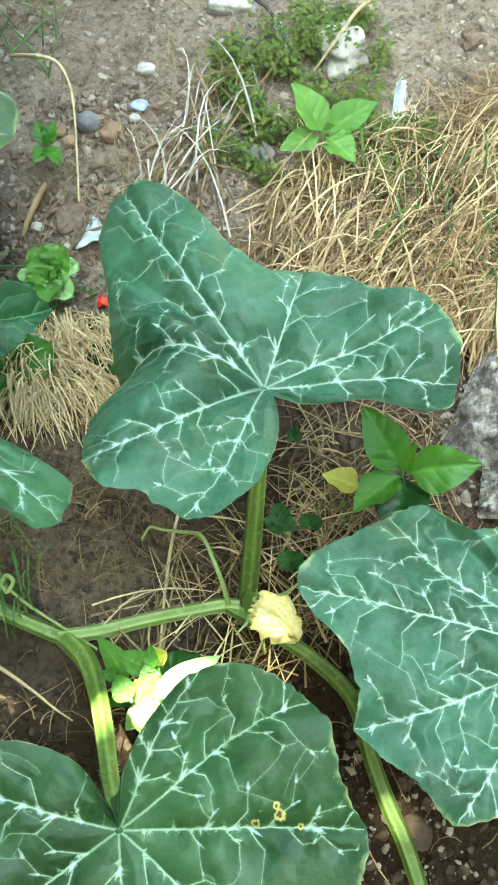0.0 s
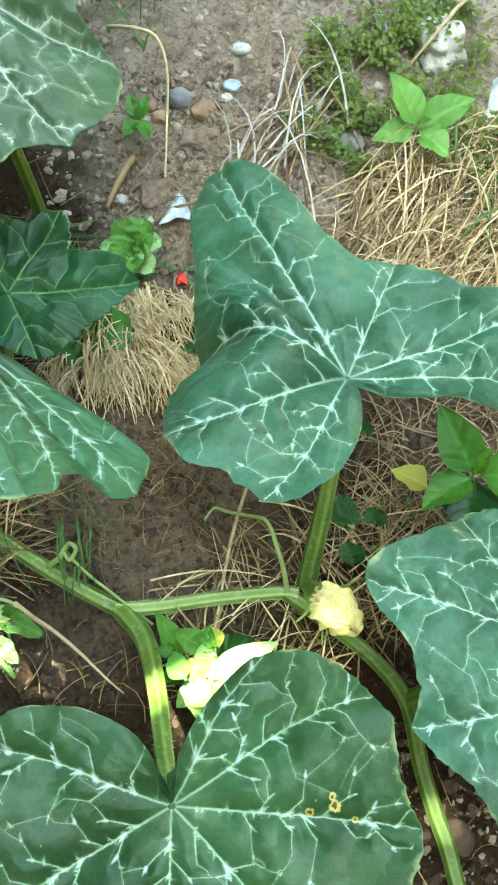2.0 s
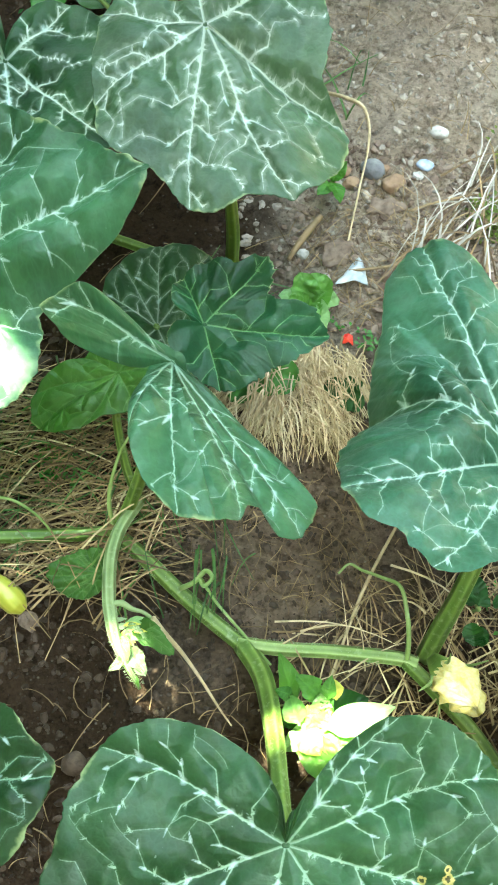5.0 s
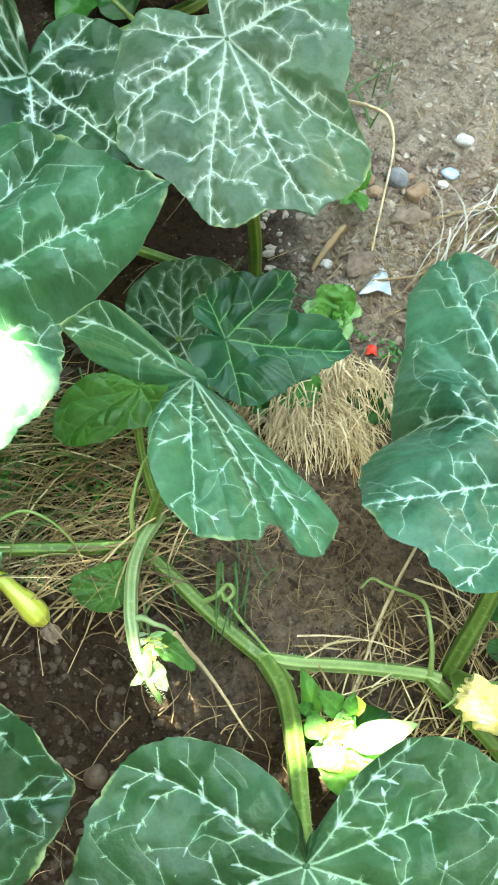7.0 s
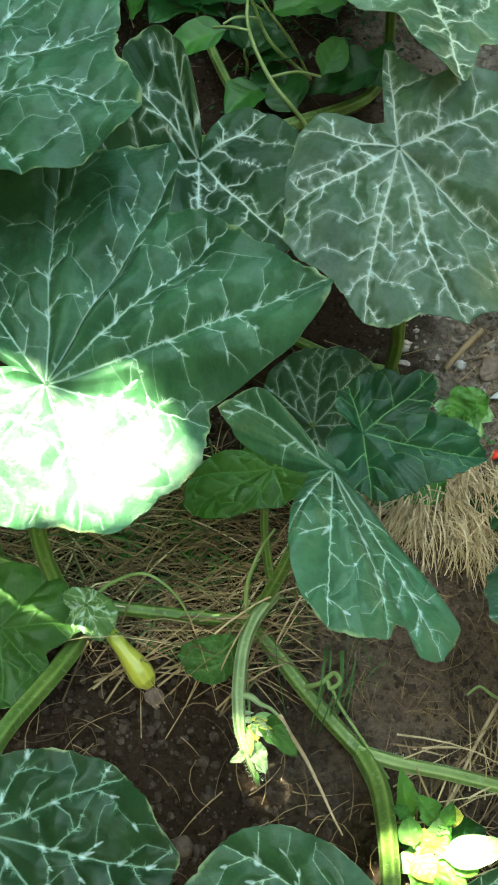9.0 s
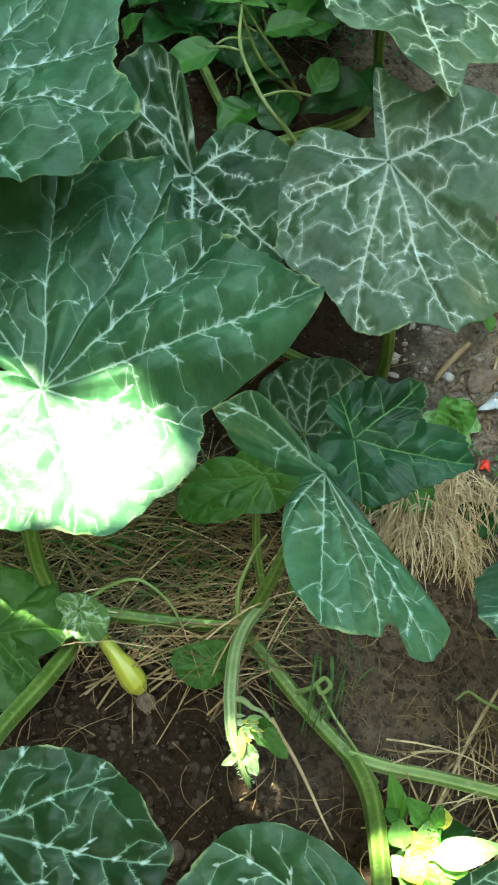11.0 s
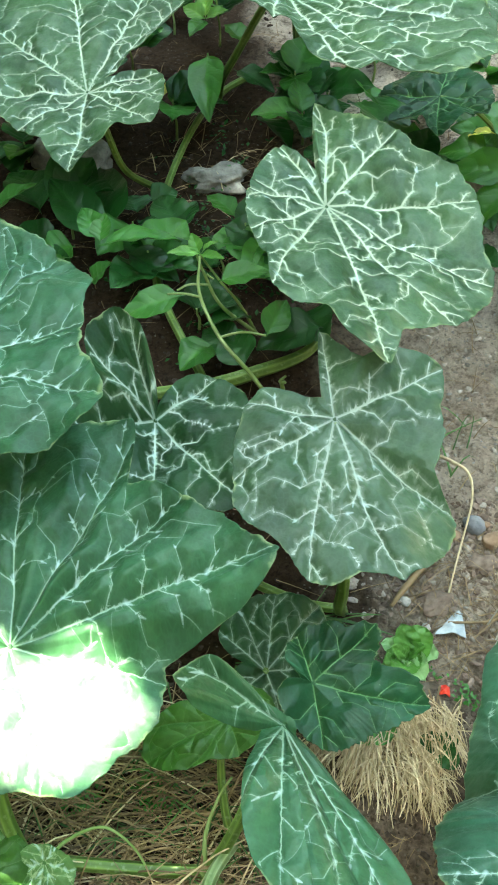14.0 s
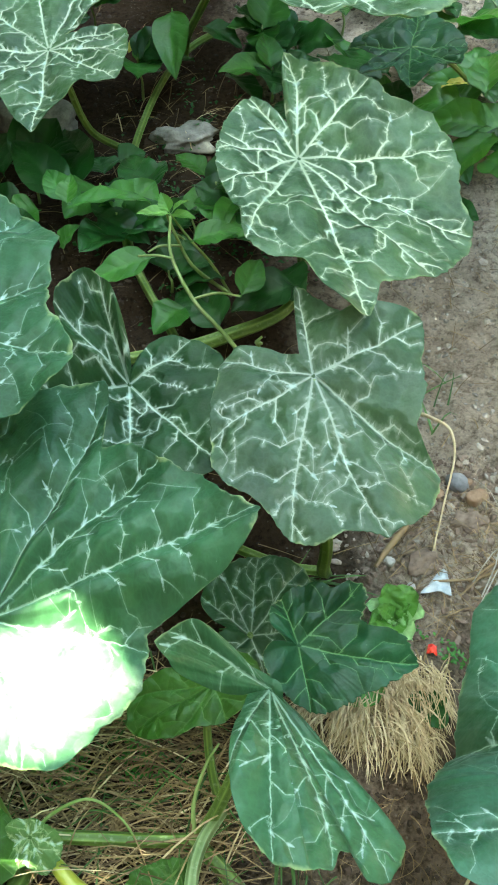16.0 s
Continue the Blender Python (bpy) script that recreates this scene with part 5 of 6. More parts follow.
weed_leaf(clover, (0.209, 0.415, 0.015), (0.219, 0.419, 0.020), 0.014, WEED_SHADE, point=0.45)
weed_leaf(clover, (0.210, 0.415, 0.015), (0.208, 0.409, 0.020), 0.014, WEED_SHADE, point=0.45)
weed_leaf(clover, (0.230, 0.443, 0.015), (0.225, 0.450, 0.020), 0.012, WEED_SHADE, point=0.45)
weed_leaf(clover, (0.230, 0.443, 0.015), (0.239, 0.445, 0.020), 0.012, WEED_SHADE, point=0.45)
weed_leaf(clover, (0.232, 0.517, 0.015), (0.228, 0.521, 0.020), 0.012, WEED_SHADE, point=0.45)
weed_leaf(clover, (0.232, 0.517, 0.015), (0.238, 0.517, 0.020), 0.012, WEED_SHADE, point=0.45)
nettle = empty("weed_seedling", "sunlit yellow-green weed with soft leaves beside a squash stalk", "weed", place=(0.097, 0.330, 0.0))
weed_stem(nettle, (0.074, 0.350, 0.020))
weed_leaf(nettle, (0.074, 0.350, 0.020), (0.062, 0.381, 0.050), 0.017, WEED_BRIGHT, crumple=0.55)
weed_leaf(nettle, (0.074, 0.333, 0.020), (0.071, 0.348, 0.030), 0.024, WEED, crumple=0.55)
weed_leaf(nettle, (0.096, 0.330, 0.060), (0.144, 0.350, 0.070), 0.019, PALEGREEN, crumple=0.55)
weed_leaf(nettle, (0.092, 0.336, 0.035), (0.130, 0.360, 0.030), 0.030, WEED_SHADE, crumple=0.55)
weed_leaf(nettle, (0.092, 0.332, 0.050), (0.084, 0.340, 0.060), 0.015, YELLOW, crumple=0.55)
weed_leaf(nettle, (0.092, 0.332, 0.050), (0.100, 0.344, 0.060), 0.017, YELLOW, crumple=0.55)
weed_leaf(nettle, (0.091, 0.331, 0.050), (0.099, 0.295, 0.045), 0.024, WEED_BRIGHT, crumple=0.55)
weed_leaf(nettle, (0.091, 0.331, 0.050), (0.121, 0.314, 0.050), 0.017, WEED_BRIGHT, crumple=0.55)
weed_leaf(nettle, (0.087, 0.330, 0.030), (0.069, 0.316, 0.030), 0.014, PALEGREEN, crumple=0.55)
weed_leaf(nettle, (0.087, 0.330, 0.030), (0.074, 0.328, 0.035), 0.012, PALEGREEN, crumple=0.55)
weed_leaf(nettle, (0.095, 0.343, 0.050), (0.092, 0.354, 0.060), 0.015, PALEGREEN, crumple=0.55)
weed_leaf(nettle, (0.095, 0.343, 0.050), (0.101, 0.351, 0.060), 0.014, WEED, crumple=0.55)
curl = random.Random(15)
for k in range(12):
    x, y, z = 0.088 + curl.uniform(-0.018, 0.022), 0.335 + curl.uniform(-0.014, 0.020), curl.uniform(0.030, 0.062)
    a, r = curl.uniform(0, 6.28), curl.uniform(0.012, 0.024)
    weed_leaf(nettle, (x, y, z), (x + r * math.cos(a), y + r * math.sin(a), z + curl.uniform(-0.006, 0.014)), r * curl.uniform(0.55, 0.85), (WEED_BRIGHT, WEED_MID, YELLOW, PALEGREEN)[k % 4], crumple=0.8, seed=400 + k)
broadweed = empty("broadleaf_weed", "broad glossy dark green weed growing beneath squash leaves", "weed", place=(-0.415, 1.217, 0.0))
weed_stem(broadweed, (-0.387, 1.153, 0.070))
weed_leaf(broadweed, (-0.387, 1.153, 0.070), (-0.482, 1.230, 0.100), 0.051, WEED_SHADE)
weed_leaf(broadweed, (-0.386, 1.171, 0.060), (-0.452, 1.324, 0.060), 0.064, WEED_SHADE)
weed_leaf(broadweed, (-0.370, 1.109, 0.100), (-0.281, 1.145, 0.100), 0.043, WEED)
weed_leaf(broadweed, (-0.350, 1.135, 0.070), (-0.276, 1.111, 0.060), 0.038, WEED_SHADE)
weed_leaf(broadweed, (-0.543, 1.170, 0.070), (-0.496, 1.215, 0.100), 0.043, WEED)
weed_leaf(broadweed, (-0.306, 1.208, 0.050), (-0.345, 1.268, 0.060), 0.047, WEED_SHADE)
weed_leaf(broadweed, (-0.306, 1.208, 0.050), (-0.297, 1.264, 0.060), 0.038, WEED_SHADE)
weed_leaf(broadweed, (-0.447, 1.142, 0.050), (-0.526, 1.174, 0.050), 0.051, WEED_SHADE)
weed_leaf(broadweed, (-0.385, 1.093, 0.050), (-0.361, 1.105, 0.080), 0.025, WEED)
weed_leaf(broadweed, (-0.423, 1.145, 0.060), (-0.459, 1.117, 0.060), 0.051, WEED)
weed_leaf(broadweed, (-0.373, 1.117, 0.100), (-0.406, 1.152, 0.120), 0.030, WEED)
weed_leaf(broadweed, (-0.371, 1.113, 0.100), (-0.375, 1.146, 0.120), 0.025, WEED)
weed_leaf(broadweed, (-0.497, 1.214, 0.050), (-0.572, 1.317, 0.040), 0.060, WEED_SHADE)
weed_leaf(broadweed, (-0.374, 1.247, 0.040), (-0.391, 1.268, 0.050), 0.043, WEED_SHADE)
weed_leaf(broadweed, (-0.370, 1.285, 0.030), (-0.338, 1.315, 0.030), 0.034, WEED_SHADE)
sprig = empty("climbing_weed", "branching green weed with pale stems and oval leaves", "weed", place=(-0.179, 1.099, 0.0))
weed_stem(sprig, (-0.239, 1.087, 0.125))
weed_leaf(sprig, (-0.239, 1.087, 0.125), (-0.275, 1.080, 0.130), 0.015, WEED_BRIGHT)
weed_leaf(sprig, (-0.240, 1.089, 0.125), (-0.253, 1.104, 0.140), 0.015, WEED_BRIGHT)
weed_leaf(sprig, (-0.238, 1.089, 0.125), (-0.220, 1.097, 0.140), 0.015, WEED_BRIGHT)
weed_leaf(sprig, (-0.238, 1.086, 0.125), (-0.209, 1.081, 0.130), 0.012, WEED_BRIGHT)
weed_leaf(sprig, (-0.215, 1.073, 0.100), (-0.161, 1.095, 0.110), 0.031, WEED)
weed_leaf(sprig, (-0.252, 1.054, 0.090), (-0.322, 1.016, 0.080), 0.036, WEED)
weed_leaf(sprig, (-0.213, 1.022, 0.050), (-0.241, 0.979, 0.050), 0.043, WEED)
weed_leaf(sprig, (-0.091, 1.064, 0.060), (-0.163, 1.027, 0.050), 0.051, WEED_SHADE)
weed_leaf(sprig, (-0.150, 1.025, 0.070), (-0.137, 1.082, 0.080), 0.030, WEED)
weed_leaf(sprig, (-0.181, 1.083, 0.040), (-0.236, 1.062, 0.040), 0.043, WEED_SHADE)
weed_leaf(sprig, (-0.158, 1.143, 0.040), (-0.216, 1.208, 0.050), 0.043, WEED_SHADE)
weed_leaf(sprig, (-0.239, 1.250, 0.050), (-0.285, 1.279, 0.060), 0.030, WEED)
weed_leaf(sprig, (-0.191, 1.034, 0.030), (-0.237, 1.064, 0.030), 0.043, WEED_SHADE)
weed_leaf(sprig, (-0.172, 1.010, 0.030), (-0.204, 1.060, 0.040), 0.043, WEED_SHADE)
weed_leaf(sprig, (-0.122, 1.103, 0.040), (-0.087, 1.061, 0.040), 0.051, WEED_SHADE)
backweed = empty("broadleaf_weed", "green weed with pointed leaves in the shade behind", "weed", place=(-0.386, 1.654, 0.0))
weed_stem(backweed, (-0.349, 1.544, 0.100))
weed_leaf(backweed, (-0.349, 1.544, 0.100), (-0.323, 1.432, 0.070), 0.047, WEED)
weed_leaf(backweed, (-0.367, 1.603, 0.120), (-0.405, 1.619, 0.130), 0.025, WEED_BRIGHT)
weed_leaf(backweed, (-0.367, 1.606, 0.120), (-0.371, 1.647, 0.150), 0.025, WEED_BRIGHT)
weed_leaf(backweed, (-0.365, 1.603, 0.120), (-0.336, 1.621, 0.130), 0.025, WEED_BRIGHT)
weed_leaf(backweed, (-0.366, 1.599, 0.120), (-0.379, 1.558, 0.120), 0.025, WEED)
weed_leaf(backweed, (-0.317, 1.572, 0.060), (-0.250, 1.548, 0.050), 0.038, WEED_SHADE)
weed_leaf(backweed, (-0.325, 1.653, 0.060), (-0.354, 1.665, 0.080), 0.043, WEED)
weed_leaf(backweed, (-0.407, 1.544, 0.050), (-0.417, 1.524, 0.040), 0.012, YELLOW)
weed_leaf(backweed, (-0.266, 1.505, 0.030), (-0.202, 1.443, 0.030), 0.043, WEED_SHADE)
weed_leaf(backweed, (-0.387, 1.729, 0.100), (-0.340, 1.773, 0.100), 0.043, WEED_SHADE)
weed_leaf(backweed, (-0.459, 1.778, 0.080), (-0.451, 1.900, 0.080), 0.051, WEED_SHADE)
weed_leaf(backweed, (-0.256, 1.583, 0.030), (-0.185, 1.531, 0.040), 0.051, WEED_SHADE)
rightweed = empty("broadleaf_weed", "mid green broad-leaved weeds crowding beside squash leaves", "weed", place=(0.092, 1.449, 0.0))
weed_stem(rightweed, (0.071, 1.355, 0.110))
weed_leaf(rightweed, (0.071, 1.355, 0.110), (0.004, 1.364, 0.100), 0.047, WEED)
weed_leaf(rightweed, (0.104, 1.299, 0.120), (0.019, 1.322, 0.110), 0.051, WEED)
weed_leaf(rightweed, (0.108, 1.290, 0.120), (0.064, 1.229, 0.100), 0.051, WEED)
weed_leaf(rightweed, (0.073, 1.383, 0.120), (0.039, 1.377, 0.120), 0.025, YELLOW)
weed_leaf(rightweed, (-0.037, 1.409, 0.060), (-0.134, 1.528, 0.070), 0.060, WEED_SHADE)
weed_leaf(rightweed, (-0.033, 1.397, 0.080), (-0.078, 1.441, 0.090), 0.034, WEED)
weed_leaf(rightweed, (0.094, 1.359, 0.120), (0.095, 1.446, 0.130), 0.043, WEED)
weed_leaf(rightweed, (-0.030, 1.496, 0.050), (-0.106, 1.572, 0.050), 0.051, WEED_SHADE)
weed_leaf(rightweed, (0.046, 1.350, 0.050), (0.088, 1.286, 0.050), 0.051, WEED_SHADE)
weed_leaf(rightweed, (0.083, 1.361, 0.100), (0.050, 1.419, 0.100), 0.043, WEED_SHADE)
weed_leaf(rightweed, (0.102, 1.271, 0.100), (0.138, 1.233, 0.100), 0.051, WEED)
weed_leaf(rightweed, (0.050, 1.479, 0.060), (-0.056, 1.580, 0.050), 0.051, WEED_SHADE)

# low weeds, mostly coloured dark to deepen the shade between the squash leaves
fill = random.Random(21)
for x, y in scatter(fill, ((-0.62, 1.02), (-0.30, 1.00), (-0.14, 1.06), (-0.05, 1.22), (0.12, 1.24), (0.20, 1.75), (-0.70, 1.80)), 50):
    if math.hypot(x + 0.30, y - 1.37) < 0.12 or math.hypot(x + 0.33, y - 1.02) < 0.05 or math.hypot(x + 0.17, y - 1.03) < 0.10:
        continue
    low = empty("broadleaf_weed", "low weed coloured dark for the shade between squash leaves", "weed", "low shade weeds", (x, y, 0))
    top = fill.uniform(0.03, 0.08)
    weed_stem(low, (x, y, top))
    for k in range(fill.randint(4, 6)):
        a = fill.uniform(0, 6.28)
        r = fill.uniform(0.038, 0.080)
        weed_leaf(low, (x, y, top * fill.uniform(0.6, 1.0)), (x + r * math.cos(a), y + r * math.sin(a), top + fill.uniform(-0.01, 0.025)), r * fill.uniform(0.62, 0.9), WEED_SHADE if fill.random() < 0.7 else WEED)

tube("branch", [(-0.175, 1.085, 0.010), (-0.215, 1.075, 0.060), (-0.235, 1.083, 0.100), (-0.247, 1.094, 0.125)], [0.0026, 0.002, 0.0014], STEM_PALE, sprig, sides=8, ribs=0, depth=0, count=24)
tube("branch", [(-0.239, 1.087, 0.122), (-0.232, 1.050, 0.100), (-0.200, 1.010, 0.075), (-0.160, 0.985, 0.050), (-0.130, 0.975, 0.012)], [0.0016, 0.002, 0.0024, 0.0026], STEM_PALE, sprig, sides=8, ribs=0, depth=0, count=30)
tube("branch", [(-0.230, 1.046, 0.098), (-0.248, 1.046, 0.100), (-0.268, 1.044, 0.098)], [0.0016, 0.0013], STEM_PALE, sprig, sides=8, ribs=0, depth=0, count=12)
tube("branch", [(-0.200, 1.010, 0.075), (-0.175, 1.020, 0.078), (-0.150, 1.025, 0.072)], [0.0016, 0.0013], STEM_PALE, sprig, sides=8, ribs=0, depth=0, count=12)
tube("branch", [(-0.228, 1.078, 0.088), (-0.250, 1.070, 0.092), (-0.262, 1.060, 0.090)], [0.0016, 0.0012], STEM_PALE, sprig, sides=8, ribs=0, depth=0, count=12)
tube("branch", [(-0.232, 1.084, 0.098), (-0.226, 1.078, 0.100), (-0.222, 1.076, 0.100)], [0.0014, 0.001], STEM_PALE, sprig, sides=8, ribs=0, depth=0, count=10)


# ---- stones and scraps ----
def stone(name, place, size, material, seed, label, category="stone", turn=0.0, rough=0.22, angular=False, group=""):
    bm = bmesh.new()
    bmesh.ops.create_icosphere(bm, subdivisions=4, radius=1.0)
    for v in bm.verts:
        d = v.co.normalized()
        k = 1 + rough * noise.noise(d * 1.3 + Vector((seed, 0, 0))) + 0.4 * rough * noise.noise(d * 3.1 + Vector((0, seed, 0))) + 0.12 * rough * noise.noise(d * 8.0 + Vector((0, 0, seed)))
        if angular:
            k /= max(abs(d.x), abs(d.y) * 1.05, abs(d.z) * 1.1) ** 0.55
        v.co = Vector((d.x * size[0] * k, d.y * size[1] * k, d.z * size[2] * k))
    me = bpy.data.meshes.new(name)
    bm.to_mesh(me)
    bm.free()
    me.polygons.foreach_set("use_smooth", np.full(len(me.polygons), True))
    me.materials.append(material)
    ob = new(name, me)
    ob.matrix_world = pose(place[0], place[1], ground_height(place[0], place[1]) + size[2] * 0.45, 0, 0, turn)
    return tagged(ob, label, category, group)


stone("rock", (0.353, 0.895), (0.021, 0.024, 0.016), STONE_WHITE, 1, "angular chalky white rock lying on soil", turn=10, angular=True, rough=0.5)
stone("pebble", (0.106, 0.865), (0.0125, 0.0105, 0.008), STONE_GREY, 2, "smooth dark grey pebble on soil", "pebble", -30, 0.1)
stone("pebble", (0.127, 0.850), (0.0125, 0.009, 0.008), STONE_BROWN, 3, "brown and cream pebble on soil", "pebble", 35, 0.15)
stone("pebble", (0.117, 0.868), (0.006, 0.005, 0.004), STONE_BROWN, 13, "small brown pebble on soil", "pebble", 10)
stone("pebble", (0.168, 0.915), (0.0095, 0.007, 0.005), STONE_PALE, 4, "cream pebble on soil", "pebble", -12, 0.12)
stone("pebble", (0.150, 0.862), (0.0055, 0.005, 0.003), STONE_PALE, 14, "white chip of stone on soil", "pebble", -12, 0.2)
stone("shard", (0.156, 0.874), (0.0085, 0.0065, 0.003), BLUE, 5, "flat blue-grey glazed shard on soil", "shard", -15, 0.12)
stone("rock", (0.262, 0.975), (0.024, 0.012, 0.008), STONE_WHITE, 6, "flat pale stone at soil surface", turn=-15, angular=True)
stone("stone", (0.258, 0.795), (0.012, 0.012, 0.009), STONE_GREY, 7, "grey angular stone among straw", turn=20, angular=True)
stone("pebble", (0.260, 0.211), (0.011, 0.013, 0.008), STONE_DARK, 8, "rounded brown banded pebble in dark soil", "pebble", 15, 0.12)
stone("clod", (0.481, 0.890), (0.013, 0.011, 0.008), CLOD, 9, "dark lump of earth", "clod", 0, 0.45)
stone("clod", (0.121, 0.818), (0.015, 0.012, 0.006), CLOD, 10, "reddish brown crumbly clod", "clod", 0, 0.5)
stone("clod", (0.078, 0.765), (0.016, 0.012, 0.006), CLOD, 11, "reddish brown crumbly clod", "clod", 40, 0.5)
stone("rock", (-0.302, 1.385), (0.040, 0.026, 0.012), STONE_SHADED, 12, "pale grey rough rock with dry grass", turn=12, rough=0.7, angular=True)
stone("rock", (-0.520, 1.385), (0.060, 0.040, 0.028), STONE_SHADED, 15, "pale rough stone under a squash leaf", turn=-20, angular=True)
stone("pebble", (-0.085, 0.292), (0.009, 0.009, 0.007), STONE_DARK, 16, "brown pebble in dark soil", "pebble", 0, 0.15)
stone("pebble", (0.047, 0.762), (0.006, 0.005, 0.004), STONE_PALE, 17, "pale chip of stone on soil", "pebble", 0, 0.2)
stone("pebble", (0.070, 0.736), (0.005, 0.005, 0.004), STONE_PALE, 18, "pale chip of stone on soil", "pebble", 50, 0.2)
stone("pebble", (0.086, 0.848), (0.008, 0.006, 0.005), STONE_BROWN, 19, "brown chip of stone on soil", "pebble", 20, 0.2)
stone("pebble", (0.079, 0.862), (0.007, 0.006, 0.005), STONE_BROWN, 20, "brown chip of stone on soil", "pebble", 70, 0.2)


def scrap(name, place, corners, height, material, label, category):
    """A thin crumpled scrap: a sheet on four corners (mm), buckled, with thickness."""
    n = 10
    c = [Vector((x / 1000, y / 1000, 0)) for x, y in corners]
    verts, faces = [], []
    for layer in (0, 1):
        for i in range(n + 1):
            for j in range(n + 1):
                u, v = i / n, j / n
                p = c[0] * (1 - u) * (1 - v) + c[1] * u * (1 - v) + c[2] * u * v + c[3] * (1 - u) * v
                z = height * (abs(u - 0.45) * -1.2 + 0.6 + 0.5 * noise.noise((u * 2.5, v * 2.5, place[0] * 40))) - layer * 0.0012
                verts.append((p.x, p.y, z + 0.002))
    s = (n + 1) ** 2
    for i in range(n):
        for j in range(n):
            a = i * (n + 1) + j
            faces.append((a, a + n + 1, a + n + 2, a + 1))
            faces.append((s + a, s + a + 1, s + a + n + 2, s + a + n + 1))
    for i in range(n):
        for a, b in ((i, i + 1), (n * (n + 1) + i + 1, n * (n + 1) + i), ((i + 1) * (n + 1), i * (n + 1)), (i * (n + 1) + n, (i + 1) * (n + 1) + n)):
            faces.append((a, b, s + b, s + a))
    ob = mesh_object(name, np.array(verts), faces, material, smooth=False)
    ob.location = (place[0], place[1], ground_height(*place) + 0.002)
    return tagged(ob, label, category)


scrap("plastic_scrap", (0.093, 0.742), ((-14, -12), (16, -8), (10, 16), (2, 14)), 0.010, SCRAP, "crumpled white plastic scrap lying on soil", "litter")
scrap("plastic_scrap", (0.395, 0.833), ((-12, -22), (2, -22), (14, 20), (4, 22)), 0.008, SCRAP, "narrow white plastic scrap lying on soil", "litter")
scrap("plastic_scrap", (0.306, 0.918), ((-2, -18), (10, -16), (-2, 20), (-10, 18)), 0.008, SCRAP, "clear grey plastic scrap lying on soil", "litter")
scrap("red_scrap", (0.095, 0.676), ((-5, -4), (5, -4), (4, 5), (-4, 5)), 0.006, RED, "small bright red scrap lying on soil", "litter")


def single_stalk(name, points, radii, material, label, category="dry stalk"):
    ob = tube(name, points, radii, material, None, "", sides=8, ribs=0, depth=0, count=40)
    return tagged(ob, label, category)


single_stalk("dry_stalk", [(0.046, 0.937, 0.020), (0.072, 0.908, 0.046), (0.091, 0.892, 0.050), (0.098, 0.868, 0.036), (0.093, 0.824, 0.014), (0.087, 0.772, 0.004)], [0.0022, 0.0017, 0.0011, 0.0009], STRAW_PALE, "bent straw-coloured dry stalk on soil")
single_stalk("dry_stalk", [(0.400, 0.950, 0.010), (0.372, 0.918, 0.030), (0.348, 0.889, 0.034), (0.322, 0.872, 0.012)], [0.0022, 0.0018, 0.0012], STRAW, "straight straw-coloured dry stalk leaning on a rock")
single_stalk("twig", [(0.284, 0.966, 0.014), (0.292, 0.952, 0.016), (0.299, 0.938, 0.012), (0.306, 0.922, 0.006)], [0.0022, 0.0018, 0.0022], TWIG, "short black twig on soil", "twig")
single_stalk("dry_stalk", [(0.060, 0.800, 0.006), (0.052, 0.785, 0.008), (0.042, 0.766, 0.008), (0.034, 0.750, 0.005)], [0.0028, 0.0034, 0.0020], STRAW_OLD, "flat grey dry stalk on soil")
single_stalk("dry_stalk", [(0.215, 0.795, 0.006), (0.170, 0.775, 0.010), (0.130, 0.752, 0.008), (0.090, 0.742, 0.008)], [0.0012, 0.0016, 0.0012], STRAW_OLD, "thin grey dry stalk on soil")
single_stalk("dry_stalk", [(0.145, 0.500, 0.03), (0.120, 0.440, 0.024), (0.100, 0.370, 0.012)], [0.0012, 0.0014, 0.0010], STRAW, "thin straw-coloured dry stalk on soil")


# ---- litter, straw, moss and gravel ----
def litter(name, seed, poly, count, lengths, heading, spread, thick, lift, material, label, category="straw", bow=0.25, clump=0.0):
    """Many bent blades lying over each other, one mesh."""
    rng = random.Random(seed)
    verts, faces = [], []
    for x, y in scatter(rng, poly, count):
        if clump and noise.noise((x * 22, y * 22, seed)) < clump * rng.uniform(-1, 0.6):
            continue
        a = radians(heading + rng.gauss(0, spread))
        length = rng.uniform(*lengths)
        w = rng.uniform(*thick)
        z0 = ground_height(x, y) + rng.uniform(0.0, lift) * rng.random()
        curve = rng.gauss(0, bow)
        rise = rng.uniform(0.0, lift)
        n = 6
        start = len(verts)
        px, py = x - math.cos(a) * length / 2, y - math.sin(a) * length / 2
        for k in range(n):
            u = k / (n - 1)
            z = max(z0 + rise * math.sin(math.pi * u), ground_height(px, py) + w * 0.6)
            ww = w * (1 - 0.65 * u)
            dx, dy = -math.sin(a) * ww, math.cos(a) * ww
            verts += [(px + dx, py + dy, z), (px, py, z + ww * 0.9), (px - dx, py - dy, z)]
            a += curve / n
            px += math.cos(a) * length / (n - 1)
            py += math.sin(a) * length / (n - 1)
        for k in range(n - 1):
            b = start + k * 3
            faces += [(b, b + 1, b + 4, b + 3), (b + 1, b + 2, b + 5, b + 4)]
    ob = mesh_object(name, np.array(verts), np.array(faces), material)
    return tagged(ob, label, category, kind="stuff")


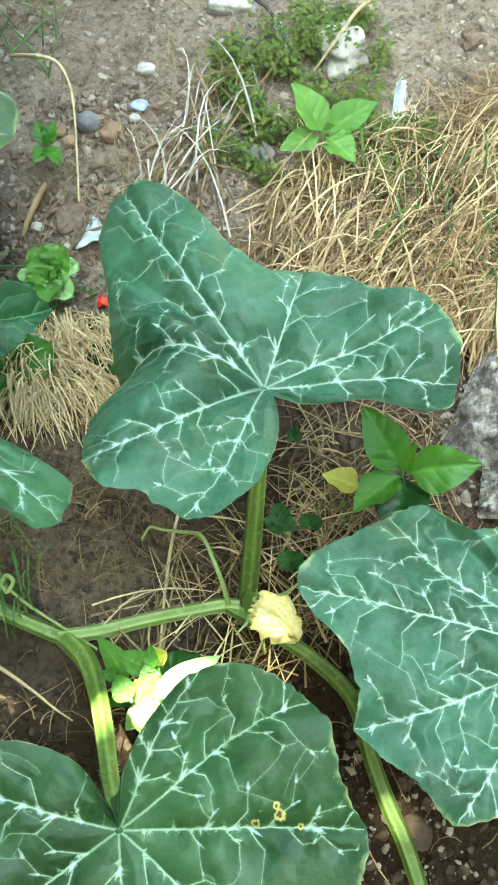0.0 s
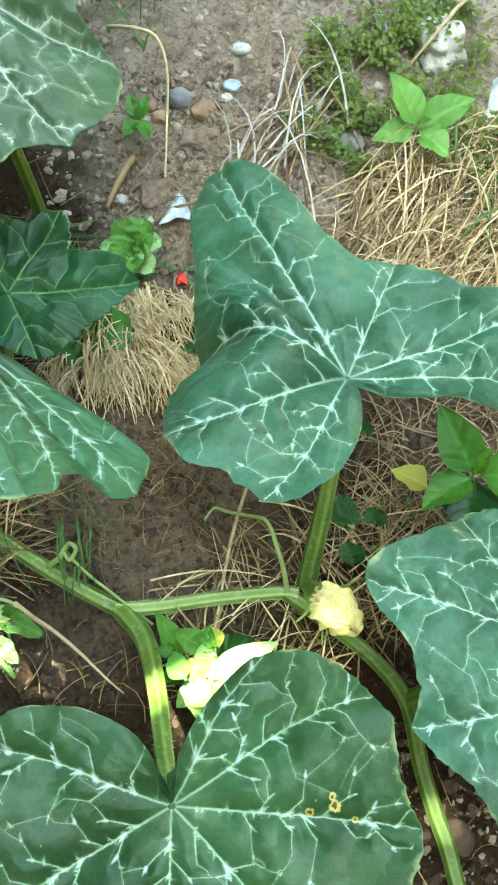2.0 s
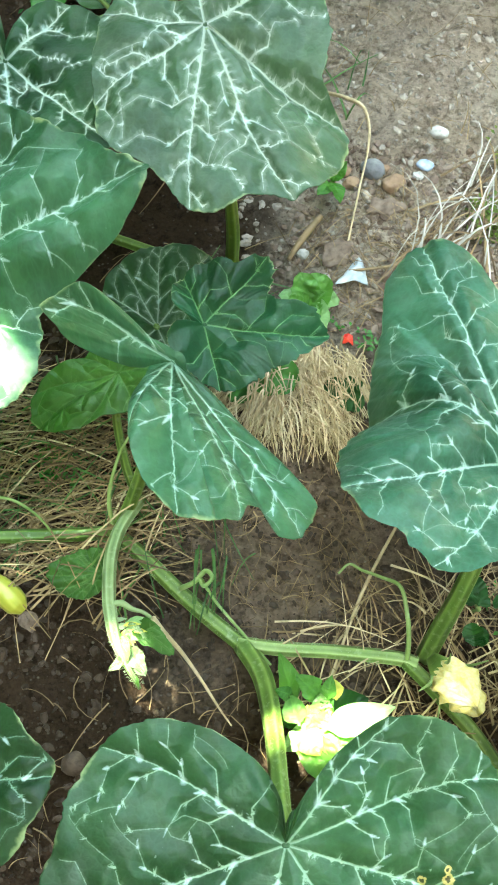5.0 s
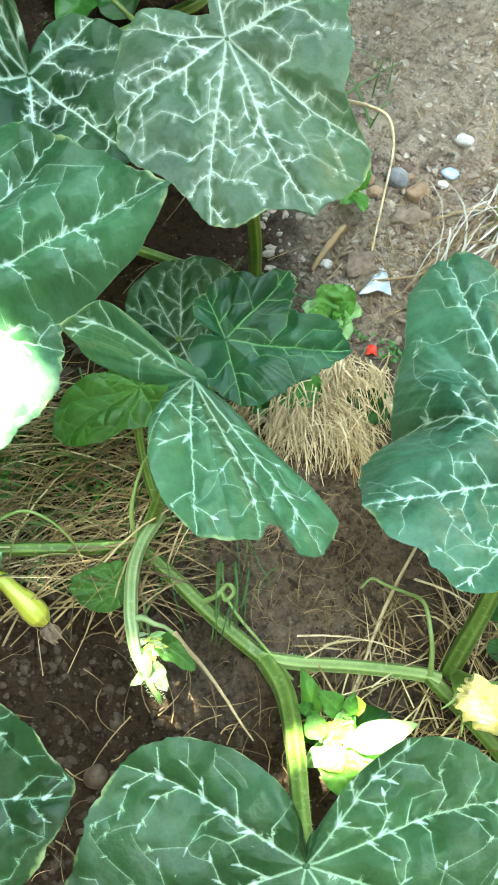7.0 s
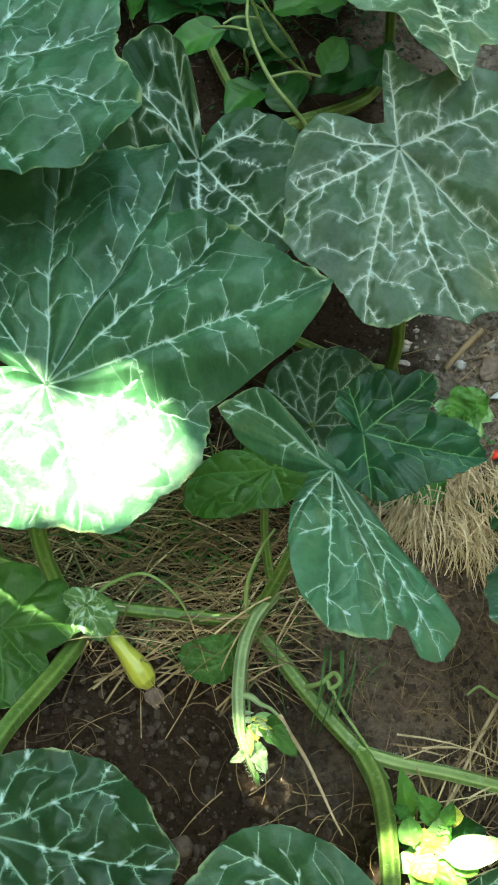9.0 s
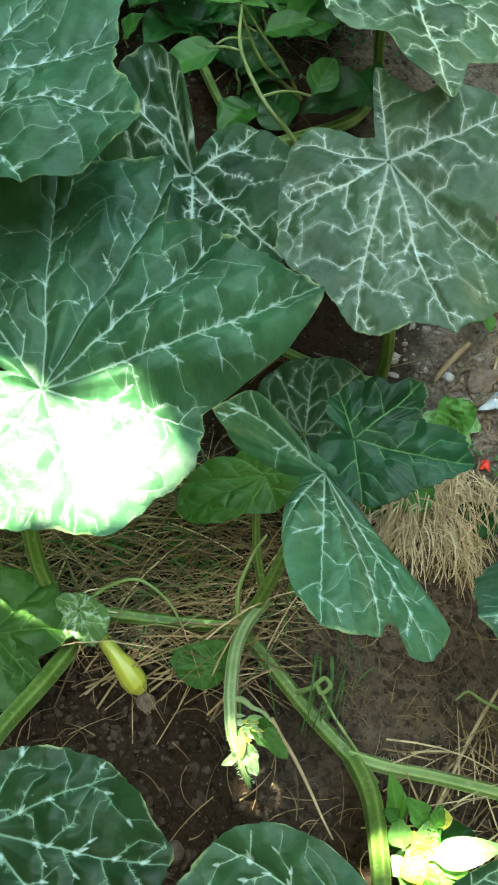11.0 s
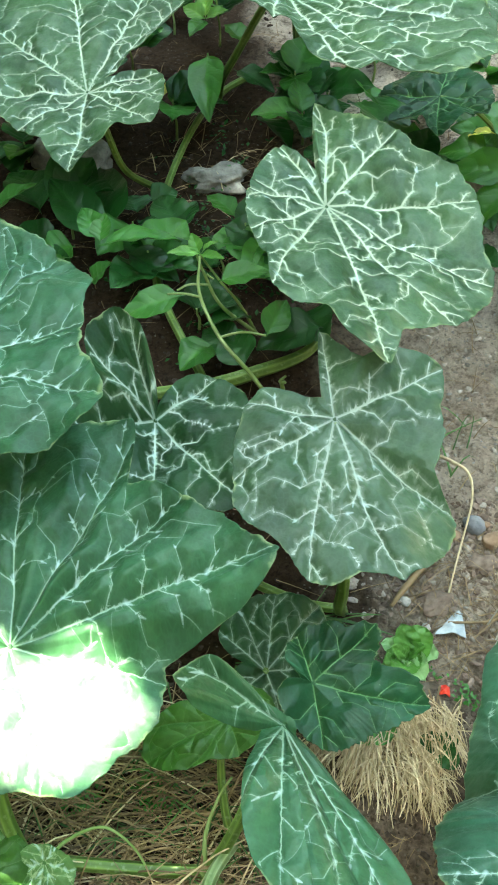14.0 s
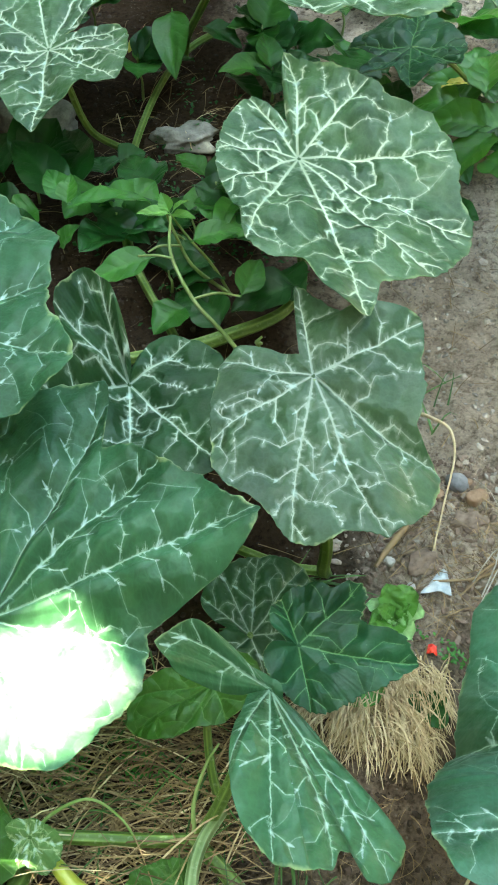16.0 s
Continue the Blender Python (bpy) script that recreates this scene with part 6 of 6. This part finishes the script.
MAT_AREA = ((0.225, 0.70), (0.28, 0.76), (0.345, 0.785), (0.42, 0.80), (0.53, 0.83), (0.56, 0.62), (0.43, 0.57), (0.36, 0.60), (0.28, 0.62))
WIDE_AREA = ((-0.42, 0.20), (0.45, 0.16), (0.50, 0.62), (0.25, 0.66), (-0.30, 0.66))
GRASS_AREA = ((-0.36, 0.43), (-0.05, 0.42), (-0.03, 0.53), (-0.10, 0.60), (-0.38, 0.60))
BACK_AREA = ((-0.70, 0.66), (0.20, 0.66), (0.55, 0.70), (0.55, 1.05), (0.25, 2.0), (-0.75, 2.0))
VINE_AREA = ((0.07, 0.40), (0.07, 0.33), (0.17, 0.33), (0.26, 0.36), (0.30, 0.45), (0.19, 0.47), (0.13, 0.45))
litter("straw", 79, ((0.20, 0.42), (0.35, 0.45), (0.37, 0.55), (0.24, 0.55)), 240, (0.02, 0.07), 60, 70, (0.0003, 0.0009), 0.012, STRAW_OLD, "old straw tangled round seedlings", bow=0.8)
SHADE_AREA = ((-0.44, 1.24), (-0.16, 1.16), (-0.06, 1.30), (-0.10, 1.50), (-0.40, 1.56))
litter("straw", 77, SHADE_AREA, 170, (0.02, 0.07), 60, 80, (0.0004, 0.0010), 0.006, STRAW_OLD, "thin old straw lying on shaded soil")
litter("dry_grass", 78, SHADE_AREA, 40, (0.03, 0.08), 90, 60, (0.0004, 0.0009), 0.020, STRAW_PALE, "bleached grass stalks among shaded weeds")
litter("straw", 1, MAT_AREA, 1500, (0.03, 0.15), 42, 34, (0.0004, 0.0012), 0.034, STRAW_GOLD, "tangled mat of dry golden straw on soil", bow=0.7, clump=0.5)
litter("straw", 2, MAT_AREA, 2700, (0.03, 0.10), 30, 70, (0.0003, 0.0008), 0.026, STRAW_OLD, "weathered brown straw under the mat", bow=1.2)
for seed, material, count, lift in ((3, STRAW_PALE, 620, 0.020), (33, STRAW_PALE, 520, 0.030), (34, STRAW_OLD, 260, 0.008)):
    for part_x, heading in ((0.010, -104), (0.045, -84), (0.080, -66)):
        litter("dry_grass", seed + int(part_x * 1000), ((part_x - 0.034, 0.632), (part_x, 0.655), (part_x + 0.030, 0.645), (part_x + 0.030, 0.575), (part_x + 0.008, 0.560), (part_x - 0.026, 0.575)),
               count * 2 // 3, (0.018, 0.058), heading, 20, (0.0004, 0.0010), lift, material, "combed tuft of pale dry grass on soil", "dry grass", 0.45, 0.25)
litter("dry_grass", 4, GRASS_AREA, 850, (0.04, 0.15), 15, 38, (0.0004, 0.0011), 0.030, STRAW_OLD, "matted dry grass beneath squash leaves", "dry grass")
litter("dry_grass", 14, GRASS_AREA, 150, (0.06, 0.15), 20, 30, (0.0005, 0.0012), 0.034, STRAW, "pale dry grass blades beneath squash leaves", "dry grass")
litter("straw", 21, ((0.34, 0.60), (0.44, 0.58), (0.55, 0.62), (0.54, 0.74), (0.42, 0.72)), 900, (0.02, 0.07), 30, 90, (0.0003, 0.0008), 0.034, STRAW_RED, "tangled reddish brown straw in the mat", bow=2.2, clump=0.4)
litter("straw", 5, WIDE_AREA, 1300, (0.012, 0.06), 60, 75, (0.0002, 0.0007), 0.010, STRAW_OLD, "scattered brown plant litter on soil", clump=0.6, bow=1.3)
litter("straw", 36, VINE_AREA, 200, (0.03, 0.08), 60, 60, (0.0004, 0.0009), 0.012, STRAW_OLD, "dull dry litter round the vine")
litter("straw", 6, VINE_AREA, 80, (0.03, 0.10), 60, 45, (0.0005, 0.0011), 0.022, STRAW, "golden straw scattered round the vine")
litter("straw", 7, BACK_AREA, 1500, (0.012, 0.06), 60, 80, (0.0003, 0.0008), 0.008, STRAW_OLD, "sparse dry plant litter on soil", clump=0.7)
litter("dry_grass", 8, ((0.14, 0.77), (0.21, 0.76), (0.29, 0.90), (0.25, 0.93)), 26, (0.06, 0.17), 62, 24, (0.0006, 0.0015), 0.030, STRAW_OLD, "bundle of long grey dry grass stalks", "dry grass")
litter("dry_grass", 28, ((0.14, 0.77), (0.21, 0.76), (0.29, 0.90), (0.25, 0.93)), 30, (0.05, 0.15), 60, 26, (0.0006, 0.0013), 0.034, STRAW_GREY, "bundle of long pale grey dry grass stalks", "dry grass", bow=0.5)
litter("root_hairs", 9, ((0.00, 0.42), (0.13, 0.42), (0.13, 0.52), (0.01, 0.53)), 210, (0.008, 0.032), -75, 45, (0.0002, 0.0004), 0.005, STRAW_OLD, "fine dry roots on a mound of soil", "roots", bow=1.2)
litter("straw", 10, ((0.05, 0.70), (0.14, 0.70), (0.20, 0.80), (0.12, 0.86), (0.05, 0.80)), 260, (0.01, 0.05), 30, 80, (0.0003, 0.0007), 0.006, STRAW_OLD, "short brown litter on soil")
litter("grass", 11, ((0.40, 0.60), (0.52, 0.62), (0.50, 0.76), (0.33, 0.78), (0.34, 0.70)), 170, (0.03, 0.08), 70, 35, (0.0006, 0.0014), 0.035, GRASS, "thin green grass growing through straw", "grass")
litter("grass", 12, ((0.03, 0.92), (0.10, 0.92), (0.12, 1.00), (0.03, 1.02)), 12, (0.03, 0.08), 60, 40, (0.0006, 0.0014), 0.03, GRASS, "thin tuft of green grass on soil", "grass")
litter("grass", 13, ((-0.10, 0.62), (0.01, 0.66), (0.02, 0.72), (-0.06, 0.72)), 160, (0.04, 0.10), 10, 30, (0.0006, 0.0014), 0.025, GRASS, "green grass blades beneath squash leaves", "grass")
litter("grass", 16, GRASS_AREA, 150, (0.04, 0.11), 20, 45, (0.0005, 0.0012), 0.035, GRASS, "green grass blades beneath squash leaves", "grass")
litter("grass", 15, ((0.03, 0.44), (0.0, 0.41), (-0.02, 0.45), (0.01, 0.48)), 15, (0.03, 0.07), -84, 14, (0.0006, 0.0013), 0.04, GRASS, "green grass blades beside the vine", "grass")


def small_leaves(name, seed, poly, count, size, lift, material, label, clump=0.35):
    rng = random.Random(seed)
    verts, faces = [], []
    cx, cy = sum(p[0] for p in poly) / len(poly), sum(p[1] for p in poly) / len(poly)
    rx, ry = max(abs(p[0] - cx) for p in poly), max(abs(p[1] - cy) for p in poly)
    for x, y in scatter(rng, poly, count):
        if math.hypot((x - cx) / rx, (y - cy) / ry) + 0.8 * noise.noise((x * 17, y * 17, seed + 5)) > rng.uniform(0.55, 1.0):
            continue
        if noise.noise((x * 26, y * 26, seed)) < clump - 0.45 + rng.uniform(-0.2, 0.2):
            continue
        z = ground_height(x, y) + rng.uniform(0.001, lift)
        a, s = rng.uniform(0, 2 * math.pi), rng.uniform(*size)
        t = rng.uniform(-0.5, 0.7)
        c, d = math.cos(a), math.sin(a)
        b = len(verts)
        for u, v, w in ((0, 0, 0), (0.5, 0.32, 0.10), (1, 0, 0.0), (0.5, -0.32, 0.10), (0.5, 0, -0.03)):
            verts.append((x + (u * c - v * d) * s, y + (u * d + v * c) * s, z + (u * t + w) * s))
        faces += [(b, b + 4, b + 1), (b + 1, b + 4, b + 2), (b + 2, b + 4, b + 3), (b + 3, b + 4, b)]
    ob = mesh_object(name, np.array(verts), np.array(faces), material)
    return tagged(ob, label, "ground weed", kind="stuff")


small_leaves("creeping_weed", 1, ((0.20, 0.76), (0.20, 0.94), (0.31, 0.95), (0.41, 0.93), (0.40, 0.76)), 15000, (0.003, 0.0075), 0.026, MOSS, "mat of tiny creeping green weeds on soil", 0.42)
small_leaves("creeping_weed", 2, ((0.32, 0.69), (0.34, 0.80), (0.45, 0.80), (0.42, 0.69)), 4200, (0.003, 0.006), 0.034, MOSS, "mat of tiny creeping green weeds in straw", 0.45)
small_leaves("creeping_weed", 3, ((-0.26, 0.49), (-0.10, 0.50), (-0.11, 0.57), (-0.27, 0.57)), 2200, (0.003, 0.007), 0.02, WEED, "tiny green weeds under squash leaves", 0.35)
small_leaves("creeping_weed", 4, ((0.03, 0.71), (0.10, 0.70), (0.14, 0.66), (0.10, 0.65), (0.03, 0.68)), 600, (0.003, 0.006), 0.010, WEED, "tiny green weeds on soil", 0.4)
small_leaves("creeping_weed", 5, ((0.18, 0.42), (0.26, 0.42), (0.27, 0.47), (0.19, 0.47)), 500, (0.004, 0.008), 0.012, WEED, "tiny green weeds under squash leaves", 0.45)
small_leaves("creeping_weed", 6, ((-0.42, 1.05), (-0.05, 0.98), (0.0, 1.55), (-0.40, 1.62)), 2600, (0.004, 0.010), 0.02, WEED_SHADE, "small dark weeds on shaded soil", 0.5)


def gravel(name, seed, poly, count, size, material, label, sunk=0.3):
    rng = random.Random(seed)
    g = 1.618
    base = [Vector(v).normalized() for v in ((-1, g, 0), (1, g, 0), (-1, -g, 0), (1, -g, 0), (0, -1, g), (0, 1, g), (0, -1, -g), (0, 1, -g), (g, 0, -1), (g, 0, 1), (-g, 0, -1), (-g, 0, 1))]
    tris = ((0, 11, 5), (0, 5, 1), (0, 1, 7), (0, 7, 10), (0, 10, 11), (1, 5, 9), (5, 11, 4), (11, 10, 2), (10, 7, 6), (7, 1, 8),
            (3, 9, 4), (3, 4, 2), (3, 2, 6), (3, 6, 8), (3, 8, 9), (4, 9, 5), (2, 4, 11), (6, 2, 10), (8, 6, 7), (9, 8, 1))
    verts, faces = [], []
    for x, y in scatter(rng, poly, count):
        s = size[0] + (size[1] - size[0]) * rng.random() ** 3
        turn = Euler((rng.uniform(0, 6), rng.uniform(0, 6), rng.uniform(0, 6))).to_matrix()
        b = len(verts)
        grow = Vector((rng.uniform(0.7, 1.35), rng.uniform(0.6, 1.1), rng.uniform(0.35, 0.8)))
        pts = [turn @ Vector((v.x * grow.x, v.y * grow.y, v.z * grow.z)) * s * rng.uniform(0.66, 1.2) for v in base]
        z = ground_height(x, y) + s * sunk
        verts += [(x + q.x, y + q.y, z + q.z * 0.7) for q in pts]
        faces += [tuple(b + i for i in t) for t in tris]
    ob = mesh_object(name, np.array(verts), np.array(faces), material, smooth=name != "crumbs")
    return tagged(ob, label, "gravel", kind="stuff")


gravel("gravel", 1, ((0.05, 0.76), (0.55, 0.72), (0.56, 1.06), (0.30, 2.0), (-0.02, 2.0), (0.0, 1.0)), 3000, (0.0008, 0.0042), GRAVEL, "fine mixed grit lying on soil")
gravel("gravel", 2, WIDE_AREA, 600, (0.0007, 0.0034), STONE_DARK, "fine grit and crumbs on soil")
gravel("rubble", 3, ((0.33, 0.58), (0.45, 0.58), (0.45, 0.40), (0.35, 0.44), (0.335, 0.50)), 300, (0.002, 0.008), GRAVEL, "pale broken rubble at the bed's edge", -0.1)


def build_concrete(place, size, turn):
    """A broken piece of old concrete, half sunk, its stones standing out of the worn face."""
    lump = empty("broken_concrete", "weathered broken concrete lump with pale stones beside the bed", "concrete", place=(place[0], place[1], 0))
    rng = random.Random(17)
    n = 46
    verts, faces = [], []
    for i in range(n + 1):
        for j in range(n + 1):
            u, v = i / n * 2 - 1, j / n * 2 - 1
            edge = max(abs(u), abs(v)) + 0.10 * noise.noise((u * 3, v * 3, 1.0))
            z = size[2] * (1 - max(0.0, edge - 0.72) * 3.2) + 0.013 * noise.noise((u * 4, v * 4, 4.0)) + 0.003 * noise.noise((u * 15, v * 15, 2.0))
            verts.append((u * size[0], v * size[1], z))
    for i in range(n):
        for j in range(n):
            a = i * (n + 1) + j
            faces.append((a, a + n + 1, a + n + 2, a + 1))
    c, d = math.cos(radians(turn)), math.sin(radians(turn))
    spin = np.array(((c, -d, 0), (d, c, 0), (0, 0, 1)))
    verts = np.array(verts)
    mesh_object("body", verts @ spin.T, np.array(faces), CONCRETE, lump).location = origin(lump) * 0 + Vector((place[0], place[1], 0))
    for k in range(20):
        x, y = rng.uniform(-0.9, 0.9), rng.uniform(-0.9, 0.9)
        p = verts[int((x + 1) / 2 * n) * (n + 1) + int((y + 1) / 2 * n)]
        r = rng.uniform(0.0015, 0.0048)
        low = [(rng.uniform(0.75, 1.2) * r, a * 0.8976) for a in range(7)]
        ring = [(p[0] + q * math.cos(a), p[1] + q * math.sin(a), p[2] - 0.001) for q, a in low]
        ring += [(p[0] + 0.6 * q * math.cos(a), p[1] + 0.6 * q * math.sin(a), p[2] + r * rng.uniform(0.2, 0.4)) for q, a in low]
        sides = [(a, (a + 1) % 7, 7 + (a + 1) % 7, 7 + a) for a in range(7)] + [tuple(range(7, 14))]
        mesh_object("stone", np.array(ring) @ spin.T, sides, STONE_CHIP, lump, smooth=False).location = Vector((place[0], place[1], 0))


build_concrete((0.408, 0.512), (0.050, 0.036, 0.022), 55)
build_concrete((0.408, 0.440), (0.038, 0.026, 0.016), -20)
DRY_AREA = ((0.0, 0.70), (0.55, 0.72), (0.56, 1.06), (0.30, 2.0), (-0.02, 2.0), (0.0, 1.0), (-0.03, 0.80))
gravel("crumbs", 6, DRY_AREA, 6500, (0.001, 0.0065), CRUMB_DRY, "loose crumbs of dry grey-brown soil", 0.0)
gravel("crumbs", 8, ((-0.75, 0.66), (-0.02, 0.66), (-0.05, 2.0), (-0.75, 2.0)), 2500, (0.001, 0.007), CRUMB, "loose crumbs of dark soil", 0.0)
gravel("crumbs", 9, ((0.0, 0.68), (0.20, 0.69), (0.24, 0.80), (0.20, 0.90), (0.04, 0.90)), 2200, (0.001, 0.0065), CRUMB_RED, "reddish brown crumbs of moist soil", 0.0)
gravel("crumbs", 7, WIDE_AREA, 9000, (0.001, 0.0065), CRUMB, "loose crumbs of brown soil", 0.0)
gravel("gravel", 4, ((0.20, 0.14), (0.30, 0.14), (0.29, 0.28), (0.21, 0.28)), 260, (0.001, 0.005), GRAVEL, "pale grit on dark soil")
gravel("gravel", 5, ((0.08, 0.78), (0.55, 0.76), (0.55, 1.05), (0.25, 2.0), (0.06, 2.0)), 80, (0.0015, 0.005), STONE_PALE, "scattered pale stone chips on soil", 0.1)


# ---- unseen tree added to shade the bed ----
def build_shade_tree():
    tree = empty("tree", "unseen leafy tree added to shade the bed", "tree", place=(-1.9, 2.6, 0))
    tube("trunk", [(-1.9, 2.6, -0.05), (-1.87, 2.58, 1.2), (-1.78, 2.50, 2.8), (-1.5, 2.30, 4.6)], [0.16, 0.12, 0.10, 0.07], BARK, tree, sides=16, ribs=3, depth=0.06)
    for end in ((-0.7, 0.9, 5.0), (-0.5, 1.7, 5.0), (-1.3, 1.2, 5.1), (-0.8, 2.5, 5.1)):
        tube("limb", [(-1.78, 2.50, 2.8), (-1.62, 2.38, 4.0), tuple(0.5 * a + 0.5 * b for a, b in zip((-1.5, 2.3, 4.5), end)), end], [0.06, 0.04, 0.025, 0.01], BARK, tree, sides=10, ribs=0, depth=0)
    # crown gaps aimed to put sun flecks on the bed: places and their width
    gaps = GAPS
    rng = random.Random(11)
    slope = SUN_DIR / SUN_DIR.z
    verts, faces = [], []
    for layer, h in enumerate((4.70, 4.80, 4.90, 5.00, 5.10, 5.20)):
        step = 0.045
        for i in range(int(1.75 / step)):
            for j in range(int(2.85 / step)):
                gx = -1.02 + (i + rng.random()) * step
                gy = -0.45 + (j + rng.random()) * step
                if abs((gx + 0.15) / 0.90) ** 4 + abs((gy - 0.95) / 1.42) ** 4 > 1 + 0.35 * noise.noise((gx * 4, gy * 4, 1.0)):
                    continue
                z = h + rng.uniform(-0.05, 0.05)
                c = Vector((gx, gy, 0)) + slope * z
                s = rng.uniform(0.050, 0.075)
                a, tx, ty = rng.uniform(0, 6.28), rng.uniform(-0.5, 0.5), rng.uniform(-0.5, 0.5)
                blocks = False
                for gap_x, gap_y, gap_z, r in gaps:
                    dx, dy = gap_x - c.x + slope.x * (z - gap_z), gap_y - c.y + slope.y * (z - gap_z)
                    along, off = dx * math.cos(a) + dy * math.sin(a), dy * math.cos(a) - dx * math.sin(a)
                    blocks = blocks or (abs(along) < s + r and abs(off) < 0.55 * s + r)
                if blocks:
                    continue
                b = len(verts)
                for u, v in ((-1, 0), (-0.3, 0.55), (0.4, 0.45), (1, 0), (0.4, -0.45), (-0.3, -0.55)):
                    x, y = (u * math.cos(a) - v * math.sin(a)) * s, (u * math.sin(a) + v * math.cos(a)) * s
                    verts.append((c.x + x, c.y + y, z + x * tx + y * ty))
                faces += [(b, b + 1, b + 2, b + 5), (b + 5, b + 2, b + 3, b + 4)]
    for x0, y0, z0, turn, s in SUN_BLOCKERS:
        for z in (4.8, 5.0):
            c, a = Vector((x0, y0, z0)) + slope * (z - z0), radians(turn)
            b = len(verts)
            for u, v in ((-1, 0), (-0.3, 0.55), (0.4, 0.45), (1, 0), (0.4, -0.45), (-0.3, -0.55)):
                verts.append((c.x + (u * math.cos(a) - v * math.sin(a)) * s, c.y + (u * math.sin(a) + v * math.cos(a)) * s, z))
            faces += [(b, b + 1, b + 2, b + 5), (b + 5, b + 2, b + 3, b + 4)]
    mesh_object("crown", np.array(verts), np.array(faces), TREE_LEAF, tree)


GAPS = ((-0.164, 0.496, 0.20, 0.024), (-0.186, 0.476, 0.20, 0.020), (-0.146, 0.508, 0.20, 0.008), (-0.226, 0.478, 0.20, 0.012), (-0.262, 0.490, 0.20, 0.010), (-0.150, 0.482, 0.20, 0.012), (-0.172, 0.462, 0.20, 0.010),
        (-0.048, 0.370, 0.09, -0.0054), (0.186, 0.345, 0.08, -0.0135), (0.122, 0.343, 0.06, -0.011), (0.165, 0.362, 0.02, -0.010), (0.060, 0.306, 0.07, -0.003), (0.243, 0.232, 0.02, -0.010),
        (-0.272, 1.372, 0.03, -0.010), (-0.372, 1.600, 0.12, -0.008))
# added crown leaves that block stray sun beside the widest gap: place, heading, length
SUN_BLOCKERS = ((-0.106, 0.485, 0.20, 60, 0.065), (-0.060, 0.500, 0.20, 60, 0.065), (-0.139, 0.449, 0.20, 42, 0.055), (-0.185, 0.429, 0.20, 0, 0.06))
build_shade_tree()


# ---- unseen plain walls added to block low sky light ----
def blocking_wall(name, x0, y0, x1, y1, height):
    lo, hi = Vector((min(x0, x1), min(y0, y1), -0.1)), Vector((max(x0, x1), max(y0, y1), height))
    bm = bmesh.new()
    bmesh.ops.create_cube(bm, size=1.0)
    for v in bm.verts:
        v.co = Vector((lo[i] + (v.co[i] + 0.5) * (hi[i] - lo[i]) for i in range(3)))
    bmesh.ops.bevel(bm, geom=bm.edges[:], offset=0.01, segments=1, affect="EDGES")
    me = bpy.data.meshes.new(name)
    bm.to_mesh(me)
    bm.free()
    me.materials.append(WALL)
    tagged(new(name, me), "unseen plain dark wall added to block side light", "wall", kind="structure")


blocking_wall("wall_north", -2.4, 4.6, 2.2, 4.7, 4.0)
blocking_wall("wall_south", -2.4, -0.95, 2.2, -0.85, 3.8)
blocking_wall("wall_west", -2.5, -0.95, -2.4, 4.7, 5.5)
blocking_wall("wall_east", 2.2, -0.95, 2.3, 4.7, 3.0)
